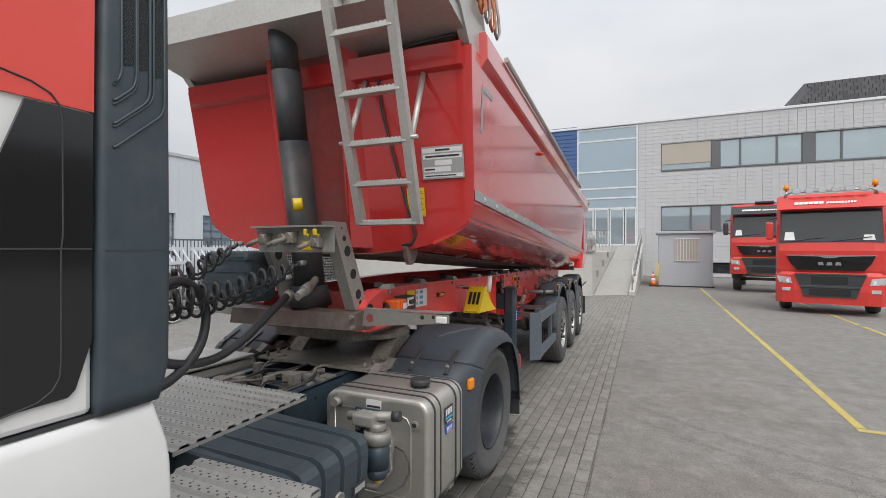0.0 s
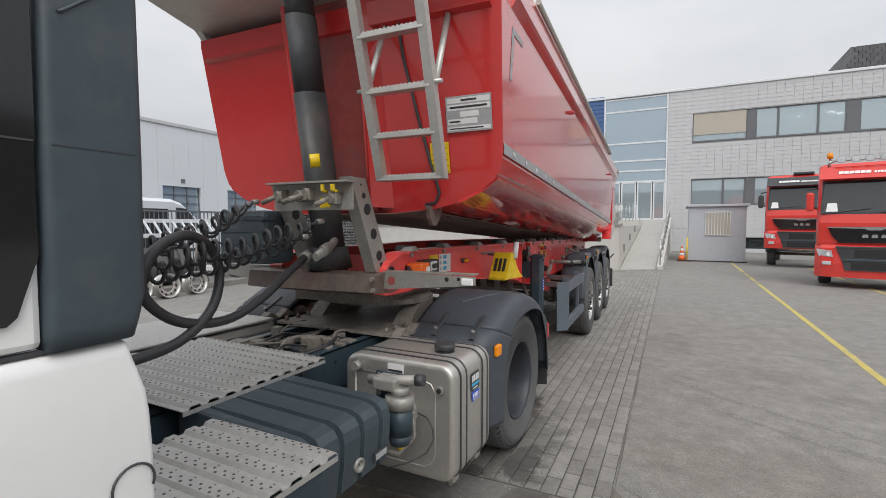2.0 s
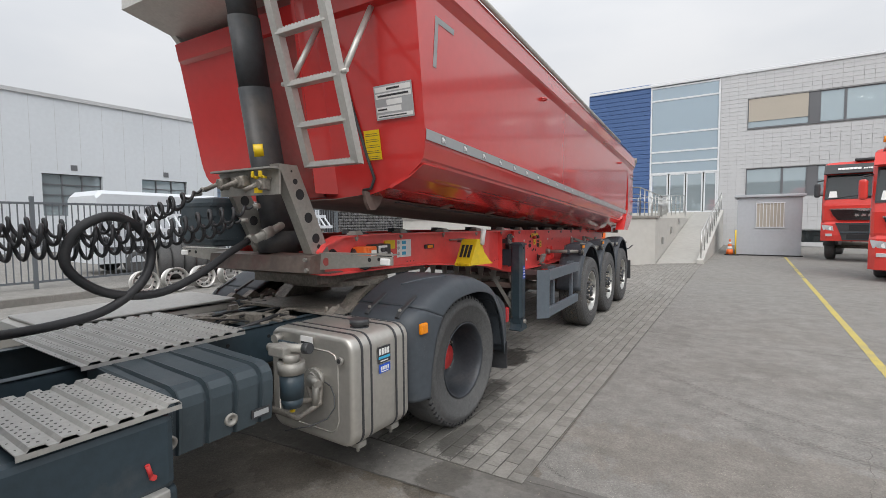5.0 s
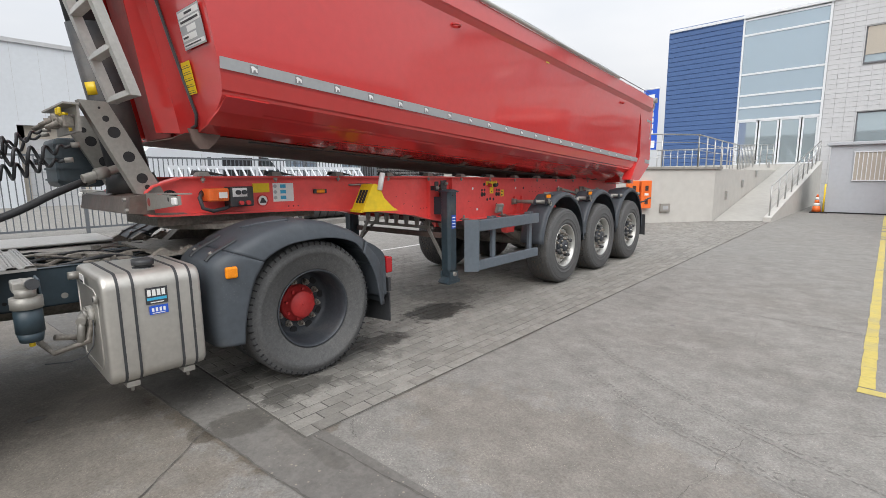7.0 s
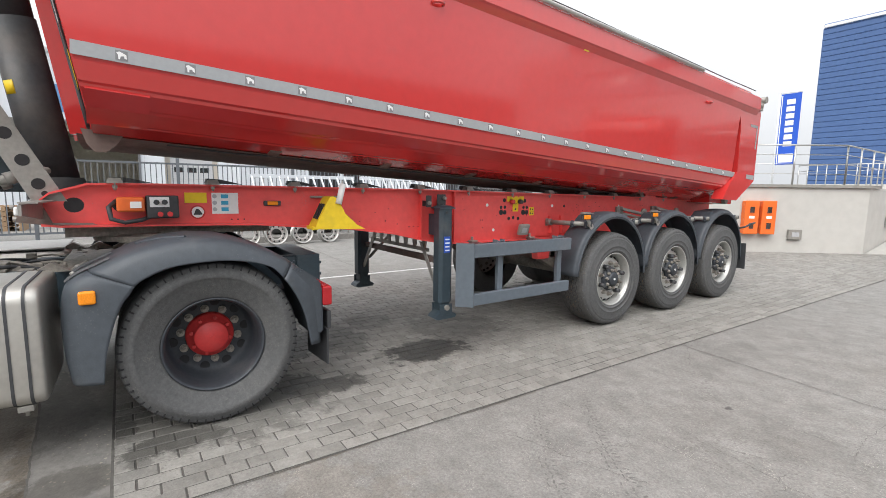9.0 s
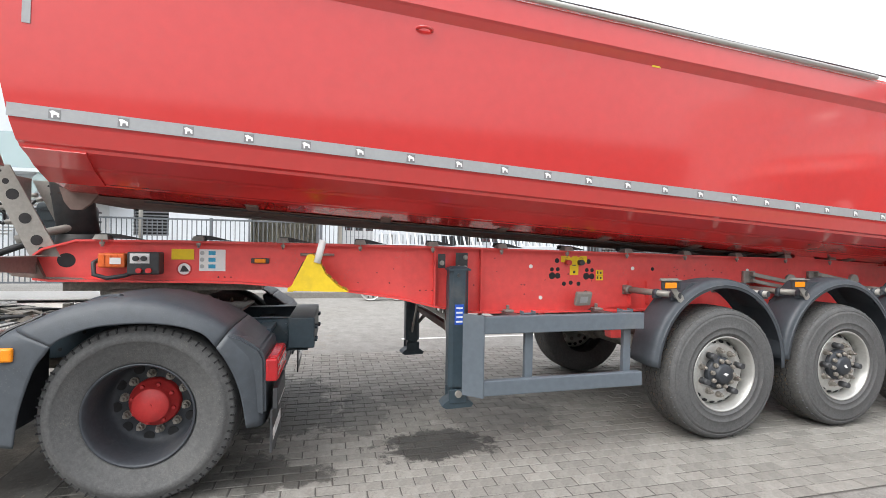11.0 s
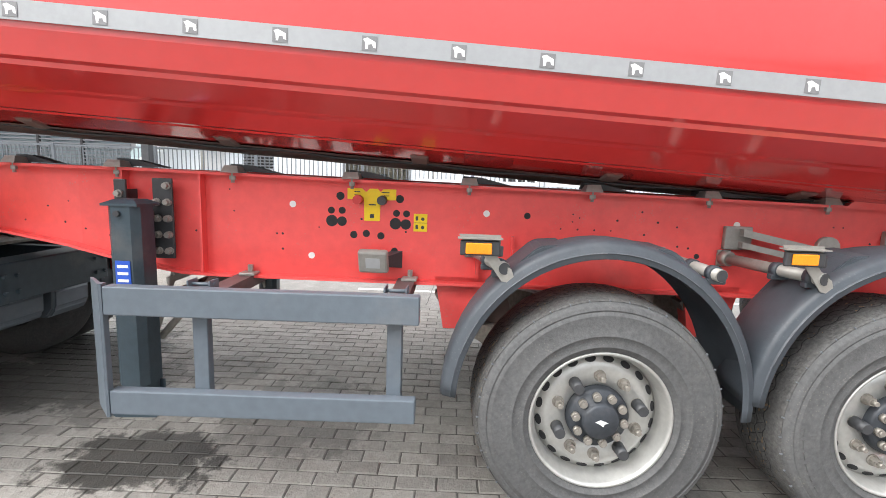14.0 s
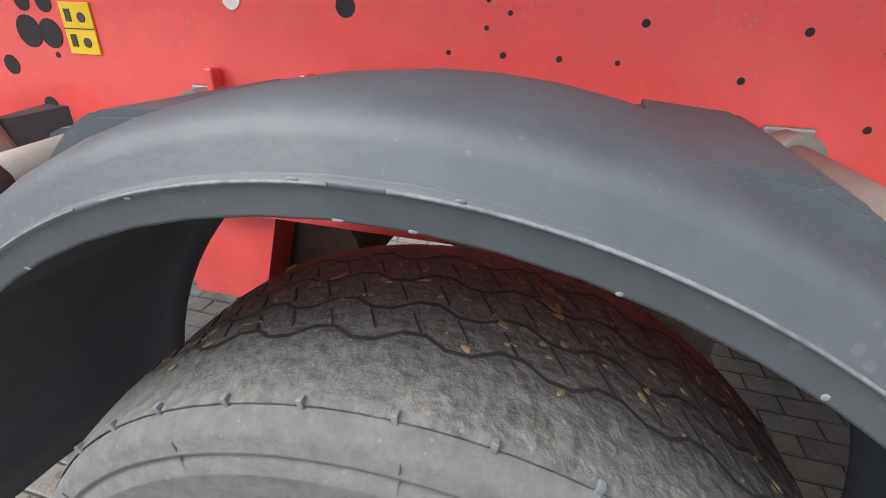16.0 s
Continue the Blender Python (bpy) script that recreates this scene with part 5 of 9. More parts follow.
# cable down the front wall
bm = bmesh.new()
pipe(bm, [(1.2, 2.863, 2.92), (0.9, 2.868, 2.9), (0.66, 2.876, 2.86), (0.58, 2.901, 2.75), (0.6, 2.956, 2.5), (0.68, 3.044, 2.1), (0.76, 3.121, 1.75), (0.80, 3.154, 1.6), (0.76, 3.169, 1.53), (0.68, 3.171, 1.52)], 0.011, 8)
tp("front_cable", bm, BLACK, body, "", True)

# ---- telescopic cylinder ----
C0, C1 = Vector((0.02, 2.98, 1.36)), Vector((-0.04, 2.68, 3.40))
bm = bmesh.new()
for f0, f1, r in ((0.0, 0.62, 0.135), (0.62, 0.86, 0.126), (0.86, 1.0, 0.118)):
    rod(bm, C0.lerp(C1, f0), C0.lerp(C1, f1), r, 28)
tp("hydraulic_cylinder", bm, CYL, None, "dark telescopic hydraulic cylinder with oily patches")
bm = bmesh.new()
turn = Matrix.Translation(C0.lerp(C1, 0.40)) @ Matrix.Rotation(radians(8.4), 4, "X")
sweep(bm, [[turn @ Vector((q * math.cos(radians(a)), q * math.sin(radians(a)), z)) for q, z in ((0.1355, -0.045), (0.1375, -0.045), (0.1375, 0.045), (0.1355, 0.045))] for a in range(-70, -33, 6)], True)
tp("cylinder_label", bm, STICKER_Y, None, "yellow label on the cylinder")
bm = bmesh.new()
sweep(bm, [[(0.19 * math.cos(a), 2.98 + 0.19 * math.sin(a), 1.40) for a in np.linspace(0, 2 * math.pi, 25)[:-1]], [(0.17 * math.cos(a), 2.955 + 0.155 * math.sin(a), 1.56) for a in np.linspace(0, 2 * math.pi, 25)[:-1]]], True)
tp("cylinder_foot", bm, CYL)

# ---- trailer frame ----
TOP = [(2.90, 1.40), (2.95, 1.445), (3.13, 1.508), (3.5, 1.512), (5.8, 1.497), (9.7, 1.425), (10.6, 1.38), (11.25, 1.33)]
BOT = [(11.25, 1.12), (10.6, 0.99), (9.2, 0.965), (6.15, 0.985), (5.95, 0.992), (5.65, 1.045), (5.37, 1.112), (4.96, 1.165), (4.17, 1.222), (3.0, 1.243), (2.90, 1.255)]


def top_z(y):
    return float(np.interp(y, [p[0] for p in TOP], [p[1] for p in TOP]))


def bot_z(y):
    q = sorted(BOT)
    return float(np.interp(y, [p[0] for p in q], [p[1] for p in q]))


def web_holes():
    """Round and slotted openings of the near web, drawn as dark discs: y, z, radius."""
    h = [(3.06, 1.375, 0.05), (3.30, 1.375, 0.052)]
    for y, z, r in ((6.75, 1.405, 0.021), (7.056, 1.399, 0.021), (6.703, 1.330, 0.018), (6.759, 1.331, 0.018), (7.040, 1.325, 0.018), (7.092, 1.324, 0.018),
                    (6.706, 1.276, 0.030), (6.758, 1.275, 0.025), (7.036, 1.271, 0.030), (7.089, 1.269, 0.027), (6.82, 1.207, 0.019), (6.885, 1.215, 0.019), (6.961, 1.205, 0.019), (7.033, 1.128, 0.018),
                    (7.716, 1.335, 0.017), (8.68, 1.078, 0.016), (8.61, 1.154, 0.014), (9.1, 1.02, 0.02)):
        h.append((y, z, r))
    return h


for side in (1, -1):
    bm = bmesh.new()
    ys = sorted({p[0] for p in TOP + BOT} | {2.90 + 0.25 * k for k in range(34) if 2.90 + 0.25 * k < 11.2})
    sweep(bm, [[(side * 0.655, y, bot_z(y)), (side * 0.67, y, bot_z(y)), (side * 0.67, y, top_z(y)), (side * 0.655, y, top_z(y))] for y in ys])
    web = tp("frame_beam", bm, RED_FRAME, None, "long red steel frame beam, dusty and scuffed")
    for nm in ("top_flange", "bottom_flange"):
        bm = bmesh.new()
        sg = 1 if nm == "top_flange" else -1
        at_z = top_z if sg > 0 else bot_z
        sec = [[(side * 0.60, y, at_z(y)), (side * 0.725, y, at_z(y)), (side * 0.725, y, at_z(y) + sg * 0.014), (side * 0.60, y, at_z(y) + sg * 0.014)] for y in ys]
        sweep(bm, sec)
        tp(nm, bm, RED_FRAME, web)
    if side == 1:
        # the web is not cut: black discs paint the shade inside its holes
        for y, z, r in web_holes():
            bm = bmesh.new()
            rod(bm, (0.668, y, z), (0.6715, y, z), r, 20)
            tp("hole_disc", bm, DARK, web)
        for y, z in ((6.505, 1.355), (7.505, 1.34), (6.60, 1.09), (8.80, 1.325)):
            bm = bmesh.new()
            rod(bm, (0.668, y, z), (0.673, y, z), 0.017, 14)
            tp("plug", bm, STICKER_W, web, "round pale plug in the web")
        rnd = random.Random(11)
        for y, z in [(4.0 + 0.045 * k, 1.255) for k in range(3)] + [(5.2, 1.30), (5.05, 1.22), (5.3, 1.22), (5.42, 1.19), (5.33, 1.33), (5.55, 1.16), (5.6, 1.16), (5.65, 1.16), (6.18, 1.42), (6.2, 1.31), (6.45, 1.20), (6.45, 1.12), (6.42, 1.20), (7.952, 1.351), (7.986, 1.334), (7.951, 1.312), (7.892, 1.274), (7.98, 1.274),
                     (8.067, 1.273), (8.153, 1.272), (8.182, 1.327), (8.326, 1.257), (8.392, 1.324), (8.307, 1.375), (8.493, 1.303), (8.505, 1.202), (8.562, 1.195), (8.566, 1.115), (8.508, 1.119), (6.86, 1.29), (7.09, 1.23), (7.06, 1.06), (6.64, 1.24), (6.05, 1.34), (6.0, 1.2), (9.45, 1.2), (9.5, 1.25), (9.3, 1.33), (9.35, 1.33), (9.6, 1.15), (9.9, 1.2)]:
            # small bolt holes, likewise only black discs for their shade
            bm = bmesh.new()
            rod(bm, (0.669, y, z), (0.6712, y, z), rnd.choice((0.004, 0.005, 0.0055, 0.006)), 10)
            tp("bolt_hole_disc", bm, DARK, web)
        # stiffeners
        for y in (5.66, 6.05, 7.465, 7.65):
            bm = bmesh.new()
            box(bm, 0.67, 0.72, y - 0.006, y + 0.006, bot_z(y) if y < 7 else 1.02, top_z(y) if y < 7 else 1.16)
            tp("stiffener", bm, RED_FRAME, web)
        for y in (3.27, 3.87, 4.47, 5.06, 5.64, 6.22, 6.82, 7.41, 8.03, 8.62, 9.22, 9.8):
            bm = bmesh.new()
            z = top_z(y)
            sweep(bm, [[(0.655, y - 0.045, z + 0.0145), (0.755, y - 0.045, z + 0.0145), (0.755, y + 0.045, z + 0.0145), (0.655, y + 0.045, z + 0.0145)], [(0.655, y - 0.032, z + 0.045), (0.735, y - 0.032, z + 0.05), (0.735, y + 0.032, z + 0.05), (0.655, y + 0.032, z + 0.045)]])
            rod(bm, (0.718, y, z - 0.035), (0.718, y, z + 0.03), 0.009, 8)
            rod(bm, (0.718, y, z - 0.02), (0.718, y, z), 0.016, 6)
            tp("flange_clamp", bm, GALV, web, "galvanised clamp with bolt")
            bm = bmesh.new()
            prism_x(bm, [(y - 0.04, z + 0.024), (y + 0.22, z + 0.018), (y + 0.06, z + 0.055), (y - 0.03, z + 0.06)], 0.60, 0.67)
            tp("rubber_block", bm, BLACK, web)
for y in (3.35, 4.4, 5.9, 7.2, 8.6, 9.9, 11.2):
    tp("crossmember", B(box, -0.655, 0.655, y - 0.05, y + 0.05, top_z(y) - 0.2, top_z(y) - 0.04), RED_DIRTY)
bm = bmesh.new()
rod(bm, (-1.05, 11.0, 1.40), (1.05, 11.0, 1.40), 0.05, 16)
for x in (-0.62, 0.62):
    prism_x(bm, [(10.55, 1.36), (11.2, 1.33), (11.1, 1.47), (10.9, 1.47)], x - 0.05, x + 0.05)
tp("tip_hinge", bm, GREASE)
bm = bmesh.new()
for x in (0.69,):
    prism_x(bm, [(9.3, top_z(9.3)), (9.62, top_z(9.62)), (9.5, top_z(9.5) + 0.09), (9.38, top_z(9.4) + 0.07)], x, x + 0.03)
tp("body_guide", bm, RED_FRAME)

# gooseneck plate, perforated bar and bracket
bm = bmesh.new()
sweep(bm, [[(-0.78, 2.76, 1.385), (0.72, 2.80, 1.385), (0.72, 2.90, 1.40), (-0.78, 2.90, 1.40)], [(-0.78, 2.74, 1.27), (0.72, 2.78, 1.27), (0.70, 2.96, 1.245), (-0.70, 2.96, 1.245)], [(-0.5, 2.95, 1.225), (0.5, 2.97, 1.225), (0.6, 3.7, 1.225), (-0.6, 3.7, 1.225)]])
tp("coupling_plate", bm, SKID, None, "grimy bare steel skid plate with traces of red paint")
bm = bmesh.new()
box(bm, -0.55, 0.55, 3.0, 4.3, 1.15, 1.232)
tp("kingpin_plate", bm, GREASE)
for side in (1, -1):
    bm = bmesh.new()
    prism_pts = [(side * 0.70, 1.283), (side * 1.38, 1.345), (side * 1.38, 1.40), (side * 0.70, 1.402)]
    sweep(bm, [[(x, 2.9000, z) for x, z in prism_pts], [(x, 2.9150, z) for x, z in prism_pts]])
    for za, zb in ((1.400, 1.408),):
        sweep(bm, [[(side * 0.70, 2.9000, za), (side * 1.38, 2.9000, za + 0.008), (side * 1.38, 2.9000, zb + 0.008), (side * 0.70, 2.9000, zb)], [(side * 0.70, 2.9800, za), (side * 1.38, 2.9800, za + 0.008), (side * 1.38, 2.9800, zb + 0.008), (side * 0.70, 2.9800, zb)]])
    bar = tp("lamp_bar", bm, GALV, None, "perforated grey steel lamp bar")
    # uncut bar: dirty red discs, then black ones, coloured as shaded openings
    for k in range(7):
        x = side * (0.77 + 0.083 * k)
        r = 0.03 - 0.003 * k
        bm = bmesh.new()
        rod(bm, (x, 2.8960, 1.345 + 0.006 * k), (x, 2.8995, 1.345 + 0.006 * k), max(r, 0.012), 14)
        tp("hole_disc", bm, RED_DIRTY if k < 3 else DARK, bar)
    bm = bmesh.new()
    box(bm, side * 1.29 if side > 0 else -1.37, side * 1.37 if side > 0 else -1.29, 2.8800, 2.9000, 1.345, 1.39, 0.008)
    tp("position_lamp", bm, STICKER_W, bar, "small white position lamp")
for x, s2, nm in ((0.74, 1, "bolt"),):
    for y, z in ((2.775, 1.365), (2.785, 1.29)):
        bm = bmesh.new()
        rod(bm, (0.70, y, z), (0.70, y - 0.02, z), 0.016, 6)
        tp("bolt", bm, GALV)


def bracket(x0, x1, ybase, ytop, ztop):
    bm = bmesh.new()
    yb = ybase
    prism_x(bm, [(yb, 1.40), (yb + 0.17, 1.40), (ytop + 0.16, ztop), (ytop, ztop)], x0, x0 + 0.012)
    prism_x(bm, [(yb, 1.40), (yb + 0.012, 1.40), (ytop + 0.012, ztop), (ytop, ztop)], x0, x1)
    br = tp("bracket_upright", bm, GALV, None, "perforated grey steel bracket upright")
    # the upright stays solid; dark discs on both faces stand for shaded holes
    for f, r in ((0.08, 0.018), (0.18, 0.036), (0.42, 0.037), (0.68, 0.038), (0.82, 0.020), (0.93, 0.008)):
        y = yb + 0.09 + (ytop - yb) * f
        z = 1.40 + (ztop - 1.40) * f
        bm = bmesh.new()
        rod(bm, (max(x0, x0 + 0.012) + 0.0005, y, z), (x0 + 0.0135, y, z), r, 16)
        rod(bm, (x0 - 0.0015, y, z), (x0 - 0.0005, y, z), r, 16)
        tp("hole_disc", bm, DARK, br)


bracket(0.66, 0.58, 2.86, 2.58, 2.02)
bracket(-0.20, -0.26, 2.86, 2.58, 1.98)
bm = bmesh.new()
sweep(bm, [[(-0.19, 2.560, 1.815), (0.70, 2.560, 1.815), (0.70, 2.560, 1.98), (-0.19, 2.560, 1.98)], [(-0.19, 2.575, 1.815), (0.70, 2.575, 1.815), (0.70, 2.575, 1.98), (-0.19, 2.575, 1.98)]])
box(bm, -0.20, 0.71, 2.490, 2.575, 1.98, 1.992)
coup = tp("connection_panel", bm, GALV, None, "grey panel with air and electric couplings")
for x, z, k in ((-0.06, 1.91, 0), (0.20, 1.91, 1), (0.28, 1.92, 2), (0.58, 1.89, 3)):
    bm = bmesh.new()
    rod(bm, (x, 2.560, z), (x, 2.485, z - 0.01), 0.036 if k < 3 else 0.028, 14)
    rod(bm, (x - 0.02, 2.490, z - 0.01), (x - 0.10, 2.430, z - 0.05), 0.016, 10)
    box(bm, x - 0.042, x + 0.042, 2.500, 2.560, z - 0.045, z + 0.03, 0.008)
    box(bm, x - 0.055, x + 0.055, 2.540, 2.560, z + 0.02, z + 0.038, 0.004)
    tp("coupling", bm, GREASE, coup, "dusty brake coupling head")
for x in (0.50, 0.61):
    bm = bmesh.new()
    box(bm, x - 0.022, x + 0.010, 2.480, 2.498, 1.925, 1.968, 0.007)
    rod(bm, (x, 2.498, 1.93), (x, 2.53, 1.925), 0.010, 8)
    tp("coupling_tap", bm, YELLOW, coup, "yellow coupling tap")
bm = bmesh.new()
box(bm, 0.38, 0.50, 2.556, 2.560, 1.83, 1.89)
tp("coupling_label", bm, STICKER_Y, coup)
bm = bmesh.new()
box(bm, -0.85, -0.33, 2.55, 2.85, 1.45, 1.82, 0.04)
for k in range(4):
    box(bm, -0.855, -0.32, 2.545, 2.855, 1.50 + 0.085 * k, 1.515 + 0.085 * k)
tp("document_box", bm, PLASTIC, None, "dark plastic storage box behind the bracket")
# pump pipe into the cylinder
bm = bmesh.new()
pipe(bm, [(0.06, 3.0, 1.62), (0.14, 2.90, 1.60), (0.205, 2.80, 1.57), (0.24, 2.62, 1.51)], 0.032, 12)
rod(bm, (0.21, 2.78, 1.565), (0.225, 2.70, 1.54), 0.042, 12)
tp("pressure_pipe", bm, GALV, None, "grey hydraulic pressure pipe with coupling")


# wheels
def trailer_wheel(y, side):
    w = new("wheel")
    w.parent = trailer
    w.matrix_basis = pose(side * 1.037, y - 8.015, 0.508, 0, 0, 0 if side > 0 else 180)
    tagged(w, "trailer wheel with a silver rim and dusty tyre")
    return w


def wheel_parts(w, R=0.542, width=0.385, rim=RIM_SILVER, dark_hub=True):
    h = width / 2
    prof = [(R * 0.545, 0.03 - h), (R * 0.60, -h), (R * 0.78, -h - 0.012), (R * 0.93, -h + 0.012), (R * 0.955, -h + 0.022)]
    side_wall = [(R * 0.966, h - 0.028), (R * 0.957, h - 0.014), (R * 0.944, h - 0.006), (R * 0.930, h - 0.001), (R * 0.918, h - 0.001), (R * 0.912, h + 0.002), (R * 0.906, h + 0.002), (R * 0.902, h - 0.0005),
                 (R * 0.896, h - 0.0005), (R * 0.893, h + 0.002), (R * 0.872, h + 0.004), (R * 0.870, h + 0.0052), (R * 0.864, h + 0.0055), (R * 0.858, h + 0.0048), (R * 0.80, h + 0.010), (R * 0.715, h + 0.009), (R * 0.712, h + 0.0102), (R * 0.706, h + 0.0102), (R * 0.703, h + 0.0082), (R * 0.625, h + 0.001), (R * 0.622, h + 0.003), (R * 0.615, h + 0.0025), (R * 0.612, h - 0.001), (R * 0.575, h - 0.008), (R * 0.545, h - 0.03)]
    bm = bmesh.new()
    lathe_x(bm, side_wall, 0, 0, 0, 96)
    lathe_x(bm, prof, 0, 0, 0, 72)
    t = part("tyre", bm, RUBBER, w, "worn dusty truck tyre")
    bm = bmesh.new()
    lathe_x(bm, [(R * 0.955, -h + 0.022), (R * 0.985, -h + 0.05), (R, -h + 0.10), (R, h - 0.11), (R * 0.996, h - 0.085), (R * 0.988, h - 0.058), (R * 0.979, h - 0.037), (R * 0.971, h - 0.025), (R * 0.967, h - 0.024), (R * 0.966, h - 0.028)], 0, 0, 0, 96)
    tread = part("tread", bm, TREAD, t, "dark scuffed tread with dried mud")
    rnd = random.Random(21)
    bm = bmesh.new()
    for i in range(420):
        a, x = rnd.uniform(0, 2 * math.pi), rnd.gauss(0.0, 0.06)
        if abs(x) > 0.115:
            continue
        q = rnd.uniform(0.0015, 0.0055)
        bmesh.ops.create_icosphere(bm, subdivisions=1, radius=1, matrix=Matrix.Rotation(a, 4, "X") @ Matrix.Translation((x, 0, R)) @ Matrix.Rotation(rnd.uniform(0, 3), 4, "Z") @ Matrix.Diagonal((q * rnd.uniform(0.8, 2.6), q, q * 0.45, 1)))
    tagged(part("mud_clod", bm, MUD, tread), kind="stuff")
    # notches along the shoulder ledge, radial mould lines and raised plain bars on the sidewall
    bm = bmesh.new()
    for i in range(40):
        bmesh.ops.transform(bm, matrix=Matrix.Rotation(2 * math.pi * (i + rnd.uniform(-0.08, 0.08)) / 40, 4, "X") @ Matrix.Translation((h - 0.0245, 0, R * 0.970)), verts=box(bm, -0.006, 0.0025, -0.003, 0.003, -0.006, 0.006, 0.001))
    tagged(part("shoulder_notch", bm, RUBBED_LIT, tread), kind="stuff")
    bm = bmesh.new()
    for i in range(14):
        c, q = math.cos(2 * math.pi * i / 14 + 0.2), math.sin(2 * math.pi * i / 14 + 0.2)
        rod(bm, (h + 0.0035, R * 0.865 * c, R * 0.865 * q), (h - 0.0005, R * 0.932 * c, R * 0.932 * q), 0.0010, 5)
    tagged(part("mould_line", bm, RUBBER, t), kind="stuff")
    for a0 in (0.35, 3.5):
        for i in range(6):
            bm = bmesh.new()
            a1 = a0 + 0.125 * i
            sweep(bm, [[(h + e, rr * math.cos(a1 + da), rr * math.sin(a1 + da)) for rr, da in ((R * 0.745, 0.0), (R * 0.745, 0.085), (R * 0.835, 0.085), (R * 0.835, 0.0))] for e in (0.004, 0.0104)])
            part("raised_bar", bm, RUBBER, t)
    # grooves and shoulder nicks
    bm = bmesh.new()
    for o in (-0.085, -0.03, 0.03, 0.085):
        lo, hi = [], []
        for i in range(144):
            a, wob = 2 * math.pi * i / 144, 0.008 * (1 if (i // 2) % 2 else -1)
            for lst, off in ((lo, -0.0028), (hi, 0.0028)):
                lst.append(bm.verts.new((o + off + wob, (R + 0.0015) * math.cos(a), (R + 0.0015) * math.sin(a))))
        for i in range(144):
            bm.faces.new((lo[i], lo[(i + 1) % 144], hi[(i + 1) % 144], hi[i]))
    for i in range(72):
        for o, w2 in ((-0.058, 0.018), (0.0, 0.020), (0.058, 0.018)):
            a = 2 * math.pi * (i + 0.3 * (o > 0)) / 72
            bmesh.ops.transform(bm, matrix=Matrix.Rotation(a, 4, "X") @ Matrix.Translation((o, 0, R)) @ Matrix.Rotation(0.5, 4, "Z"), verts=box(bm, -w2, w2, -0.0014, 0.0014, -0.004, 0.0012))
    tagged(part("groove", bm, DARK, tread), kind="stuff")
    # rim with a bright outer lip, a deep well and a disc with twenty openings at its edge
    bm = bmesh.new()
    lathe_x(bm, [(R * 0.560, h - 0.028), (R * 0.572, h - 0.010), (R * 0.566, h - 0.004), (R * 0.548, h - 0.008), (R * 0.540, h - 0.022), (R * 0.515, h - 0.05), (R * 0.505, h - 0.075), (R * 0.500, h - 0.150)], 0, 0, 0, 64)
    rm = part("rim", bm, rim, w)
    bm = bmesh.new()
    lathe_x(bm, [(R * 0.506, h - 0.118), (R * 0.497, h - 0.105), (R * 0.435, h - 0.076), (R * 0.40, h - 0.070), (R * 0.36, h - 0.072), (R * 0.26, h - 0.074), (R * 0.25, h - 0.082), (0.01, h - 0.082)], 0, 0, 0, 64)
    dc = part("disc", bm, rim, rm, "silver wheel disc")
    hole_disc = nut = None
    for i in range(20):
        a = 2 * math.pi * (i + 0.5) / 20
        m = Matrix.Rotation(a, 4, "X") @ Matrix.Translation((h - 0.091, 0, R * 0.467)) @ Matrix.Rotation(radians(-41), 4, "Y")
        if hole_disc is None:
            q = bmesh.new()
            sweep(q, [[(o, 0.024 * math.cos(2 * math.pi * j / 14), 0.016 * math.sin(2 * math.pi * j / 14)) for j in range(14)] for o in (-0.012, 0.0025)])
            x = part("hand_hole", q, DARK, rm)
            hole_disc = x.data
        else:
            x = new("hand_hole", hole_disc)
            x.parent = rm
        x.matrix_basis = m
    for i in range(10):
        a = 2 * math.pi * i / 10
        m = Matrix.Rotation(a, 4, "X") @ Matrix.Translation((h - 0.074, 0, R * 0.335))
        if nut is None:
            q = bmesh.new()
            rod(q, (0, 0, 0), (0.010, 0, 0), 0.026, 14)
            rod(q, (0.010, 0, 0), (0.036, 0, 0), 0.0205, 6)
            rod(q, (0.036, 0, 0), (0.058, 0, 0), 0.011, 8)
            x = part("wheel_nut", q, NUT, rm)
            nut = x.data
        else:
            x = new("wheel_nut", nut)
            x.parent = rm
        x.matrix_basis = m
    for i in (1, 3, 6, 8):
        a = 2 * math.pi * i / 10
        y, z = -R * 0.335 * math.sin(a), R * 0.335 * math.cos(a)
        part("nut_cap", B(rod, (h - 0.066, y, z), (h + 0.004, y, z), 0.027, 12, 0.023), BLACK, rm)
    bm = bmesh.new()
    lathe_x(bm, [(R * 0.250, h - 0.082), (R * 0.248, h - 0.05), (R * 0.225, h - 0.036), (R * 0.15, h - 0.030), (R * 0.145, h - 0.004), (R * 0.128, h + 0.004), (0.004, h + 0.006)], 0, 0, 0, 36)
    hb = part("hub", bm, RIM_DARK, w, "dark hub cap ringed by bolts")
    bolt = None
    for i in range(10):
        a = 2 * math.pi * (i + 0.3) / 10
        m = Matrix.Rotation(a, 4, "X") @ Matrix.Translation((h - 0.034, 0, R * 0.195))
        if bolt is None:
            q = bmesh.new()
            rod(q, (0, 0, 0), (0.022, 0, 0), 0.0185, 10)
            rod(q, (0.022, 0, 0), (0.030, 0, 0), 0.012, 10)
            x = part("hub_bolt", q, NUT, hb)
            bolt = x.data
        else:
            x = new("hub_bolt", bolt)
            x.parent = hb
        x.matrix_basis = m
    bm = bmesh.new()
    prism_x(bm, [(-0.028, 0.004), (-0.006, 0.014), (0.028, 0.002), (0.012, -0.004), (0.006, -0.016), (-0.008, -0.006)], h + 0.006, h + 0.008)
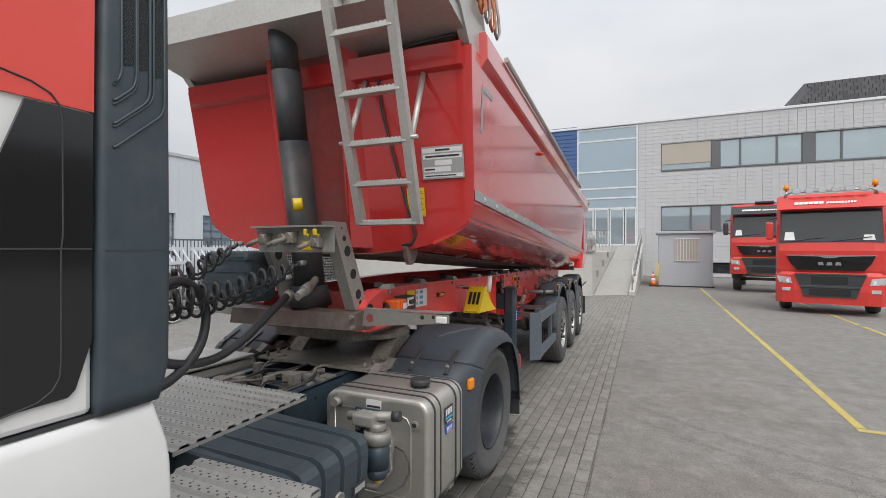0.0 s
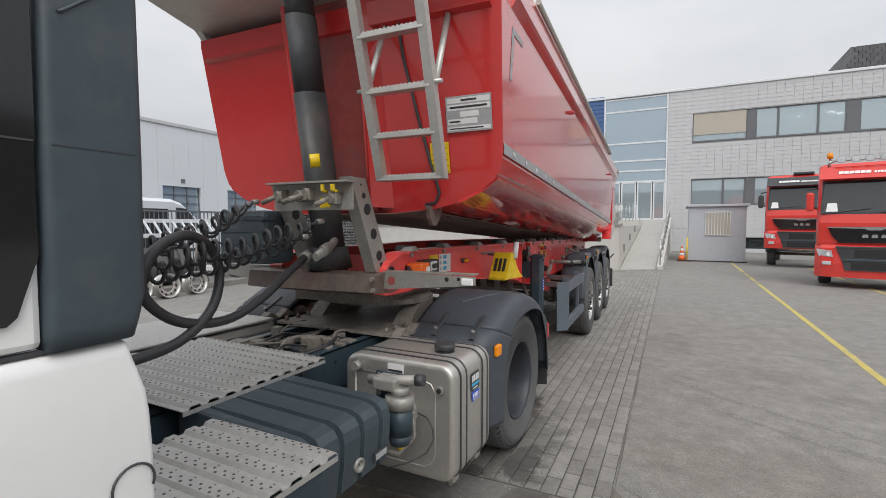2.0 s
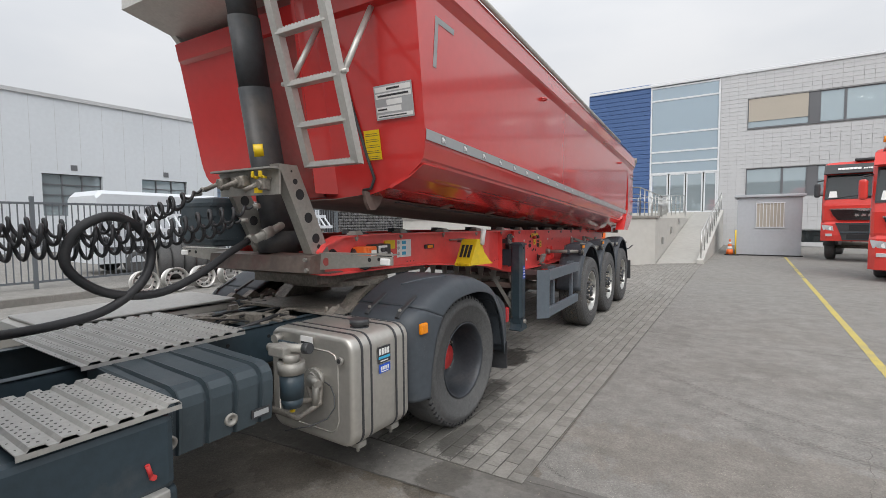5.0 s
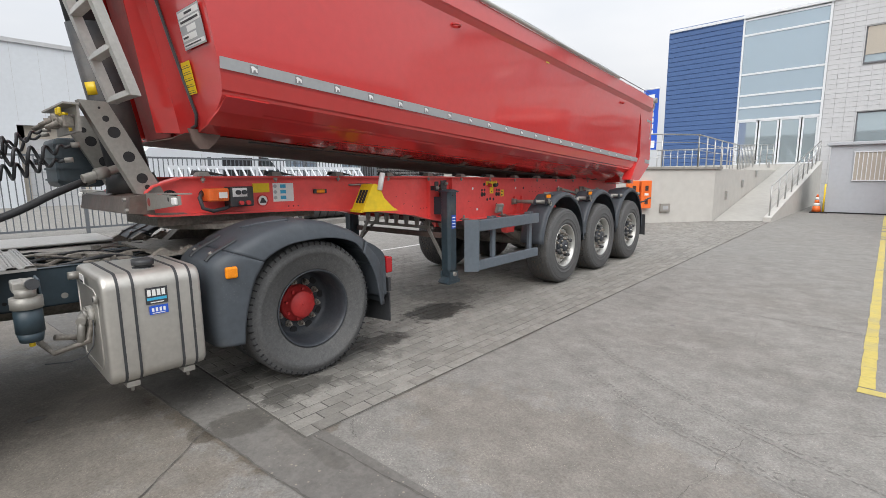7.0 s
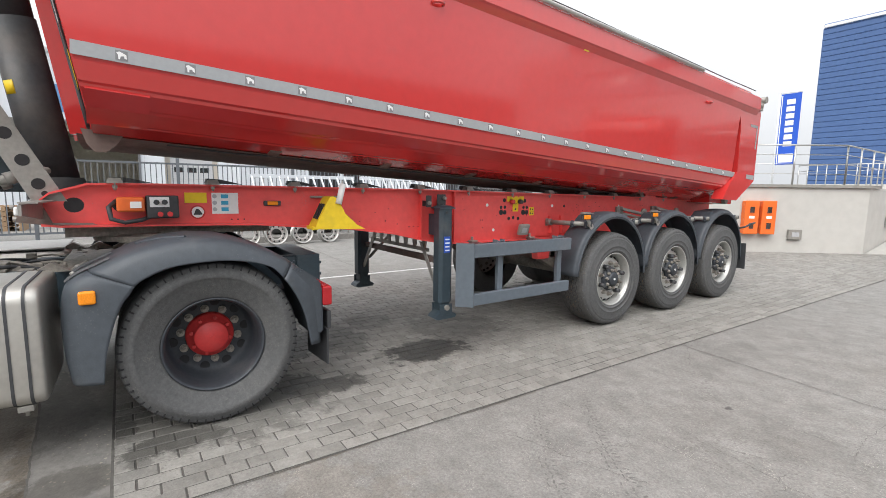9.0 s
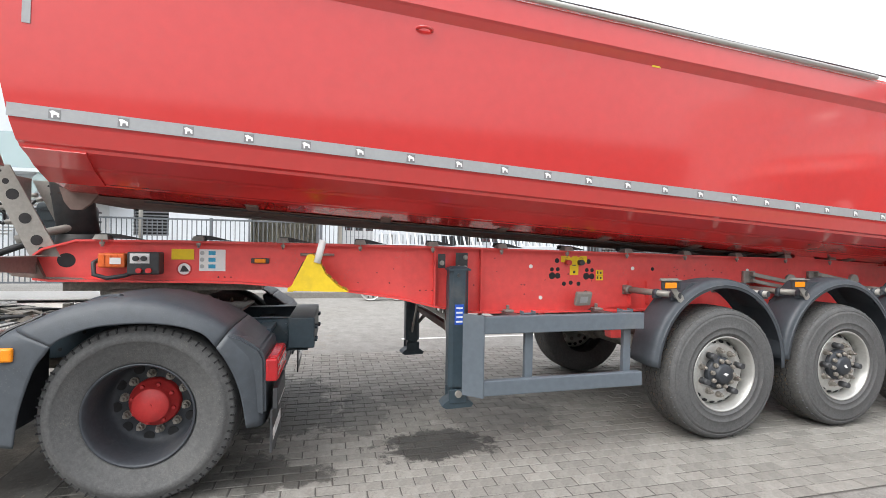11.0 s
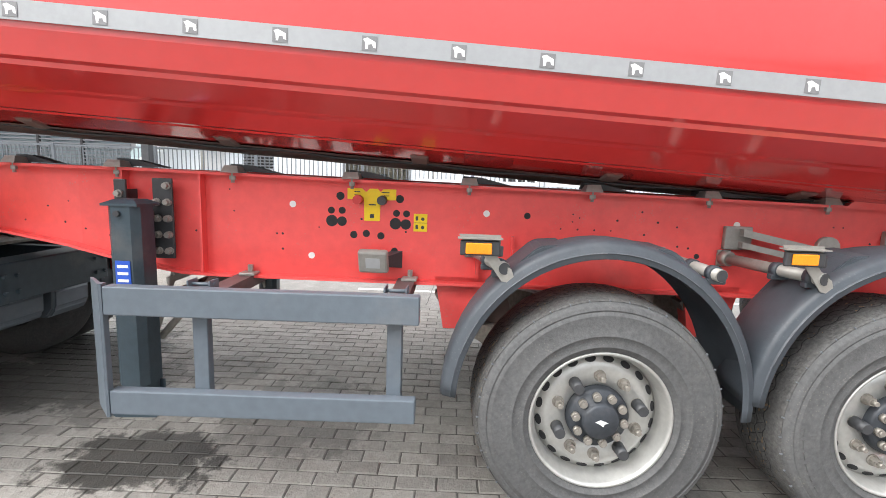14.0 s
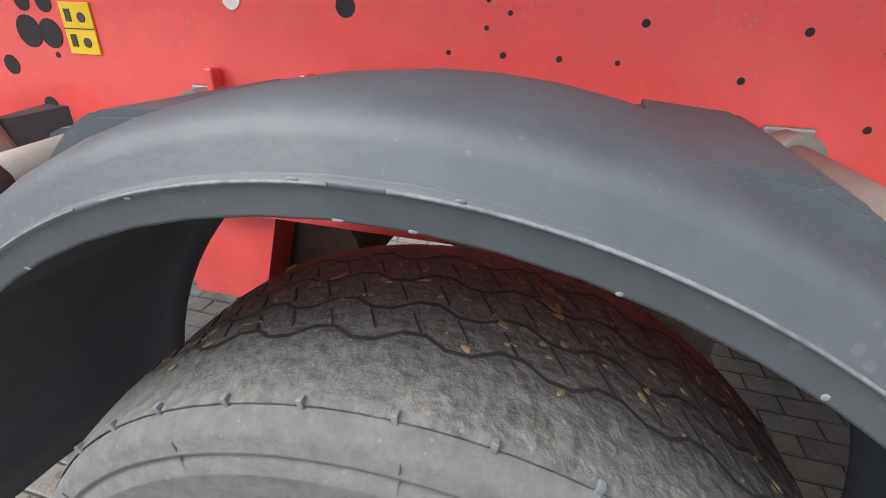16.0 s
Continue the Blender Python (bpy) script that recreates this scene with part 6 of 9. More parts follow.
    part("hub_emblem", bm, STICKER_W, hb)


w0 = trailer_wheel(8.0, 1)
wheel_parts(w0)
for y, side in ((9.31, 1), (10.62, 1), (8.0, -1), (9.31, -1), (10.62, -1)):
    c = copy_thing(w0, w0.matrix_basis)
    c.matrix_basis = pose(side * 1.037, y - 8.015, 0.508, 17 * y, 0, 0) if side > 0 else pose(-1.037, y - 8.015, 0.508, 0, 0, 180)
for y in (8.0, 9.31, 10.62):
    bm = bmesh.new()
    rod(bm, (-0.95, y, 0.535), (0.95, y, 0.535), 0.075, 14)
    for x in (-0.6, 0.6):
        prism_x(bm, [(y - 0.75, 0.90), (y - 0.62, 0.98), (y - 0.55, 0.75), (y + 0.1, 0.62), (y + 0.1, 0.45), (y - 0.1, 0.45), (y - 0.65, 0.72)], x - 0.05, x + 0.05)
        rod(bm, (x, y + 0.3, 0.68), (x, y + 0.3, 0.95), 0.13, 16)
    tp("axle", bm, GREASE, None, "dirty axle with trailing arms and air bags")
    for x in (0.66, -0.67):
        tp("hanger", B(prism_x, [(y - 0.75, 1.0), (y - 0.45, 1.0), (y - 0.52, 0.72), (y - 0.70, 0.72)], x - 0.08, x + 0.01), RED_FRAME)


def trailer_fender(yc):
    """A ribbed half-round plastic mudguard over a wheel."""
    secs = []
    R = 0.70
    for k in range(37):
        a = radians(3 + 180 * k / 36)
        cy, cz = math.cos(a), math.sin(a)
        rz = 0.735
        ry = 0.69
        prof = [(0.84, 0.880), (0.852, 0.912), (0.875, 0.940), (0.91, 0.962), (0.98, 0.980), (1.07, 0.989), (1.14, 0.988), (1.172, 0.984), (1.192, 0.977), (1.204, 0.966), (1.211, 0.951), (1.2165, 0.9245), (1.2175, 0.9225), (1.2225, 0.9215), (1.2235, 0.9175), (1.2215, 0.9145), (1.2195, 0.912), (1.222, 0.888), (1.220, 0.884), (1.214, 0.887),
                (1.208, 0.925), (1.198, 0.954), (1.182, 0.966), (1.14, 0.974), (1.07, 0.976), (0.98, 0.967), (0.92, 0.950), (0.885, 0.928), (0.865, 0.905), (0.85, 0.878)]
        secs.append([(x, yc - ry * q * cy, 0.56 + rz * q * cz) for x, q in prof])
    bm = bmesh.new()
    sweep(bm, secs, True)
    f = tp("mudguard", bm, FENDER, None, "dark grey plastic mudguard with scuffed lip")
    rnd = random.Random(int(yc * 10))
    # broken pale line on the bead: its highlight and scuffs, both in colour
    k0 = 20
    while k0 < 158:
        k1 = min(k0 + rnd.uniform(6, 34), 160)
        bm = bmesh.new()
        pipe(bm, [(1.2231, yc - 0.69 * 0.9180 * math.cos(radians(a)), 0.56 + 0.735 * 0.9180 * math.sin(radians(a))) for a in np.linspace(k0, k1, max(4, int(k1 - k0)))], rnd.uniform(0.0010, 0.0017), 6)
        tp("bead_highlight_scuff", bm, RUBBED_LIT, f)
        k0 = k1 + rnd.uniform(0.5, 4)
    bm = bmesh.new()
    for i in range(14):
        a, q = radians(rnd.uniform(60, 150)), rnd.choice((0.886, 0.889, 0.921, 0.914))
        bmesh.ops.create_icosphere(bm, subdivisions=1, radius=1, matrix=Matrix.Translation((1.2215 if q < 0.9 else 1.2232, yc - 0.69 * q * math.cos(a), 0.56 + 0.735 * q * math.sin(a))) @ Matrix.Diagonal((0.001, rnd.uniform(0.002, 0.006), rnd.uniform(0.0012, 0.003), 1)))
    tagged(tp("scuff", bm, RUBBED_LIT, f), kind="stuff")
    for d in (-1, 1):
        bm = bmesh.new()
        poly = [(0.17, 1.255), (0.27, 1.247), (0.30, 1.232), (0.44, 1.105), (0.50, 1.03), (0.485, 1.02), (0.43, 1.072), (0.30, 1.188), (0.17, 1.225)]
        prism_x(bm, [(yc + d * a, z) for a, z in poly], 0.90, 1.155)
        bmesh.ops.recalc_face_normals(bm, faces=bm.faces[:])
        bmesh.ops.bevel(bm, geom=bm.edges[:], offset=0.006, segments=2, affect="EDGES")
        tp("clamp_pad", bm, FENDER, f)


for y in (8.0, 9.31, 10.62):
    trailer_fender(y)
for yc, lamp in ((8.0, True), (9.31, True), (10.62, False)):
    for ya, yb, z0, z1 in ((yc - 0.57, yc - 0.43, 1.155, 1.155), (yc + 0.40, yc + 0.46, 1.16, 1.155)):
        bm = bmesh.new()
        rod(bm, (0.70, ya, z0), (1.21, yb, z1), 0.027, 14)
        arm = tp("mudguard_arm", bm, GALV, None, "grey clamped mudguard arm")
        bm = bmesh.new()
        box(bm, 0.672, 0.684, ya - 0.03, ya + 0.04, z0 - 0.045, z0 + 0.04, 0.004)
        rod(bm, (0.684, ya, z0), (0.73, ya + 0.012, z0), 0.038, 12)
        tp("arm_flange", bm, GALV, arm)
        for f in (0.55, 0.86):
            p, q = Vector((0.70, ya, z0)).lerp(Vector((1.21, yb, z1)), f), Vector((0.70, ya, z0)).lerp(Vector((1.21, yb, z1)), f + 0.07)
            bm = bmesh.new()
            rod(bm, p, q, 0.034, 14)
            box(bm, p.x, q.x, p.y - 0.03, p.y + 0.05, p.z - 0.045, p.z - 0.02, 0.006)
            tp("pipe_clamp", bm, FENDER, arm)
        tp("end_cap", B(rod, (1.21, yb, z1), (1.214, yb + 0.001, z1), 0.025, 14), CYL, arm)
    if lamp:
        y = yc - 0.575
        bm = bmesh.new()
        slab(bm, [(-0.045, 0.095), (0.125, 0.095), (0.125, 0.055), (0.105, 0.02), (0.135, -0.02), (0.175, -0.045), (0.185, -0.075), (0.165, -0.10), (0.135, -0.095), (0.05, 0.02), (-0.02, 0.05)], 0.006, Matrix.Translation((1.205, y, 1.197)) @ FACE_LEFT)
        box(bm, 1.20, 1.245, y - 0.05, y + 0.13, 1.276, 1.281)
        lb = tp("lamp_bracket", bm, GALV)
        bm = bmesh.new()
        box(bm, 1.212, 1.232, y - 0.04, y + 0.122, 1.208, 1.268, 0.006)
        ml = tp("marker_lamp", bm, BLACK, None, "amber side marker lamp in a black frame")
        bm = bmesh.new()
        box(bm, 1.232, 1.242, y - 0.018, y + 0.088, 1.215, 1.261, 0.005)
        tp("lens", bm, AMBER, ml)
        tp("cable_clip", B(box, 1.216, 1.225, y + 0.11, y + 0.135, 1.206, 1.25, 0.004), BLACK, ml)
for y in (8.80, 9.62):
    bm = bmesh.new()
    box(bm, 0.67, 0.70, y - 0.07, y + 0.07, 1.20, 1.32, 0.006)
    sweep(bm, [[(0.70, y, 1.275), (0.74, y, 1.275), (0.74, y, 1.31), (0.70, y, 1.31)], [(0.80, y + 0.36, 1.20), (0.84, y + 0.36, 1.20), (0.84, y + 0.36, 1.235), (0.80, y + 0.36, 1.235)]])
    sweep(bm, [[(0.70, y, 1.215), (0.74, y, 1.215), (0.74, y, 1.245), (0.70, y, 1.245)], [(0.80, y + 0.33, 1.15), (0.84, y + 0.33, 1.15), (0.84, y + 0.33, 1.18), (0.80, y + 0.33, 1.18)]])
    rod(bm, (0.80, y + 0.37, 1.24), (0.83, y + 0.37, 1.24), 0.055, 14)
    tp("tie_down_arm", bm, GALV, None, "dusty folding steel arm on the frame")
for y in (7.455, 7.645):
    tp("frame_tab", B(box, 0.672, 0.700, y - 0.008, y + 0.008, 1.10, 1.228, 0.003), RED_FRAME)
# side guard frame
g = tp("side_guard", B(box, 1.175, 1.232, 5.926, 7.228, 0.905, 1.028, 0.006), GUARD, None, "slate grey open side guard frame")
tp("guard_rail", B(box, 1.175, 1.23, 5.926, 7.22, 0.468, 0.575, 0.006), GUARD, g)
for y in (6.29, 7.12):
    tp("guard_post", B(box, 1.13, 1.172, y - 0.032, y + 0.032, 0.49, 1.02, 0.004), GUARD, g)
bm = bmesh.new()
sweep(bm, [[(1.232, 5.925, z), (1.236, 5.915, z), (1.12, 5.795, z), (1.112, 5.803, z), (1.20, 5.90, z), (1.20, 5.925, z)] for z in (0.458, 1.038)])
tp("guard_end", bm, GUARD, g)
for y in (6.29, 7.12):
    tp("guard_bearer", B(box, -0.6, 1.128, y - 0.045, y + 0.045, 0.925, 0.985), BEARER, g)
    bm = bmesh.new()
    for q in (-0.05, 0.042):
        box(bm, 1.10, 1.17, y + q, y + q + 0.008, 0.99, 1.05, 0.002)
    rod(bm, (1.14, y - 0.055, 1.03), (1.14, y + 0.055, 1.03), 0.008, 8)
    tp("guard_clip", bm, GUARD, g)
    bm = bmesh.new()
    rod(bm, (0.70, y, 0.985), (0.70, y, 1.035), 0.014, 6)
    box(bm, 0.68, 0.75, y - 0.04, y + 0.04, 0.985, 1.0, 0.004)
    tp("bearer_bolt", bm, GALV, g)


# landing legs
def landing_leg(side):
    bm = bmesh.new()
    cx = side * 0.87
    sec = [[(cx + a * 0.075, 5.81 + b * 0.075, z) for a, b in ((-1, -0.6), (-0.6, -1), (0.6, -1), (1, -0.6), (1, 0.6), (0.6, 1), (-0.6, 1), (-1, 0.6))] for z in (0.46, 1.34)]
    sweep(bm, sec)
    sweep(bm, [[(cx - 0.082, 5.725, 1.335), (cx + 0.082, 5.725, 1.335), (cx + 0.082, 5.895, 1.335), (cx - 0.082, 5.895, 1.335)], [(cx - 0.082, 5.725, 1.345), (cx + 0.082, 5.725, 1.345), (cx + 0.082, 5.895, 1.345), (cx - 0.082, 5.895, 1.345)], [(cx - 0.045, 5.765, 1.365), (cx + 0.045, 5.765, 1.365), (cx + 0.045, 5.855, 1.365), (cx - 0.045, 5.855, 1.365)]])
    leg = tp("landing_leg", bm, STEEL_BLUE, None, "dark blue-grey landing leg")
    bm = bmesh.new()
    box(bm, cx - 0.055, cx + 0.055, 5.755, 5.865, 0.38, 0.47, 0.006)
    tp("inner_leg", bm, STEEL_BLUE, leg)
    bm = bmesh.new()
    prism_x(bm, [(5.69, 0.315), (5.71, 0.34), (5.765, 0.375), (5.78, 0.43), (5.84, 0.43), (5.855, 0.375), (5.91, 0.345), (5.935, 0.325), (5.92, 0.30), (5.72, 0.295)], cx - 0.07, cx + 0.07)
    for q in (-0.078, 0.062):
        box(bm, cx + q, cx + q + 0.016, 5.74, 5.88, 0.335, 0.44, 0.006)
    tp("foot", bm, STEEL_BLUE, leg, "rocking steel foot")
    bm = bmesh.new()
    rod(bm, (cx + side * 0.055, 5.81, 0.41), (cx + side * 0.10, 5.81, 0.41), 0.026, 12)
    tp("pivot", bm, GALV, leg)
    if side > 0:
        bm = bmesh.new()
        box(bm, cx + 0.076, cx + 0.079, 5.775, 5.845, 0.93, 1.08)
        st = tp("maker_sticker", bm, PRINT_BLUE, leg, "blue maker's sticker")
        bm = bmesh.new()
        for k in range(4):
            box(bm, cx + 0.079, cx + 0.0805, 5.785, 5.835, 0.945 + 0.034 * k, 0.958 + 0.034 * k)
        tp("sticker_print", bm, STICKER_W, st)
    tp("mount_block", B(box, min(side * 0.675, side * 0.80), max(side * 0.675, side * 0.80), 5.765, 5.80, 1.08, 1.28, 0.006), STEEL_BLUE, leg)
    for y, hw, z0, z1, cols, xp in ((5.875, 0.050, 1.06, 1.465, (-0.026, 0.028), 0.74), (5.70, 0.030, 1.345, 1.455, (0.0,), 0.79)):
        bm = bmesh.new()
        box(bm, min(side * (xp - 0.014), side * xp), max(side * (xp - 0.014), side * xp), y - hw, y + hw, z0, z1, 0.005)
        box(bm, min(side * 0.672, side * (xp - 0.014)), max(side * 0.672, side * (xp - 0.014)), y - 0.008, y + 0.006, z0 + 0.01, z1 - 0.05)
        pl = tp("mounting_plate", bm, BLACK, leg)
        for c in cols:
            n = 5 if len(cols) > 1 else 1
            for k in range(n):
                if c < 0 and k > 3:
                    continue
                bm = bmesh.new()
                zz = z0 + 0.04 + 0.082 * k
                rod(bm, (side * xp, y + c, zz), (side * (xp + 0.012), y + c, zz), 0.019, 12)
                rod(bm, (side * (xp + 0.012), y + c, zz), (side * (xp + 0.028), y + c, zz), 0.015, 6)
                tp("bolt", bm, GALV, pl)
    bm = bmesh.new()
    rod(bm, (cx + side * 0.075, 5.80, 1.30), (cx + side * 0.088, 5.80, 1.30), 0.014, 8)
    tp("bolt", bm, BLACK, leg)


landing_leg(1)
landing_leg(-1)
# pierced gusset across the frame, braces down to the legs
bm = bmesh.new()
box(bm, -0.56, 0.56, 5.80, 5.815, 1.05, 1.10)
box(bm, -0.62, 0.62, 5.80, 5.815, 0.90, 0.935)
for k in range(7):
    x = -0.54 + 0.18 * k
    sweep(bm, [[(x - 0.025, y, 0.93), (x + 0.025, y, 0.93), (x + 0.045, y, 1.055), (x - 0.045, y, 1.055)] for y in (5.80, 5.815)])
gusset = tp("leg_gusset", bm, GALV, None, "pierced grey steel gusset between the landing legs")
for side in (1, -1):
    bm = bmesh.new()
    sweep(bm, [[(side * x, y, z) for x, y in ((u - 0.028, 5.79), (u + 0.028, 5.79), (u + 0.028, 5.80), (u - 0.028, 5.80))] for u, z in ((0.50, 0.99), (0.80, 0.55))])
    tp("brace", bm, GALV, gusset)
    bm = bmesh.new()
    rod(bm, (side * 0.80, 5.87, 0.66), (side * 0.58, 6.14, 1.06), 0.018, 10)
    tp("stay", bm, GALV, gusset)
tp("cross_tube", B(box, -0.80, 0.80, 5.82, 5.87, 0.80, 0.86, 0.004), UNDER, gusset)
# wheel chock in its holder
bm = bmesh.new()
cz = 1.185
prism_x(bm, [(4.540, cz), (4.970, cz - 0.005), (4.900, cz + 0.03), (4.800, cz + 0.12), (4.740, cz + 0.24), (4.700, cz + 0.26), (4.670, cz + 0.255)], 0.80, 0.98)
ck = tp("wheel_chock", bm, YELLOW, None, "yellow plastic wheel chock in its holder")
for x in (0.83, 0.875, 0.92):
    # slots are not cut; black bars paint their shade
    bm = bmesh.new()
    sweep(bm, [[(u, 4.5765 - d, cz + 0.08 + 0.5 * d), (u + 0.026, 4.5765 - d, cz + 0.08 + 0.5 * d), (u + 0.026, 4.636 - d, cz + 0.20 + 0.5 * d), (u, 4.636 - d, cz + 0.20 + 0.5 * d)] for u, d in ((x, -0.012), (x, 0.0035))])
    tp("slot", bm, DARK, ck)
face = [(4.975, cz - 0.004), (4.905, cz + 0.033), (4.803, cz + 0.124), (4.745, cz + 0.236)]
for (ya, za), (yb, zb) in zip(face, face[1:]):
    for f in ((0.3, 0.75) if yb < 4.9 else (0.5,)):
        for x in (0.835, 0.87, 0.91, 0.945):
            y, z = ya + (yb - ya) * f, za + (zb - za) * f
            # raised tab in the shade yellow stands for a sunken slot
            bm = bmesh.new()
            box(bm, -0.009, 0.009, -0.017, 0.017, -0.004, 0.0025, 0, Matrix.Translation((x, y, z)) @ Matrix.Rotation(math.atan2(zb - za, yb - ya) + math.pi, 4, "X"))
            tp("tread_slot", bm, CHOCK_SHADE, ck)
bm = bmesh.new()
for k in range(10):
    box(bm, 0.805 + 0.0175 * k, 0.813 + 0.0175 * k, 4.530, 4.570, cz - 0.006, cz + 0.02)
tp("tooth", bm, YELLOW, ck)
bm = bmesh.new()
rod(bm, (0.70, 4.740, cz + 0.23), (1.0, 4.740, cz + 0.23), 0.012, 8)
rod(bm, (0.70, 4.600, cz + 0.25), (0.70, 4.860, cz + 0.25), 0.010, 8)
tp("chock_holder", bm, GALV)
bm = bmesh.new()
rod(bm, (0.985, 4.740, cz + 0.2), (0.985, 4.780, cz + 0.36), 0.026, 12)
tp("paper_roll", bm, STICKER_W, None, "rolled white paper tucked by the chock")
# controls, stickers and lamp on the gooseneck
bm = bmesh.new()
box(bm, 0.67, 0.80, 3.27, 3.42, 1.33, 1.43, 0.012)
for k in range(3):
    box(bm, 0.80, 0.806, 3.30 + 0.035 * k, 3.31 + 0.035 * k, 1.34, 1.42)
ctl = tp("socket_box", bm, ORANGE, None, "orange socket box")
tp("socket_label", B(box, 0.806, 0.808, 3.34, 3.40, 1.355, 1.40), STICKER_W, ctl)
bm = bmesh.new()
box(bm, 0.67, 0.79, 3.43, 3.63, 1.28, 1.44, 0.01)
pan = tp("control_box", bm, BLACK, None, "black control box with pale knob panel")
tp("knob_panel", B(box, 0.79, 0.794, 3.45, 3.57, 1.36, 1.43), STICKER_W, pan)
for y, z, m in ((3.49, 1.395, BLACK), (3.54, 1.395, BLACK), (3.57, 1.31, HUB_RED), (3.51, 1.31, HUB_RED)):
    bm = bmesh.new()
    rod(bm, (0.79, y, z), (0.82, y, z), 0.018, 12)
    tp("knob", bm, m, pan)
bm = bmesh.new()
pipe(bm, [(0.69, 3.27, 1.40), (0.74, 3.23, 1.36), (0.76, 3.24, 1.28), (0.76, 3.31, 1.255), (0.75, 3.40, 1.27), (0.74, 3.45, 1.29)], 0.015, 8)
tp("hose_loop", bm, BLACK)
tp("sticker", B(box, 0.672, 0.684, 3.68, 3.83, 1.385, 1.462), STICKER_Y, None, "yellow instruction sticker")
bm = bmesh.new()
box(bm, 0.671, 0.674, 3.85, 4.05, 1.30, 1.462)
sw = tp("sticker", bm, STICKER_W, None, "white safety sticker with small pictograms")
bm = bmesh.new()
for r in range(3):
    rod(bm, (0.674, 3.885, 1.435 - 0.05 * r), (0.6755, 3.885, 1.435 - 0.05 * r), 0.016, 12)
tp("pictogram", bm, STICKER_G, sw)
bm = bmesh.new()
for r in range(3):
    box(bm, 0.674, 0.6755, 3.93, 3.98, 1.42 - 0.05 * r, 1.45 - 0.05 * r)
tp("pictogram", bm, PRINT_CYAN, sw)
bm = bmesh.new()
rod(bm, (0.670, 3.765, 1.315), (0.684, 3.765, 1.315), 0.052, 24)
rs = tp("round_sticker", bm, PRINT_RED, None, "round red and white prohibition sticker")
tp("sticker_face", B(rod, (0.684, 3.765, 1.315), (0.6855, 3.765, 1.315), 0.042, 24), STICKER_W, rs)
bm = bmesh.new()
prism_x(bm, [(3.735, 1.295), (3.795, 1.295), (3.795, 1.305), (3.77, 1.34), (3.755, 1.34)], 0.6855, 0.6865)
tp("sticker_print", bm, PRINT, rs)
for y in (4.30,):
    bm = bmesh.new()
    box(bm, 0.67, 0.69, y - 0.065, y + 0.065, 1.362, 1.402, 0.005)
    l = tp("marker_lamp", bm, BLACK, None, "flat amber side marker lamp")
    tp("lens", B(box, 0.69, 0.697, y - 0.04, y + 0.04, 1.367, 1.397, 0.003), AMBER, l)
# tipping valve plate: yellow T and its neighbours
bm = bmesh.new()
slab(bm, [(-0.125, 0.0), (-0.05, 0.0), (-0.03, -0.018), (-0.01, 0.0), (0.03, 0.0), (0.045, -0.015), (0.06, 0.0), (0.125, 0.0), (0.125, -0.055), (0.045, -0.058), (0.042, -0.165), (-0.038, -0.165), (-0.04, -0.058), (-0.125, -0.055)], 0.003, Matrix.Translation((0.671, 6.912, 1.447)) @ FACE_LEFT)
tt = tp("valve_plate", bm, STICKER_Y, None, "yellow T-shaped valve instruction plate")
for row in [(-0.09, -0.06, -0.02, -0.015), (0.05, 0.09, -0.02, -0.015), (-0.09, -0.065, -0.036, -0.032), (0.06, 0.09, -0.036, -0.032), (-0.015, 0.02, -0.085, -0.078), (-0.008, 0.012, -0.15, -0.13)]:
    bm = bmesh.new()
    bars(bm, Matrix.Translation((0.674, 6.912, 1.447)) @ FACE_LEFT, [row])
    tp("plate_print", bm, PRINT, tt)
for y, m in ((6.845, HUB_RED), (6.968, BLACK)):
    bm = bmesh.new()
    rod(bm, (0.674, y, 1.390), (0.72, y, 1.390), 0.025, 16, 0.023)
    rod(bm, (0.72, y, 1.390), (0.722, y, 1.390), 0.007, 8)
    tp("valve_knob", bm, m, None, "push-pull valve knob")
bm = bmesh.new()
box(bm, 0.671, 0.674, 7.130, 7.200, 1.235, 1.326)
s = tp("sticker", bm, STICKER_Y, None, "small yellow valve sticker")
bm = bmesh.new()
for z in (1.248, 1.292):
    box(bm, 0.674, 0.6755, 7.140, 7.153, z, z + 0.022)
    rod(bm, (0.674, 7.177, z + 0.008), (0.6755, 7.177, z + 0.008), 0.009, 12)
box(bm, 0.674, 0.6755, 7.130, 7.200, 1.279, 1.281)
tp("sticker_print", bm, PRINT, s)
bm = bmesh.new()
vs_ = box(bm, -0.075, 0.075, -0.062, 0.062, -0.02, 0.02, 0.014)
bmesh.ops.transform(bm, matrix=Matrix.Translation((0.78, 6.945, 1.09)) @ Matrix.Rotation(radians(18), 4, "Y") @ FACE_LEFT, verts=vs_)
ms = tp("display_unit", bm, GALV, None, "grey axle load display on a bracket")
bm = bmesh.new()
bmesh.ops.transform(bm, matrix=Matrix.Translation((0.78, 6.945, 1.09)) @ Matrix.Rotation(radians(18), 4, "Y") @ FACE_LEFT, verts=box(bm, -0.035, 0.035, -0.03, 0.025, 0.02, 0.0215))
tp("display", bm, STICKER_G, ms)
bm = bmesh.new()
sweep(bm, [[(0.67, 7.015, 1.04), (0.67, 7.075, 1.04), (0.67, 7.075, 1.13), (0.67, 7.015, 1.13)], [(0.77, 6.985, 1.06), (0.77, 7.005, 1.06), (0.77, 7.005, 1.11), (0.77, 6.985, 1.11)]])
tp("display_arm", bm, BLACK, ms)
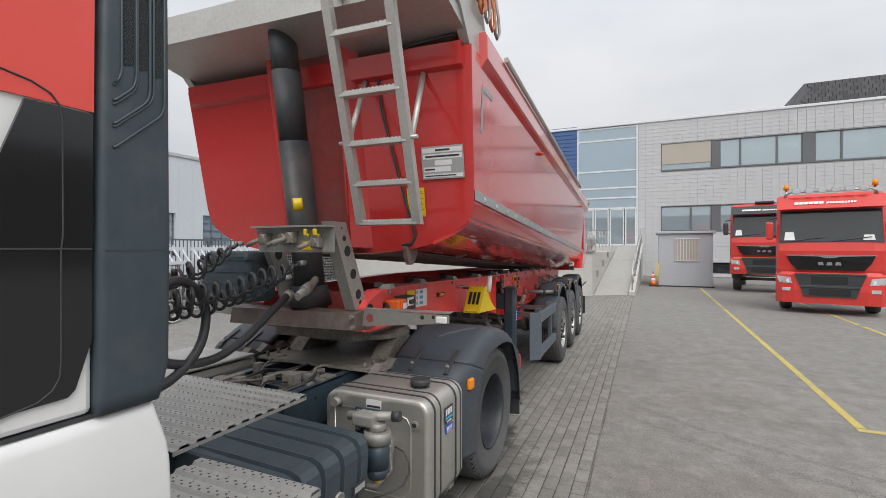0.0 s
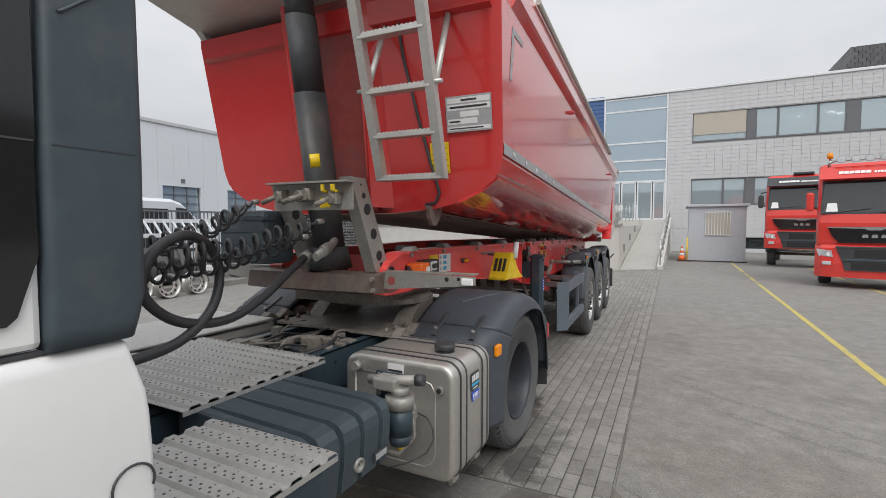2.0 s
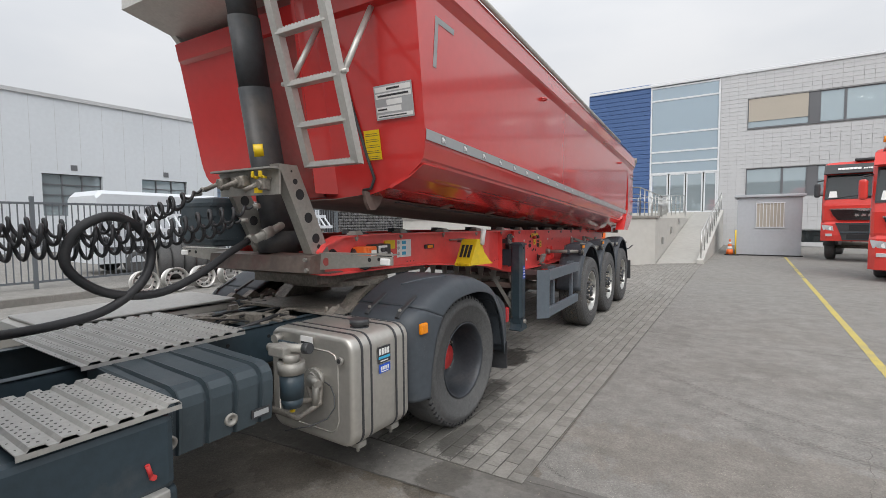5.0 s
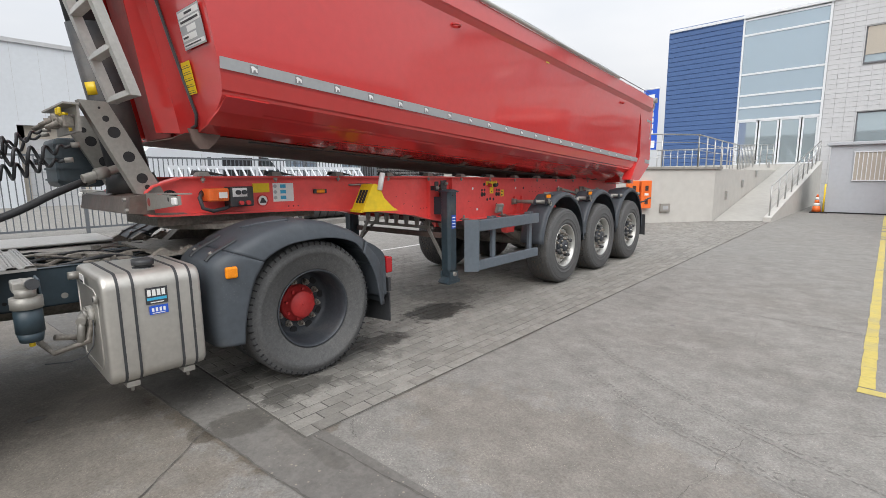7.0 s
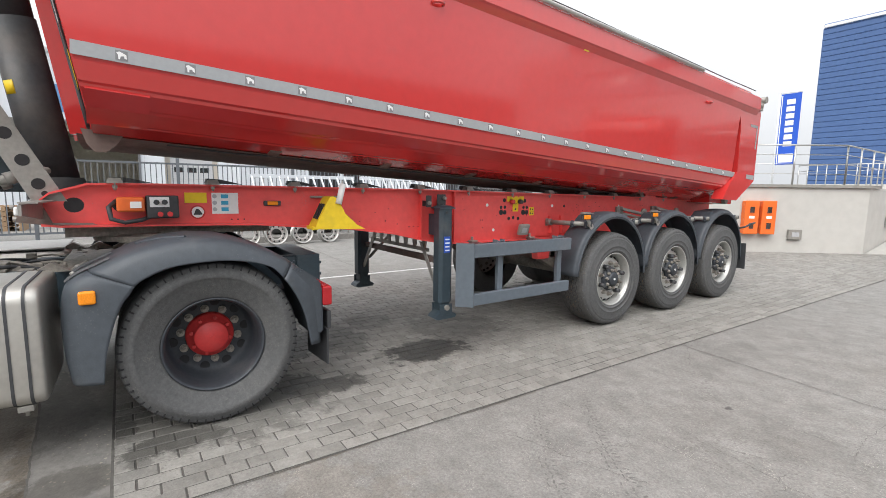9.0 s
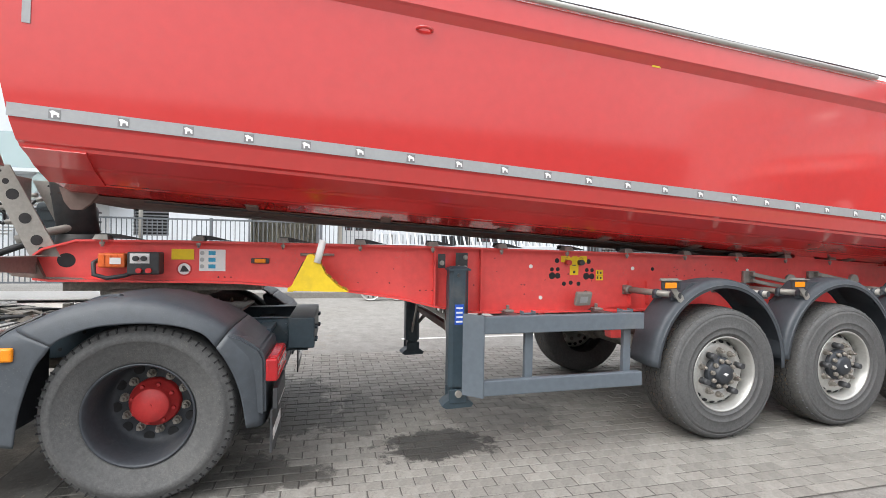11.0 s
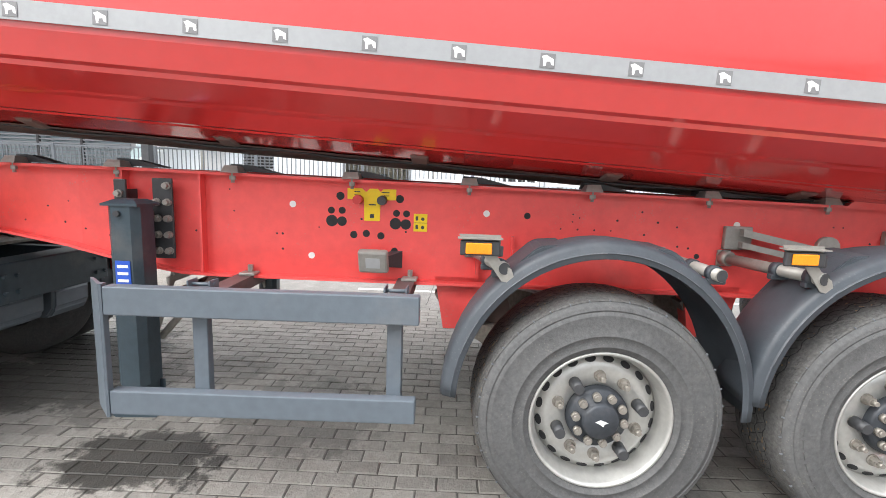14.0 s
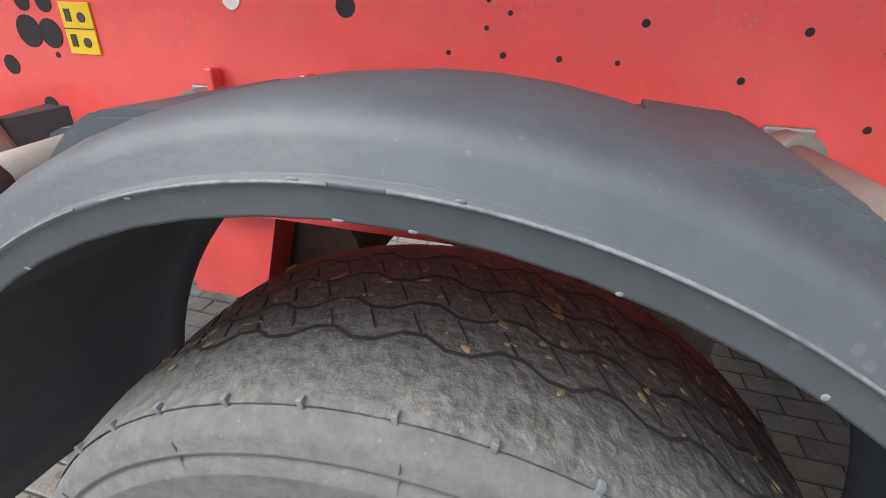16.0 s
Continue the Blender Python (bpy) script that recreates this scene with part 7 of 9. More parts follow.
# rear underrun bar and red filler parts behind the guard
bm = bmesh.new()
box(bm, -1.2, 1.2, 11.35, 11.47, 0.50, 0.62, 0.01)
for x in (-0.6, 0.6):
    prism_x(bm, [(11.1, 1.1), (11.25, 1.1), (11.45, 0.6), (11.35, 0.55)], x - 0.04, x + 0.04)
tp("underrun_bar", bm, GUARD)
bm = bmesh.new()
pipe(bm, [(1.15, 11.25, 0.98), (1.22, 11.32, 1.0), (1.26, 11.42, 1.05), (1.27, 11.52, 1.06)], 0.015, 8)
tp("rear_marker_arm", bm, BLACK)
for y0 in (11.30,):
    bm = bmesh.new()
    sweep(bm, [[(0.95, y0, 0.35), (1.27, y0, 0.35), (1.27, y0 - 0.02, 0.75), (0.95, y0 - 0.02, 0.75)], [(0.95, y0 + 0.012, 0.35), (1.27, y0 + 0.012, 0.35), (1.27, y0 - 0.008, 0.75), (0.95, y0 - 0.008, 0.75)]])
    tp("mud_flap", bm, BLACK)
bm = bmesh.new()
rod(bm, (-0.5, 7.55, 0.80), (0.55, 7.55, 0.80), 0.12, 18)
rod(bm, (-0.5, 6.75, 0.98), (-0.5, 7.0, 0.75), 0.05, 10)
tp("air_reservoir", bm, UNDER, None, "dirty air reservoir under the frame")

# ---- tractor unit ----
tractor = thing("truck_tractor", pose(0.195, 3.775, 0.01, 0, 0, -0.6), "two-axle truck tractor with a white cab and open chassis", "truck")


def kp(name, bm, material, parent=None, label="", wide=True):
    # side units stand out to the full width of the truck
    for v in bm.verts:
        if wide:
            v.co.x += math.copysign(0.105 * min(1.0, max(0.0, (abs(v.co.x) - 0.45) / 0.5)), v.co.x)
    bmesh.ops.transform(bm, matrix=Matrix.Translation((0, -3.78, 0)), verts=bm.verts[:])
    return part(name, bm, material, parent or tractor, label)


for side in (1, -1):
    bm = bmesh.new()
    prism_x(bm, [(-1.6, 0.70), (4.55, 0.70), (4.75, 0.80), (4.75, 0.955), (-1.6, 0.955)], side * 0.375, side * 0.39)
    for z in (0.70, 0.945):
        box(bm, min(side * 0.31, side * 0.39), max(side * 0.31, side * 0.39), -1.6, 4.70, z, z + 0.010)
    rl = kp("chassis_rail", bm, STEEL_BLUE, None, "dark blue-grey chassis rail with bolt holes")
    for k in range(22):
        y = 1.5 + 0.15 * k
        bm = bmesh.new()
        rod(bm, (side * 0.391, y, 0.76 + 0.12 * (k % 2)), (side * 0.394, y, 0.76 + 0.12 * (k % 2)), 0.012 if k % 3 else 0.02, 10)
        kp("bolt_hole_disc", bm, DARK if k % 3 else GALV, rl)
for y in (1.9, 2.7, 3.4, 4.3, 4.68):
    kp("crossmember", B(box, -0.37, 0.37, y - 0.05, y + 0.05, 0.72, 0.88), STEEL_BLUE)
bm = bmesh.new()
rod(bm, (0, 0.4, 0.72), (0, 3.6, 0.55), 0.06, 14)
rod(bm, (-0.62, 3.78, 0.515), (0.62, 3.78, 0.515), 0.09, 16)
rod(bm, (-0.14, 3.78, 0.53), (0.22, 3.78, 0.53), 0.24, 20)
kp("drive_axle", bm, GREASE)
# clutter between the rails
rnd = random.Random(21)
bm = bmesh.new()
for k in range(46):
    x, y = rnd.uniform(-0.33, 0.33), rnd.uniform(2.15, 2.85)
    z = rnd.uniform(0.82, 0.97)
    s1, s2, s3 = rnd.uniform(0.015, 0.06), rnd.uniform(0.015, 0.06), rnd.uniform(0.01, 0.04)
    box(bm, x - s1, x + s1, y - s2, y + s2, z - s3, z + s3, 0.004, None)
tagged(kp("valve_block", bm, GREASE, None, "dusty valves and fittings between the rails"), "dusty valves and fittings between the rails", kind="stuff")
for k in range(9):
    bm = bmesh.new()
    x = -0.33 + 0.075 * k
    pipe(bm, [(x + 0.05 * math.sin(2.1 * t + k), 2.1 + 0.16 * t, 0.95 + 0.035 * math.sin(1.3 * t + 2 * k)) for t in np.linspace(0, 6, 14)], rnd.uniform(0.007, 0.014), 6)
    kp("air_line", bm, GREASE if k % 2 else HOSE)


# deck plates
def deck(x0, x1, y0, y1, z, name, label):
    """A walkway plate of trapezoid corrugations, with rows of slots on the ridges and pin holes in the troughs."""
    n = round((y1 - y0) / 0.084)
    p = (y1 - y0) / n
    prof = []
    for i in range(n):
        y = y0 + p * i
        prof += [(y, z), (y + 0.30 * p, z), (y + 0.42 * p, z + 0.013), (y + 0.88 * p, z + 0.013), (y + 0.997 * p, z)]
    bm = bmesh.new()
    prism_x(bm, [*prof, *[(y, zz - 0.004) for y, zz in prof[::-1]]], x0, x1)
    d = kp(name, bm, TREAD_PLATE, None, label)
    # perforations are darker discs laid on the plate, with the holes' shade in their colour
    bm = bmesh.new()
    for i in range(n):
        for f, h, rad, step in ((0.55, 0.013, 0.0048, 0.040), (0.76, 0.013, 0.0048, 0.040), (0.15, 0.0, 0.0028, 0.080)):
            x = x0 + 0.03 + (0.02 if f == 0.76 else 0)
            while x < x1 - 0.02:
                rod(bm, (x, y0 + p * (i + f), z + h + 0.0002), (x, y0 + p * (i + f), z + h + 0.0012), rad, 8)
                x += step
    tagged(kp("perforation", bm, PUNCHED, d), kind="stuff")
    kp("edge_lip", B(box, x1 - 0.004, x1, y0, y1, z - 0.022, z - 0.004), TREAD_PLATE, d)


deck(-0.46, 0.545, 1.42, 2.26, 0.997, "deck_plate", "grey corrugated perforated walkway plate")
deck(0.62, 1.18, 1.0, 1.50, 0.952, "step_plate", "grey perforated step plate behind the cab")
# battery box
bm = bmesh.new()
cover = [(0.44, 0.70), (1.040, 0.68), (1.056, 0.80), (1.060, 0.880), (1.051, 0.922), (1.028, 0.950), (0.985, 0.964), (0.70, 0.974), (0.44, 0.978)]
secs = []
for y, g in ((1.485, -0.012), (1.495, 0.0), *[(1.536 + 0.132 * k + d, q) for k in range(4) for d, q in ((-0.014, 0.0), (-0.007, -0.013), (0.005, -0.013), (0.010, 0.004), (0.022, 0.0))], (2.004, 0.0), (2.02, -0.02)):
    secs.append([(x + (g if x > 0.95 else 0), y, z + (g if z > 0.9 and x > 0.5 else 0)) for x, z in cover])
sweep(bm, secs)
bb = kp("battery_box", bm, PLASTIC, None, "dark plastic battery cover with pressed ribs")
for y in (1.506, 1.779):
    bm = bmesh.new()
    lathe_x(bm, [(0.030, 0.0), (0.030, 0.014), (0.018, 0.014), (0.018, 0.006), (0.004, 0.006)], y, 0.755, 1.0500, 16)
    kp("twist_lock", bm, GALV, bb)
bm = bmesh.new()
box(bm, 1.0500, 1.0590, 1.885, 1.985, 0.715, 0.757)
lb = kp("battery_label", bm, BLACK, bb)
kp("label_print", B(box, 1.0590, 1.0602, 1.895, 1.975, 0.723, 0.749), STICKER_G, lb)
bm = bmesh.new()
box(bm, 0.7, 1.16, 0.62, 1.48, 0.62, 0.92, 0.03)
box(bm, 0.6, 1.14, 0.6, 1.50, 0.25, 0.62, 0.03)
kp("side_box", bm, STEEL_BLUE, None, "dark side box under the cab step")
bm = bmesh.new()
box(bm, 1.05, 1.19, 0.95, 1.44, 0.60, 0.635, 0.006)
for k in range(9):
    rod(bm, (1.12, 0.98 + 0.055 * k, 0.636), (1.12, 0.98 + 0.055 * k, 0.640), 0.012, 8)
kp("foot_step", bm, TREAD_PLATE, None, "perforated metal foot step")
bm = bmesh.new()
rod(bm, (1.10, 1.38, 0.69), (1.175, 1.39, 0.70), 0.011, 10)
rod(bm, (1.165, 1.385, 0.70), (1.168, 1.37, 0.755), 0.009, 8)
kp("air_coupling", bm, HUB_RED)
# fuel tank
T = (0.535, 1.170, 2.445, 2.965, 0.352, 0.997)


def tank_outline(grow, r):
    x0, x1, z0, z1 = T[0] - grow, T[1] + grow, T[4] - grow, T[5] + grow
    return [(cx + r * math.cos(radians(a0 + 15 * k)), cz_ + r * math.sin(radians(a0 + 15 * k))) for cx, cz_, a0 in ((x1 - r, z1 - r, 0), (x0 + r, z1 - r, 90), (x0 + r, z0 + r, 180), (x1 - r, z0 + r, 270)) for k in range(7)]


bm = bmesh.new()
rings = []
for y, g in ((0.0, -0.030), (0.004, -0.014), (0.012, -0.005), (0.030, 0.0)):
    rings.append([(x, T[2] + y, z) for x, z in tank_outline(g, 0.085 + g)])
rings += [[(x, T[2] + T[3] - p[1], z) for (x, _, z), p in zip(r, r)] for r in rings[::-1]]
sweep(bm, rings, True)
for f in bm.faces:
    f.smooth = len(f.verts) == 4
tank = kp("fuel_tank", bm, TANK_ALU, None, "brushed aluminium fuel tank with rubber-lined straps")


def tank_ring(y0, y1, grow, material, name):
    o = tank_outline(grow, 0.085 + grow)
    x0, x1, z0, z1 = T[0] - grow, T[1] + grow, T[4] - grow, T[5] + grow
    bm = bmesh.new()
    sweep(bm, [[(x, y0, z) for x, z in o], [(x, y1, z) for x, z in o]], True, True, False)
    inner = [((x - (x0 + x1) / 2) * 0.985 + (x0 + x1) / 2, (z - (z0 + z1) / 2) * 0.985 + (z0 + z1) / 2) for x, z in o]
    for yy, q in ((y0, 0), (y1, 1)):
        sweep(bm, [[(x, yy, z) for x, z in o], [(x, yy, z) for x, z in inner]], False, True, False)
    return kp(name, bm, material, tank)


for y in (2.56, 2.865):
    tank_ring(y - 0.032, y + 0.032, 0.003, TANK_ALU, "tank_strap")
    tank_ring(y - 0.044, y - 0.030, 0.006, BLACK, "rubber_edge")
    tank_ring(y + 0.030, y + 0.044, 0.006, BLACK, "rubber_edge")
    bm = bmesh.new()
    box(bm, 1.04, 1.13, y - 0.035, y + 0.035, 0.318, 0.354, 0.006)
    rod(bm, (1.09, y, 0.285), (1.09, y, 0.345), 0.010, 8)
    kp("strap_foot", bm, GALV, tank)
bm = bmesh.new()
for r, z0, z1 in ((0.058, 1.0, 1.015), (0.05, 1.015, 1.03), (0.060, 1.03, 1.062)):
    rod(bm, (0.985, 2.703, z0 - 0.014), (0.985, 2.703, z1 - 0.014), r, 28)
kp("filler_cap", bm, BLACK, tank, "black ribbed filler cap")
bm = bmesh.new()
pts = [(0.60, 0.90), (0.98, 0.90), (1.03, 0.885), (1.055, 0.84), (1.055, 0.50), (1.035, 0.445), (0.99, 0.42), (0.60, 0.42), (0.60, 0.90)]
pipe(bm, [(x, T[2] - 0.0005, z) for x, z in pts], 0.005, 6)
kp("tank_end_bead", bm, TANK_ALU, tank)
bm = bmesh.new()
rod(bm, (0.62, 2.445, 0.93), (0.62, 2.395, 0.93), 0.026, 12)
kp("drain_plug", bm, GALV, tank)
bm = bmesh.new()
rod(bm, (1.09, 2.436, 0.865), (1.09, 2.420, 0.865), 0.024, 14)
kp("drain_plug", bm, GALV, tank)
kp("plug_hole", B(rod, (1.09, 2.420, 0.865), (1.09, 2.418, 0.865), 0.014, 12), DARK, tank)
bm = bmesh.new()
box(bm, 0.80, 0.885, 2.420, 2.4245, 0.925, 0.975)
tl = kp("tank_label", bm, STICKER_W, tank)
kp("label_print", B(box, 0.805, 0.88, 2.418, 2.420, 0.93, 0.942), PRINT, tl)
M1 = Matrix.Translation((1.1755, 2.711, 0.802)) @ FACE_LEFT
bm = bmesh.new()
bmesh.ops.transform(bm, matrix=M1, verts=box(bm, -0.058, 0.058, 0.0, 0.10, 0, 0.002))
st = kp("dealer_sticker", bm, PRINT, tank, "dark blue and cyan sticker with white bars")
for row in [(-0.048 + 0.025 * k, -0.030 + 0.025 * k, 0.05, 0.088) for k in range(4)] + [(-0.035, 0.035, 0.008, 0.014)]:
    bm = bmesh.new()
    bars(bm, M1 @ Matrix.Translation((0, 0, 0.002)), [row])
    kp("sticker_bars", bm, STICKER_W, st)
for row in [(-0.052, 0.052, 0.024, 0.04)]:
    bm = bmesh.new()
    bars(bm, M1 @ Matrix.Translation((0, 0, 0.002)), [row])
    kp("sticker_bars", bm, PRINT_CYAN, st)
bm = bmesh.new()
bmesh.ops.transform(bm, matrix=M1, verts=box(bm, -0.045, 0.055, -0.062, -0.010, 0, 0.002))
st2 = kp("dealer_sticker", bm, PRINT_BLUE, tank, "blue sticker with white bars")
for row in [(-0.032 + 0.02 * k, -0.020 + 0.02 * k, -0.045, -0.022) for k in range(4)] + [(-0.03, 0.04, -0.056, -0.052)]:
    bm = bmesh.new()
    bars(bm, M1 @ Matrix.Translation((0, 0, 0.002)), [row])
    kp("sticker_bars", bm, STICKER_W, st2)
# fuel filter
def filter_part(name, bm, material, parent=None, label=""):
    bmesh.ops.transform(bm, matrix=Matrix.Translation((0.0, -0.05, 0.045)), verts=bm.verts[:])
    return kp(name, bm, material, parent, label)


bm = bmesh.new()
for z0, z1, r0, r1 in ((0.64, 0.69, 0.05, 0.06), (0.69, 0.82, 0.062, 0.062)):
    rod(bm, (1.02, 2.20, z0), (1.02, 2.20, z1), r0, 20, r1)
ff = filter_part("fuel_filter", bm, STEEL_BLUE, None, "fuel filter with a blue bowl and grey head")
bm = bmesh.new()
rod(bm, (1.02, 2.20, 0.82), (1.02, 2.20, 0.88), 0.07, 20)
rod(bm, (1.02, 2.20, 0.88), (1.02, 2.20, 0.92), 0.045, 16)
rod(bm, (0.86, 2.20, 0.93), (1.10, 2.22, 0.955), 0.024, 12)
box(bm, 0.90, 1.02, 2.15, 2.25, 0.90, 0.96, 0.01)
filter_part("filter_head", bm, GALV, ff)
filter_part("hand_pump", B(rod, (1.10, 2.22, 0.955), (1.14, 2.225, 0.96), 0.028, 14), BLACK, ff)
bm = bmesh.new()
rod(bm, (1.02, 2.20, 0.61), (1.02, 2.20, 0.64), 0.014, 8)
filter_part("drain", bm, YELLOW, ff)
fb = filter_part("filter_bracket", B(box, 0.86, 1.00, 2.255, 2.267, 0.82, 0.96, 0.004), STEEL_BLUE, ff)
for x, z in ((0.88, 0.94), (0.98, 0.94), (0.88, 0.85)):
    filter_part("bolt", B(rod, (x, 2.255, z), (x, 2.245, z), 0.012, 6), GALV, fb)
bm = bmesh.new()
pipe(bm, [(0.96, 2.43, 0.72), (1.02, 2.42, 0.71), (1.06, 2.41, 0.66), (1.07, 2.40, 0.60), (1.04, 2.37, 0.54), (0.98, 2.30, 0.51), (0.90, 2.20, 0.50)], 0.004, 6)
kp("fuel_cable", bm, BLACK, ff)
for pts in ([(0.95, 2.25, 0.66), (0.92, 2.380, 0.62), (0.86, 2.410, 0.68), (0.85, 2.425, 0.74)], [(0.80, 2.2, 0.60), (0.95, 2.24, 0.57), (0.95, 2.400, 0.6), (0.93, 2.425, 0.72)]):
    bm = bmesh.new()
    pipe(bm, pts, 0.017, 10)
    kp("fuel_pipe", bm, GREASE, ff)
bm = bmesh.new()
rod(bm, (0.885, 2.45, 0.727), (0.885, 2.415, 0.727), 0.062, 18)
rod(bm, (0.885, 2.415, 0.727), (0.885, 2.395, 0.727), 0.045, 16)
rod(bm, (0.885, 2.40, 0.735), (0.97, 2.37, 0.725), 0.024, 12)
rod(bm, (0.95, 2.375, 0.725), (0.945, 2.365, 0.60), 0.020, 10)
for q in range(6):
    rod(bm, (0.885 + 0.05 * math.cos(q), 2.417, 0.727 + 0.05 * math.sin(q)), (0.885 + 0.05 * math.cos(q), 2.408, 0.727 + 0.05 * math.sin(q)), 0.007, 6)
kp("tank_flange", bm, GALV, tank)


# drive wheels: dual, with dished dark discs and red hubs
def drive_wheel(side):
    w = new("drive_wheel")
    w.parent = tractor
    w.matrix_basis = pose(side * 1.05, 0.02, 0.525, 8, 0, 0 if side > 0 else 180)
    return tagged(w, "dual drive wheel with a dark dished disc and red hub")


dw = drive_wheel(1)
R, h = 0.535, 0.155
for off in (0.0, -0.35):
    prof = [(R * 0.55, -h + 0.03 + off), (R * 0.60, -h + off), (R * 0.80, -h - 0.015 + off), (R * 0.94, -h + 0.01 + off), (R * 0.985, -h + 0.035 + off), (R, -h + 0.07 + off), (R, h - 0.07 + off), (R * 0.985, h - 0.035 + off), (R * 0.955, h - 0.012 + off), (R * 0.945, h - 0.018 + off),
            (R * 0.90, h + 0.006 + off), (R * 0.82, h + 0.018 + off), (R * 0.815, h + 0.013 + off), (R * 0.70, h + 0.012 + off), (R * 0.69, h + 0.006 + off), (R * 0.60, h + off), (R * 0.55, h - 0.03 + off)]
    bm = bmesh.new()
    lathe_x(bm, prof, 0, 0, 0, 80)
    t = part("tyre", bm, RUBBER, dw, "dusty drive tyre with deep shoulder lugs")
    bm = bmesh.new()
    for i in range(64):
        m = Matrix.Rotation(2 * math.pi * i / 64, 4, "X") @ Matrix.Translation((h - 0.02 + off, 0, R * 0.95))
        bmesh.ops.transform(bm, matrix=m, verts=box(bm, -0.034, 0.012, -0.0045, 0.0045, -0.012, 0.0155))
    tagged(part("lug_gap", bm, DARK, t), kind="stuff")
bm = bmesh.new()
lathe_x(bm, [(R * 0.555, h - 0.030), (R * 0.572, h - 0.008), (R * 0.562, h - 0.002), (R * 0.545, h - 0.010), (R * 0.530, h - 0.035), (R * 0.520, h - 0.06), (R * 0.512, h - 0.13), (R * 0.500, h - 0.255), (R * 0.44, h - 0.29), (R * 0.30, h - 0.285), (R * 0.01, h - 0.285)], 0, 0, 0, 64)
dr = part("rim", bm, RIM_DARK, dw, "dark dished wheel disc")
hole_disc = nut = None
for i in range(10):
    a = 2 * math.pi * (i + 0.5) / 10
    if hole_disc is None:
        x = part("hand_hole", B(rod, (-0.01, 0, 0), (0.004, 0, 0), 0.031, 14), DARK, dr)
        hole_disc = x.data
    else:
        x = new("hand_hole", hole_disc)
        x.parent = dr
    x.matrix_basis = Matrix.Rotation(a, 4, "X") @ Matrix.Translation((h - 0.285, 0, R * 0.425))
    a = 2 * math.pi * i / 10
    if nut is None:
        q = bmesh.new()
        rod(q, (0, 0, 0), (0.012, 0, 0), 0.027, 14)
        rod(q, (0.012, 0, 0), (0.040, 0, 0), 0.0205, 6)
        rod(q, (0.040, 0, 0), (0.062, 0, 0), 0.011, 8)
        x = part("wheel_nut", q, NUT, dr)
        nut = x.data
    else:
        x = new("wheel_nut", nut)
        x.parent = dr
    x.matrix_basis = Matrix.Rotation(a, 4, "X") @ Matrix.Translation((h - 0.287, 0, R * 0.335))
bm = bmesh.new()
lathe_x(bm, [(R * 0.285, h - 0.29), (R * 0.283, h - 0.262), (R * 0.262, h - 0.240), (R * 0.205, h - 0.230), (R * 0.202, h - 0.19), (R * 0.19, h - 0.178), (0.004, h - 0.174)], 0, 0, 0, 40)
rod(bm, (h - 0.176, 0, 0), (h - 0.168, 0, 0), 0.012, 6)
hb = part("hub", bm, HUB_RED, dw, "scuffed red wheel hub")
for i in range(8):
    a = 2 * math.pi * (i + 0.5) / 8
    y, z = R * 0.228 * math.cos(a), R * 0.228 * math.sin(a)
    part("hub_bolt", B(rod, (h - 0.236, y, z), (h - 0.218, y, z), 0.012, 6), HUB_RED, hb)
c = copy_thing(dw, pose(-1.05, 0, 0.525, 0, 0, 180))


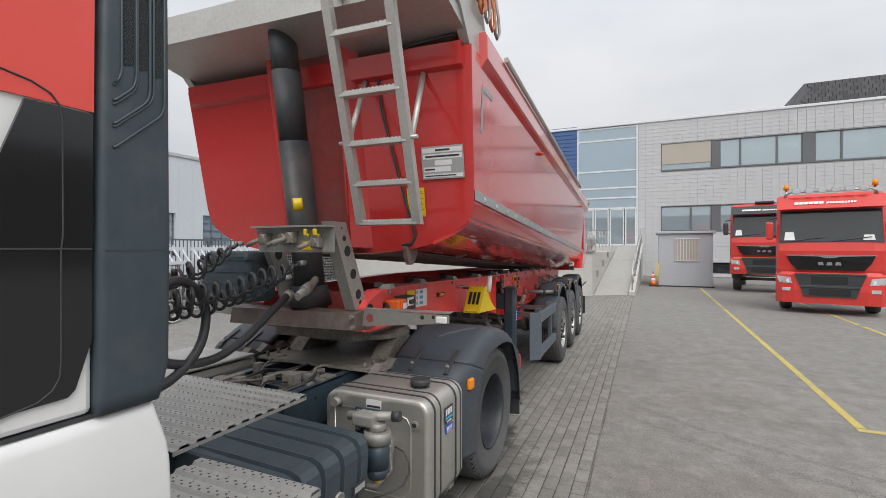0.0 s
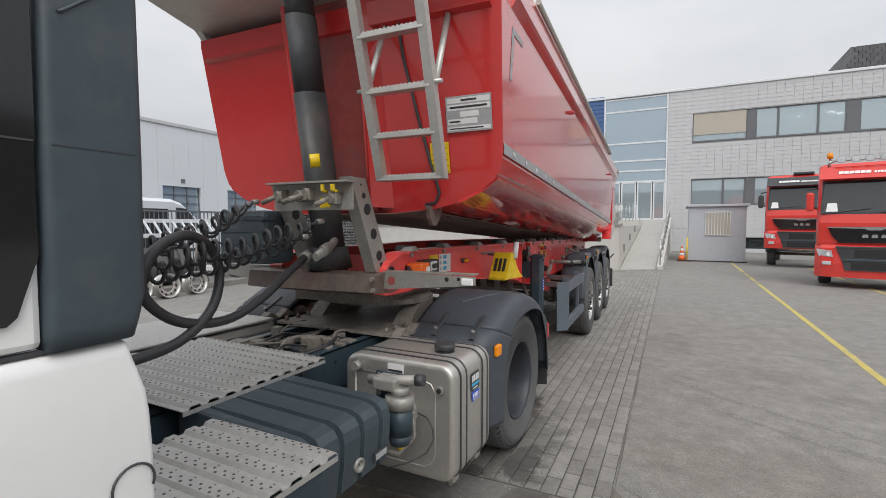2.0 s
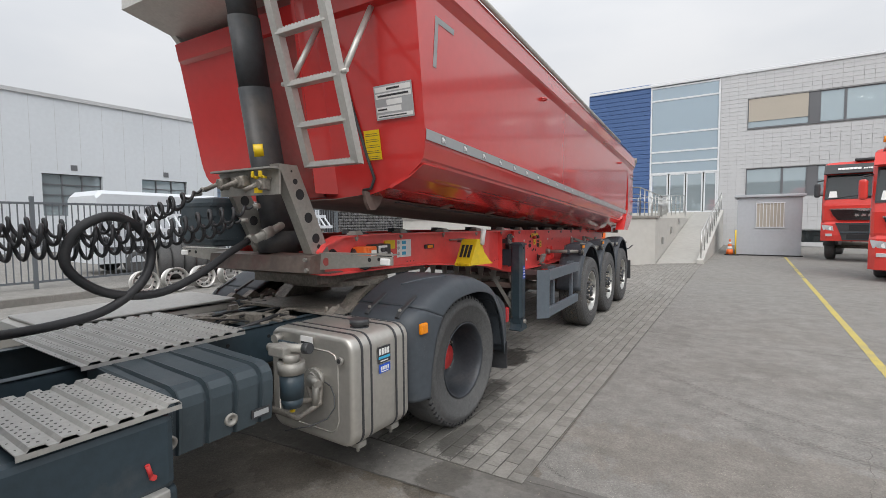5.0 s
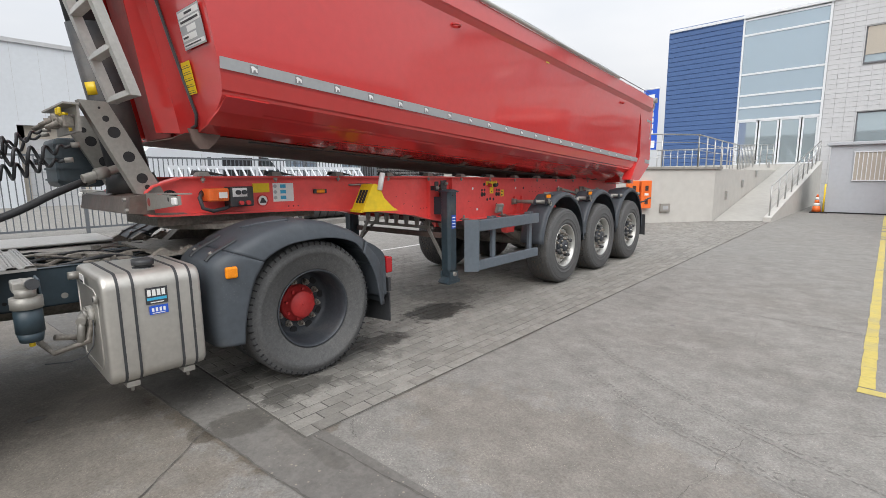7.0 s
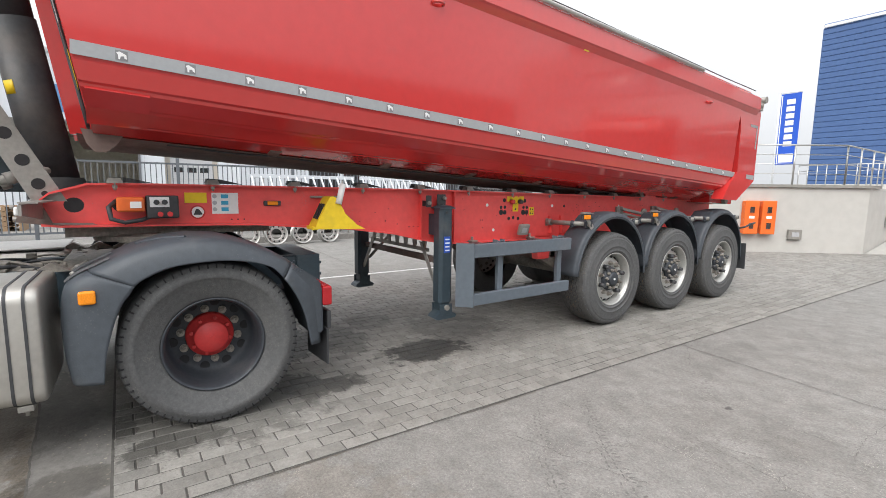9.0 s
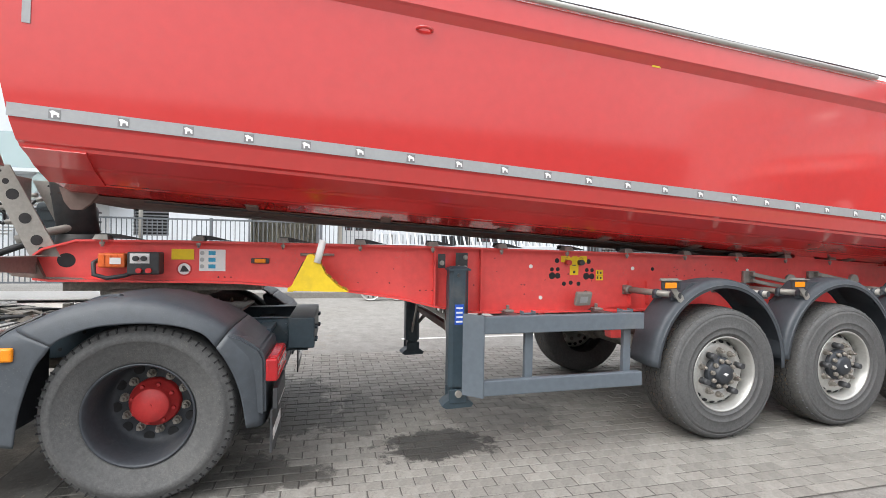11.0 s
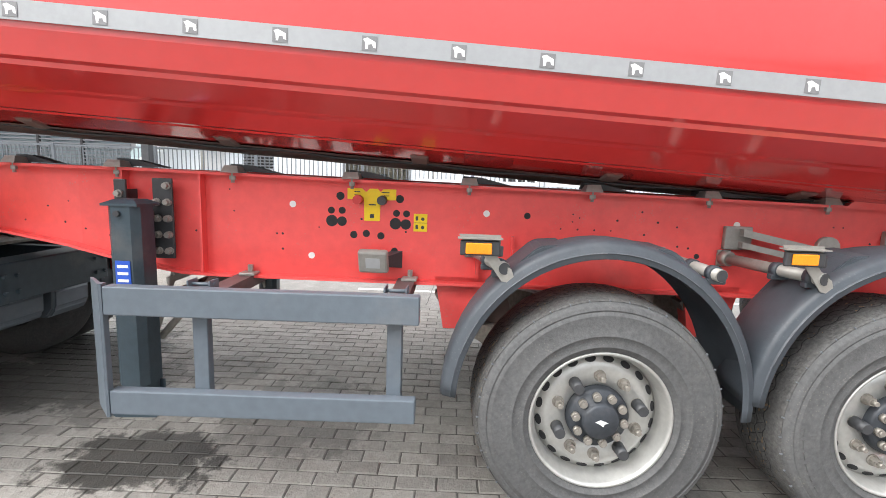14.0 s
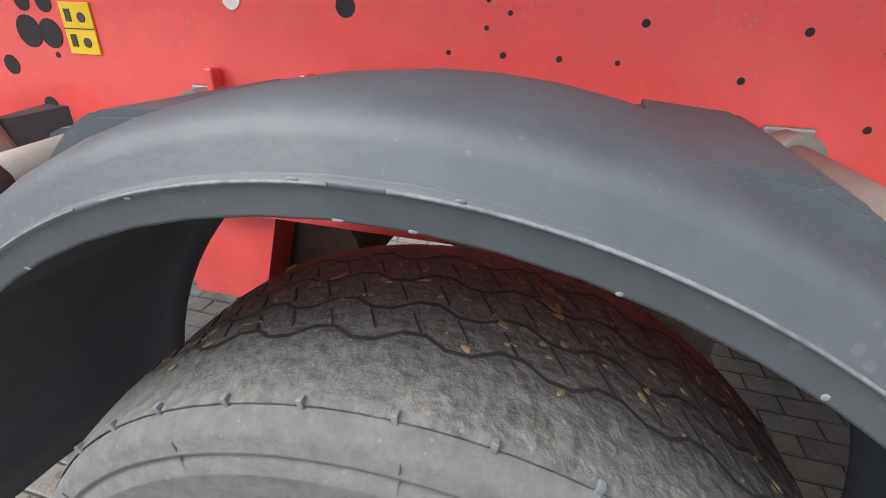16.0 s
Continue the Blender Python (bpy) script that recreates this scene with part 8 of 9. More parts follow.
# drive fenders
def drive_fender(side):
    """Three-piece plastic fender: front apron, flat-topped crown and rear apron with a soft shoulder."""
    inner = [(3.215, 0.41), (3.24, 0.60), (3.305, 0.82), (3.36, 0.91), (3.42, 0.985), (3.585, 1.055), (3.81, 1.075), (3.98, 1.062), (4.105, 1.03), (4.185, 0.98), (4.29, 0.83), (4.36, 0.66), (4.40, 0.44)]
    outer = [(3.055, 0.41), (3.03, 0.60), (3.03, 0.84), (3.07, 0.99), (3.235, 1.085), (3.41, 1.165), (3.62, 1.213), (3.87, 1.208), (4.10, 1.140), (4.24, 1.07), (4.38, 0.965), (4.47, 0.85), (4.50, 0.43)]

    def at(chain, u):
        k = min(int(u), len(chain) - 2)
        p = [Vector((*chain[min(max(q, 0), len(chain) - 1)], 0)) for q in (k - 1, k, k + 1, k + 2)]
        t = u - k
        v = 0.5 * (2 * p[1] + (p[2] - p[0]) * t + (2 * p[0] - 5 * p[1] + 4 * p[2] - p[3]) * t * t + (3 * p[1] - p[0] - 3 * p[2] + p[3]) * t ** 3)
        return v.x, v.y

    # x across the fender, share of the way from the crown to the opening, inward offset
    prof = [(0.62, 0.10, 0), (0.66, 0.0, 0), (1.05, 0.0, 0), (1.13, 0.015, 0), (1.185, 0.07, 0), (1.220, 0.19, 0), (1.243, 0.42, 0), (1.258, 0.72, 0), (1.268, 0.93, 0), (1.270, 1.0, 0), (1.262, 1.0, 0),
            (1.250, 0.74, 1), (1.232, 0.45, 1), (1.208, 0.24, 1), (1.17, 0.12, 1), (1.12, 0.07, 1), (1.05, 0.06, 1), (0.64, 0.08, 1)]
    mid = Vector((3.78, 0.5))
    out = []
    for nm, u0, u1 in (("drive_fender", 3.62, 9.4), ("front_apron", 0.0, 3.6), ("rear_apron", 9.42, 12.0)):
        secs = []
        n = max(8, int((u1 - u0) * 6))
        for k in range(n + 1):
            u = u0 + (u1 - u0) * k / n
            o, i = Vector(at(outer, u)), Vector(at(inner, u))
            ring = []
            for x, f, low in prof:
                p = o.lerp(i, f)
                if low:
                    p = p + (mid - p).normalized() * 0.006
                ring.append((side * x, p.x, p.y))
            secs.append(ring)
        bm = bmesh.new()
        sweep(bm, secs, True)
        out.append(kp(nm, bm, FENDER, out[0] if out else None, "" if out else "dark plastic drive fender with rubbed edges", False))
    f = out[0]
    sx = lambda x: side * x
    bm = bmesh.new()
    prism_x(bm, [(4.20, 1.035), (4.36, 0.975), (4.47, 0.90), (4.498, 0.84), (4.505, 0.50), (4.43, 0.50), (4.36, 0.80), (4.22, 0.95)], min(sx(0.64), sx(1.236)), max(sx(0.64), sx(1.236)))
    bmesh.ops.recalc_face_normals(bm, faces=bm.faces[:])
    bmesh.ops.bevel(bm, geom=bm.edges[:], offset=0.016, segments=2, affect="EDGES")
    kp("lamp_housing", bm, FENDER, f, "", False)
    # rubber clips in shallow pockets across the joint, and a pressed rib over the crown
    for x in (0.80, 1.08):
        bm = bmesh.new()
        chain = [at(outer, u) for u in np.linspace(2.95, 4.25, 9)]
        sweep(bm, [[(sx(x), y - 0.004, z + 0.002), (sx(x + 0.04), y - 0.004, z + 0.002), (sx(x + 0.035), y - 0.009, z + 0.012), (sx(x + 0.005), y - 0.009, z + 0.012)] for y, z in chain])
        clip = kp("quick_clip", bm, BLACK, f, "black rubber fender clip", False)
        y, z = at(outer, 3.25)
        kp("clip_pin", B(rod, (sx(x + 0.02), y, z + 0.008), (sx(x + 0.02), y - 0.012, z + 0.024), 0.012, 10), GALV, clip, "", False)
    bm = bmesh.new()
    pipe(bm, [(sx(0.86 + 0.24 * k / 8), *at(outer, 5.0 + 1.2 * k / 8)) for k in range(9)], 0.012, 8)
    kp("crown_rib", bm, FENDER, f, "", False)
    return f


drive_fender(1)
drive_fender(-1)
bm = bmesh.new()
box(bm, 1.233, 1.266, 3.125, 3.205, 0.875, 0.952, 0.012)
kp("side_marker", bm, AMBER, None, "square amber side marker lamp", False)
for side in (1, -1):
    bm = bmesh.new()
    box(bm, min(side * 0.70, side * 1.13), max(side * 0.70, side * 1.13), 4.50, 4.57, 0.70, 0.84, 0.012)
    tlmp = kp("tail_lamp", bm, LENS_RED, None, "red tail lamp cluster")
    kp("lamp_segment", B(box, min(side * 0.78, side * 1.0), max(side * 0.78, side * 1.0), 4.57, 4.574, 0.755, 0.785), LENS_CLEAR, tlmp)
    for k in range(3):
        kp("lamp_rib", B(box, min(side * 0.72, side * 1.11), max(side * 0.72, side * 1.11), 4.57, 4.576, 0.712 + 0.048 * k, 0.719 + 0.048 * k, 0.002), HUB_RED, tlmp)
    bm = bmesh.new()
    box(bm, min(side * 0.72, side * 1.10), max(side * 0.72, side * 1.10), 4.54, 4.57, 0.52, 0.65, 0.006)
    pb = kp("plate_holder", bm, BLACK, None, "black plate holder with unreadable bars")
    kp("plate_print", B(box, min(side * 0.76, side * 1.06), max(side * 0.76, side * 1.06), 4.57, 4.572, 0.535, 0.545), STICKER_G, pb)
    bm = bmesh.new()
    sweep(bm, [[(side * 0.70, 4.53, 0.52), (side * 1.12, 4.53, 0.52), (side * 1.12, 4.53, 0.26), (side * 0.70, 4.53, 0.22)], [(side * 0.70, 4.542, 0.52), (side * 1.12, 4.542, 0.52), (side * 1.12, 4.542, 0.26), (side * 0.70, 4.542, 0.22)]])
    fl = kp("mud_flap", bm, BLACK, None, "black rubber mud flap with white emblem bars")
    for a, b in ((0.74, 0.85), (0.87, 0.97), (0.99, 1.08)):
        sx = sorted((side * a, side * b))
        bm = bmesh.new()
        w = sx[1] - sx[0]
        sweep(bm, [[(sx[0] + o, y, z) for o, z in ((0, 0.325), (w, 0.325), (w + 0.012, 0.395), (0.012, 0.395))] for y in (4.542, 4.545)])
        kp("emblem_bar", bm, STICKER_W, fl)
# fifth wheel
bm = bmesh.new()
pl = [(0.50 * math.cos(a), 3.55 + 0.42 * math.sin(a)) for a in np.linspace(0, 2 * math.pi, 33)[:-1]]
sweep(bm, [[(x, y, 1.13) for x, y in pl], [(x, y, 1.17) for x, y in pl], [(x * 0.92, 3.55 + (y - 3.55) * 0.92, 1.185) for x, y in pl]])
for x in (-0.42, 0.42):
    prism_x(bm, [(3.25, 0.97), (3.85, 0.97), (3.75, 1.06), (3.64, 1.13), (3.46, 1.13), (3.35, 1.06)], x - 0.07, x + 0.07)
kp("fifth_wheel", bm, GREASE, None, "greasy fifth wheel coupling plate")
bm = bmesh.new()
sweep(bm, [[(-0.52, y, 0.965), (0.52, y, 0.965), (0.52, y, 0.985), (-0.52, y, 0.985)] for y in (2.95, 4.15)])
for k in range(10):
    for s in (-1, 1):
        rod(bm, (s * 0.47, 3.0 + 0.12 * k, 0.985), (s * 0.47, 3.0 + 0.12 * k, 1.02), 0.015, 8, 0.01)
for s in (-1, 1):
    prism_x(bm, [(2.86 + 0.09 * k, 0.99 + (0.055 if k % 2 else 0.0)) for k in range(9)] + [(3.6, 0.985), (2.86, 0.985)], s * 0.60 - 0.03, s * 0.60 + 0.03)
kp("mounting_frame", bm, GREASE, None, "rusty mounting plate with bolts")
bm = bmesh.new()
box(bm, -0.42, 0.42, 4.55, 4.75, 0.72, 0.96, 0.01)
for x in (-0.38, -0.3, 0.3, 0.38):
    for z in (0.78, 0.88):
        rod(bm, (x, 4.75, z), (x, 4.77, z), 0.014, 6)
kp("end_crossmember", bm, STEEL_BLUE)
for xa, xb, za in ((0.34, 0.60, 0.44), (-0.12, 0.30, 0.47), (-0.50, -0.18, 0.45)):
    bm = bmesh.new()
    prism_x(bm, [(4.34, 0.72), (4.50, 0.72), (4.53, 0.66), (4.52, 0.52), (4.47, za), (4.36, za), (4.33, 0.55)], xa, xb)
    bmesh.ops.recalc_face_normals(bm, faces=bm.faces[:])
    bmesh.ops.bevel(bm, geom=bm.edges[:], offset=0.022, segments=3, affect="EDGES")
    kp("inner_splash_guard", bm, GUARD, None, "dusty grey plastic splash guard under the rear frame")
for side in (1, -1):
    for k in range(9):
        y, z = 4.44 + 0.09 * (k % 3), 0.755 + 0.072 * (k // 3)
        kp("frame_bolt", B(rod, (side * 0.39, y, z), (side * 0.404, y, z), 0.015, 6), STEEL_BLUE)
    bm = bmesh.new()
    sweep(bm, [[(side * 0.40, 4.36, 0.90), (side * 0.66, 4.36, 0.90), (side * 0.66, 4.46, 0.90), (side * 0.40, 4.46, 0.90)], [(side * 0.40, 4.36, 0.93), (side * 0.66, 4.36, 0.93), (side * 0.66, 4.46, 0.93), (side * 0.40, 4.46, 0.93)]])
    kp("fender_bracket", bm, STEEL_BLUE)
# far-side tank cover seen across the chassis
bm = bmesh.new()
box(bm, -1.18, -0.50, 1.55, 2.95, 0.45, 1.0, 0.06)
kp("side_cover", bm, TANK_ALU, None, "pale side tank on the far side")
kp("top_cover", B(box, -1.1, -0.5, 1.6, 2.9, 1.0, 1.02, 0.008), TREAD_PLATE)

# ---- cab rear corner ----
TRACTOR_INV = tractor.matrix_world.inverted()


def cab_part(name, bm, material, parent=None, label=""):
    """A piece of the cab, given in the yard's own coordinates."""
    bmesh.ops.transform(bm, matrix=TRACTOR_INV, verts=bm.verts[:])
    return part(name, bm, material, parent or tractor, label)


cabm = cab_part("cab", B(box, -1.15, 1.674, -2.2, 0.566, 1.575, 3.75, 0.012), CAB_WHITE, None, "white cab with coral red and black side graphics")
# lower skirt with a soft shoulder, drawn in towards its top
bm = bmesh.new()
sec = []
for z, x, y in ((0.86, 1.690, 0.713), (1.20, 1.692, 0.713), (1.37, 1.692, 0.711), (1.44, 1.690, 0.708), (1.477, 1.688, 0.704), (1.51, 1.686, 0.694), (1.54, 1.684, 0.685), (1.56, 1.680, 0.681), (1.568, 1.668, 0.676)):
    c = 0.012
    sec.append([(0.4, -2.2, z), (x, -2.2, z), (x, y - c, z), (x - 0.3 * c, y - 0.3 * c, z), (x - c, y, z), (0.4, y, z)])
sweep(bm, sec, True)
skirt = cab_part("lower_skirt", bm, CAB_WHITE, cabm, "white lower cab skirt with rounded shoulder")
bm = bmesh.new()
pipe(bm, [(1.694, 0.672 + 0.034 * math.cos(a), 1.325 + 0.034 * math.sin(a)) for a in np.linspace(-0.4, 3.5, 16)], 0.0022, 6)
cab_part("step_seal", bm, BLACK, skirt)
# air deflector behind the cab wall
bm = bmesh.new()
sec = []
for z, yl, yr in ((1.571, 0.565, 0.693), (1.60, 0.566, 0.702), (1.64, 0.567, 0.712), (1.87, 0.569, 0.714), (2.33, 0.576, 0.711), (3.6, 0.585, 0.700)):
    sec.append([(1.655, yl, z), (1.683, yl, z), (1.689, yl + 0.006, z), (1.690, yl + 0.014, z), (1.690, yr - 0.022, z), (1.687, yr - 0.012, z), (1.676, yr - 0.002, z), (1.655, yr, z), (1.60, yr - 0.004, z), (1.60, yl + 0.02, z)])
sweep(bm, sec, True)
defl = cab_part("side_deflector", bm, PLASTIC, cabm, "dark blue-grey side air deflector")
cab_part("deflector_seam", B(box, 1.6885, 1.6908, 0.578, 0.694, 1.8695, 1.8715), BLACK, defl)
MESH = mat("perforated_vent_mesh", (0.02, 0.021, 0.023), 0.7, 0, 300.0, 0.9, 0, (0.1, 0.1, 0.1), 0.6, 300)
for ya, yb, zb, zl, zu in ((0.610, 0.629, 2.224, 2.147, 2.176), (0.640, 0.656, 2.224, 2.104, 2.140), (0.672, 0.686, 2.220, 2.060, 2.098)):
    vent = cab_part("vent_mesh", B(prism_x, [(ya, zb - 0.006), (yb, zb), (yb, 3.4), (ya, 3.4)], 1.6885, 1.6909), MESH, defl)
    bm = bmesh.new()
    pitch = 0.0042
    for i in range(int(0.16 / pitch)):
        for j in range(int((yb - ya) / pitch)):
            y, z = ya + pitch * (j + 0.5 + 0.5 * (i % 2)), zb + 0.003 + pitch * i
            if y < yb - 0.001:
                rod(bm, (1.6905, y, z), (1.6915, y, z), 0.0012, 5)
    tagged(cab_part("mesh_web", bm, PLASTIC, vent), kind="stuff")
    for edge, low, out in ((yb + 0.005, zl, 1.6915), (ya - 0.003, zu, 1.6908)):
        bm = bmesh.new()
        k = (edge - 0.591) * 0.86
        pipe(bm, [(out, edge, 3.4), (out, edge, low + k + 0.026), (out, edge - 0.001, low + k + 0.014), (out, edge - 0.005, low + k + 0.001), (out, edge - 0.012, low + k - 0.009), (out, 0.597, low + 0.004), (out, 0.591, low)], 0.0026, 6)
        cab_part("groove_rib", bm, PLASTIC, defl)
# side graphics in the cab wall plane
cab_part("red_panel", B(prism_x, [(-2.1, 2.119), (0.5645, 2.119), (0.5665, 2.4), (0.5665, 3.5), (-2.1, 3.5)], 1.670, 1.680), CAB_RED, cabm, "coral red upper side panel")
black = cab_part("black_panel", B(prism_x, [(0.462, 2.115), (0.5625, 2.115), (0.5625, 1.876), (0.5600, 1.868), (0.5610, 1.712), (0.545, 1.662), (0.534, 1.628), (0.522, 1.617), (0.426, 1.613), (0.29, 1.607)], 1.670, 1.681), GLOSS_BLACK, cabm, "gloss black side window panel")
cab_part("panel_crease", B(box, 1.680, 1.6822, 0.30, 0.560, 1.872, 1.875), BLACK, black)
bm = bmesh.new()
pipe(bm, [(1.681, 0.30, 2.160), (1.681, 0.426, 2.154), (1.681, 0.470, 2.146), (1.681, 0.497, 2.134), (1.681, 0.510, 2.118), (1.681, 0.514, 2.09), (1.681, 0.515, 1.90), (1.681, 0.512, 1.87), (1.681, 0.512, 1.69), (1.681, 0.510, 1.655), (1.681, 0.499, 1.635), (1.681, 0.478, 1.621), (1.681, 0.426, 1.611), (1.681, 0.30, 1.604)], 0.0016, 6)
cab_part("window_seal", bm, BLACK, cabm)
cab_part("shut_line", B(box, 1.660, 1.6748, -2.1, 0.568, 1.5685, 1.574), BLACK, cabm)
# front axle and wheels, hidden by the skirt
bm = bmesh.new()
for s in (-1, 1):
    lathe_x(bm, [(0.28, -0.1), (0.5, -0.14), (0.535, -0.09), (0.535, 0.09), (0.5, 0.14), (0.28, 0.1), (0.01, 0.05)], 0.15, 0.525, s * 0.98, 40)
kp("front_wheel", bm, RUBBER)

# ---- hoses between cab and trailer ----
LAY = Matrix.Translation((0.0, 0.0, 0.015))


def coil(start, end, turns, r, wire, label, sag=0.12, n=14):
    a, b = Vector(start), Vector(end)
    d = (b - a).normalized()
    s = d.cross(Vector((0, 0, 1))).normalized()
    u = s.cross(d)
    pts = [a - d * 0.06]
    m = turns * n
    for i in range(m + 1):
        t = i / m
        c = a.lerp(b, t) - Vector((0, 0, sag * 4 * t * (1 - t)))
        ang = 2 * math.pi * turns * t
        rr = r * min(1, 8 * t, 8 * (1 - t)) * (1 + 0.15 * math.sin(5 * t * turns))
        pts.append(c + rr * (math.cos(ang) * s + math.sin(ang) * u))
    pts.append(b + d * 0.05)
    h = thing("coiled_hose", (0, 0, 0), label, "hose", "coiled supply hoses")
    part("coil", B(pipe, pts, wire, 7), HOSE, h)
    for p, q in ((pts[1], pts[0]), (pts[-2], pts[-1])):
        part("fitting", B(rod, p, q, wire * 1.7, 8), GALV, h)


coil((0.22, 1.12, 1.63), (0.43, 2.55, 1.76), 19, 0.052, 0.0105, "dark coiled air hose from cab to trailer", 0.10)
coil((0.16, 1.12, 1.54), (0.33, 2.52, 1.66), 21, 0.048, 0.0105, "dark coiled air hose from cab to trailer", 0.08)
coil((0.02, 1.12, 1.70), (-0.05, 2.47, 1.89), 17, 0.05, 0.010, "dark coiled cable from cab to trailer", 0.16)
coil((-0.2, 1.12, 1.60), (-0.14, 2.47, 1.86), 13, 0.05, 0.010, "dark coiled cable from cab to trailer", 0.14)
hh = thing("hydraulic_hose", (0, 0, 0), "thick wrapped black hydraulic hose sagging in a loop", "hose")
pts = [(0.235, 2.64, 1.515), (0.27, 2.45, 1.43), (0.30, 2.2, 1.30), (0.31, 1.95, 1.225), (0.31, 1.68, 1.27), (0.32, 1.51, 1.43), (0.33, 1.56, 1.61), (0.33, 1.72, 1.69), (0.30, 1.88, 1.62), (0.27, 1.955, 1.47), (0.30, 1.88, 1.30), (0.325, 1.70, 1.18), (0.30, 1.50, 1.13), (0.2, 1.25, 1.10), (0.1, 1.0, 1.10)]
fine = []
for i in range(len(pts) - 1):
    p0, p1, p2, p3 = [Vector(pts[min(max(j, 0), len(pts) - 1)]) for j in (i - 1, i, i + 1, i + 2)]
    for k in range(6):
        t = k / 6
        fine.append(0.5 * ((2 * p1) + (p2 - p0) * t + (2 * p0 - 5 * p1 + 4 * p2 - p3) * t * t + (3 * p1 - p0 - 3 * p2 + p3) * t ** 3))
part("hose", B(pipe, fine + [Vector(pts[-1])], 0.026, 10), HOSE, hh)
part("collar", B(rod, pts[0], (0.226, 2.69, 1.535), 0.036, 12), GALV, hh)

# ---- red lorries parked in the yard ----
LAY = ASKEW


def lorry(at, tall, label, lamps):
    t = thing("lorry", at, label, "lorry", "parked red lorries")

    def lp(name, bm, material, parent=None, lab=""):
        return part(name, bm, material, parent or t, lab)

    z = tall
    # cab outline in y (depth), z, front at y = 0
    out = [(0.10, 0.95 + z), (0.02, 1.20 + z), (0.0, 1.75 + z), (0.05, 1.98 + z), (0.28, 2.95 + z), (0.36, 3.10 + z), (0.75, 3.45 + z), (2.1, 3.55 + z), (2.2, 3.4 + z), (2.2, 0.95 + z)]
    bm = bmesh.new()
    secs = []
    for x, k in ((-1.24, 0.17), (-1.21, 0.09), (-1.15, 0.035), (-0.95, 0.008), (-0.6, 0.0), (0.6, 0.0), (0.95, 0.008), (1.15, 0.035), (1.21, 0.09), (1.24, 0.17)):
        secs.append([(x, y + k, q - (k * 0.4 if q > 3 + z else 0)) for y, q in out])
    sweep(bm, secs)
    cab = lp("cab", bm, TRUCK_RED, None, "glossy red cab with black grille")
    # windscreen lies on the raked front
    def front(h):
        for (ya, za), (yb, zb) in zip(out, out[1:]):
            if za + 0 <= h <= zb:
                return ya + (yb - ya) * (h - za) / (zb - za)
        return 0.3
    def pane(x0, x1, h0, h1, lift, lift_top=None):
        bm = bmesh.new()
        a, b = front(h0) - lift, front(h1) - lift
        sweep(bm, [[(x0, a, h0), (x1, a, h0), (x1 - 0.03, b, h1), (x0 + 0.03, b, h1)], [(x0, a + 0.03, h0), (x1, a + 0.03, h0), (x1 - 0.03, b + 0.03, h1), (x0 + 0.03, b + 0.03, h1)]])
        return bm
    ws = lp("windscreen", pane(-1.12, 1.12, 2.02 + z, 2.90 + z, 0.012), GLASS_DARK, cab, "dark windscreen")
    lp("screen_seal", pane(-1.16, 1.16, 1.99 + z, 2.93 + z, 0.004), BLACK, cab)
    lp("paper", pane(0.72, 0.98, 2.05 + z, 2.20 + z, 0.016), STICKER_W, cab)
    lp("paper", pane(-1.04, -0.78, 2.06 + z, 2.30 + z, 0.016), STICKER_W, cab)
    for x0, x1 in ((-0.9, -0.1), (0.1, 0.9)):
        bm = bmesh.new()
        rod(bm, (x0, front(2.03 + z) - 0.03, 2.03 + z), (x1, front(2.14 + z) - 0.03, 2.14 + z), 0.012, 6)
        lp("wiper", bm, BLACK, cab)
    # sun visor with a row of pale emblem bars
    bm = bmesh.new()
    sweep(bm, [[(x, y, q) for y, q in ((0.10, 2.95 + z), (0.02, 2.97 + z), (0.26, 3.32 + z), (0.45, 3.32 + z))] for x in (-1.2, 1.2)])
    vis = lp("sun_visor", bm, TRUCK_RED if lamps else BLACK, cab)
    bars_ = [(0.10, 0.075)] * 6 + [(0.0, 0)] + [(0.052, 0.055)] * 10
    x = -0.80
    for w, hgt in bars_:
        if not w:
            x += 0.05
            continue
        bm = bmesh.new()
        k = hgt / 0.075
        sweep(bm, [[(x, 0.097 + d, 3.10 + z - d * 0.6), (x + w, 0.097 + d, 3.10 + z - d * 0.6), (x + w + 0.01, 0.097 + 0.05 * k + d, 3.10 + z + hgt - d * 0.6), (x + 0.01, 0.097 + 0.05 * k + d, 3.10 + z + hgt - d * 0.6)] for d in (0.0, -0.005)])
        lp("emblem_bar", bm, STICKER_W, vis)
        x += w + 0.014
    # grille
    bm = bmesh.new()
    sweep(bm, [[(-0.98, -0.02, 1.62 + z), (0.98, -0.02, 1.62 + z), (0.89, -0.02, 1.40 + z), (0.74, -0.03, 1.20 + z), (-0.74, -0.03, 1.20 + z), (-0.89, -0.02, 1.40 + z)], [(-0.98, 0.05, 1.62 + z), (0.98, 0.05, 1.62 + z), (0.89, 0.05, 1.40 + z), (0.74, 0.05, 1.20 + z), (-0.74, 0.05, 1.20 + z), (-0.89, 0.05, 1.40 + z)]])
    gr = lp("upper_grille", bm, GLOSS_BLACK, cab, "gloss black grille with silver emblem bars")
    bm = bmesh.new()
    sweep(bm, [[(-0.99, y, 1.605 + z), (-0.99, y, 1.635 + z), (0.99, y, 1.635 + z), (0.99, y, 1.605 + z), (0.22, y, 1.585 + z), (0.12, y, 1.545 + z), (-0.12, y, 1.545 + z), (-0.22, y, 1.585 + z)] for y in (-0.018, -0.036)])
    lp("chrome_strip", bm, CHROME_TRIM, gr, "bright chrome grille trim")
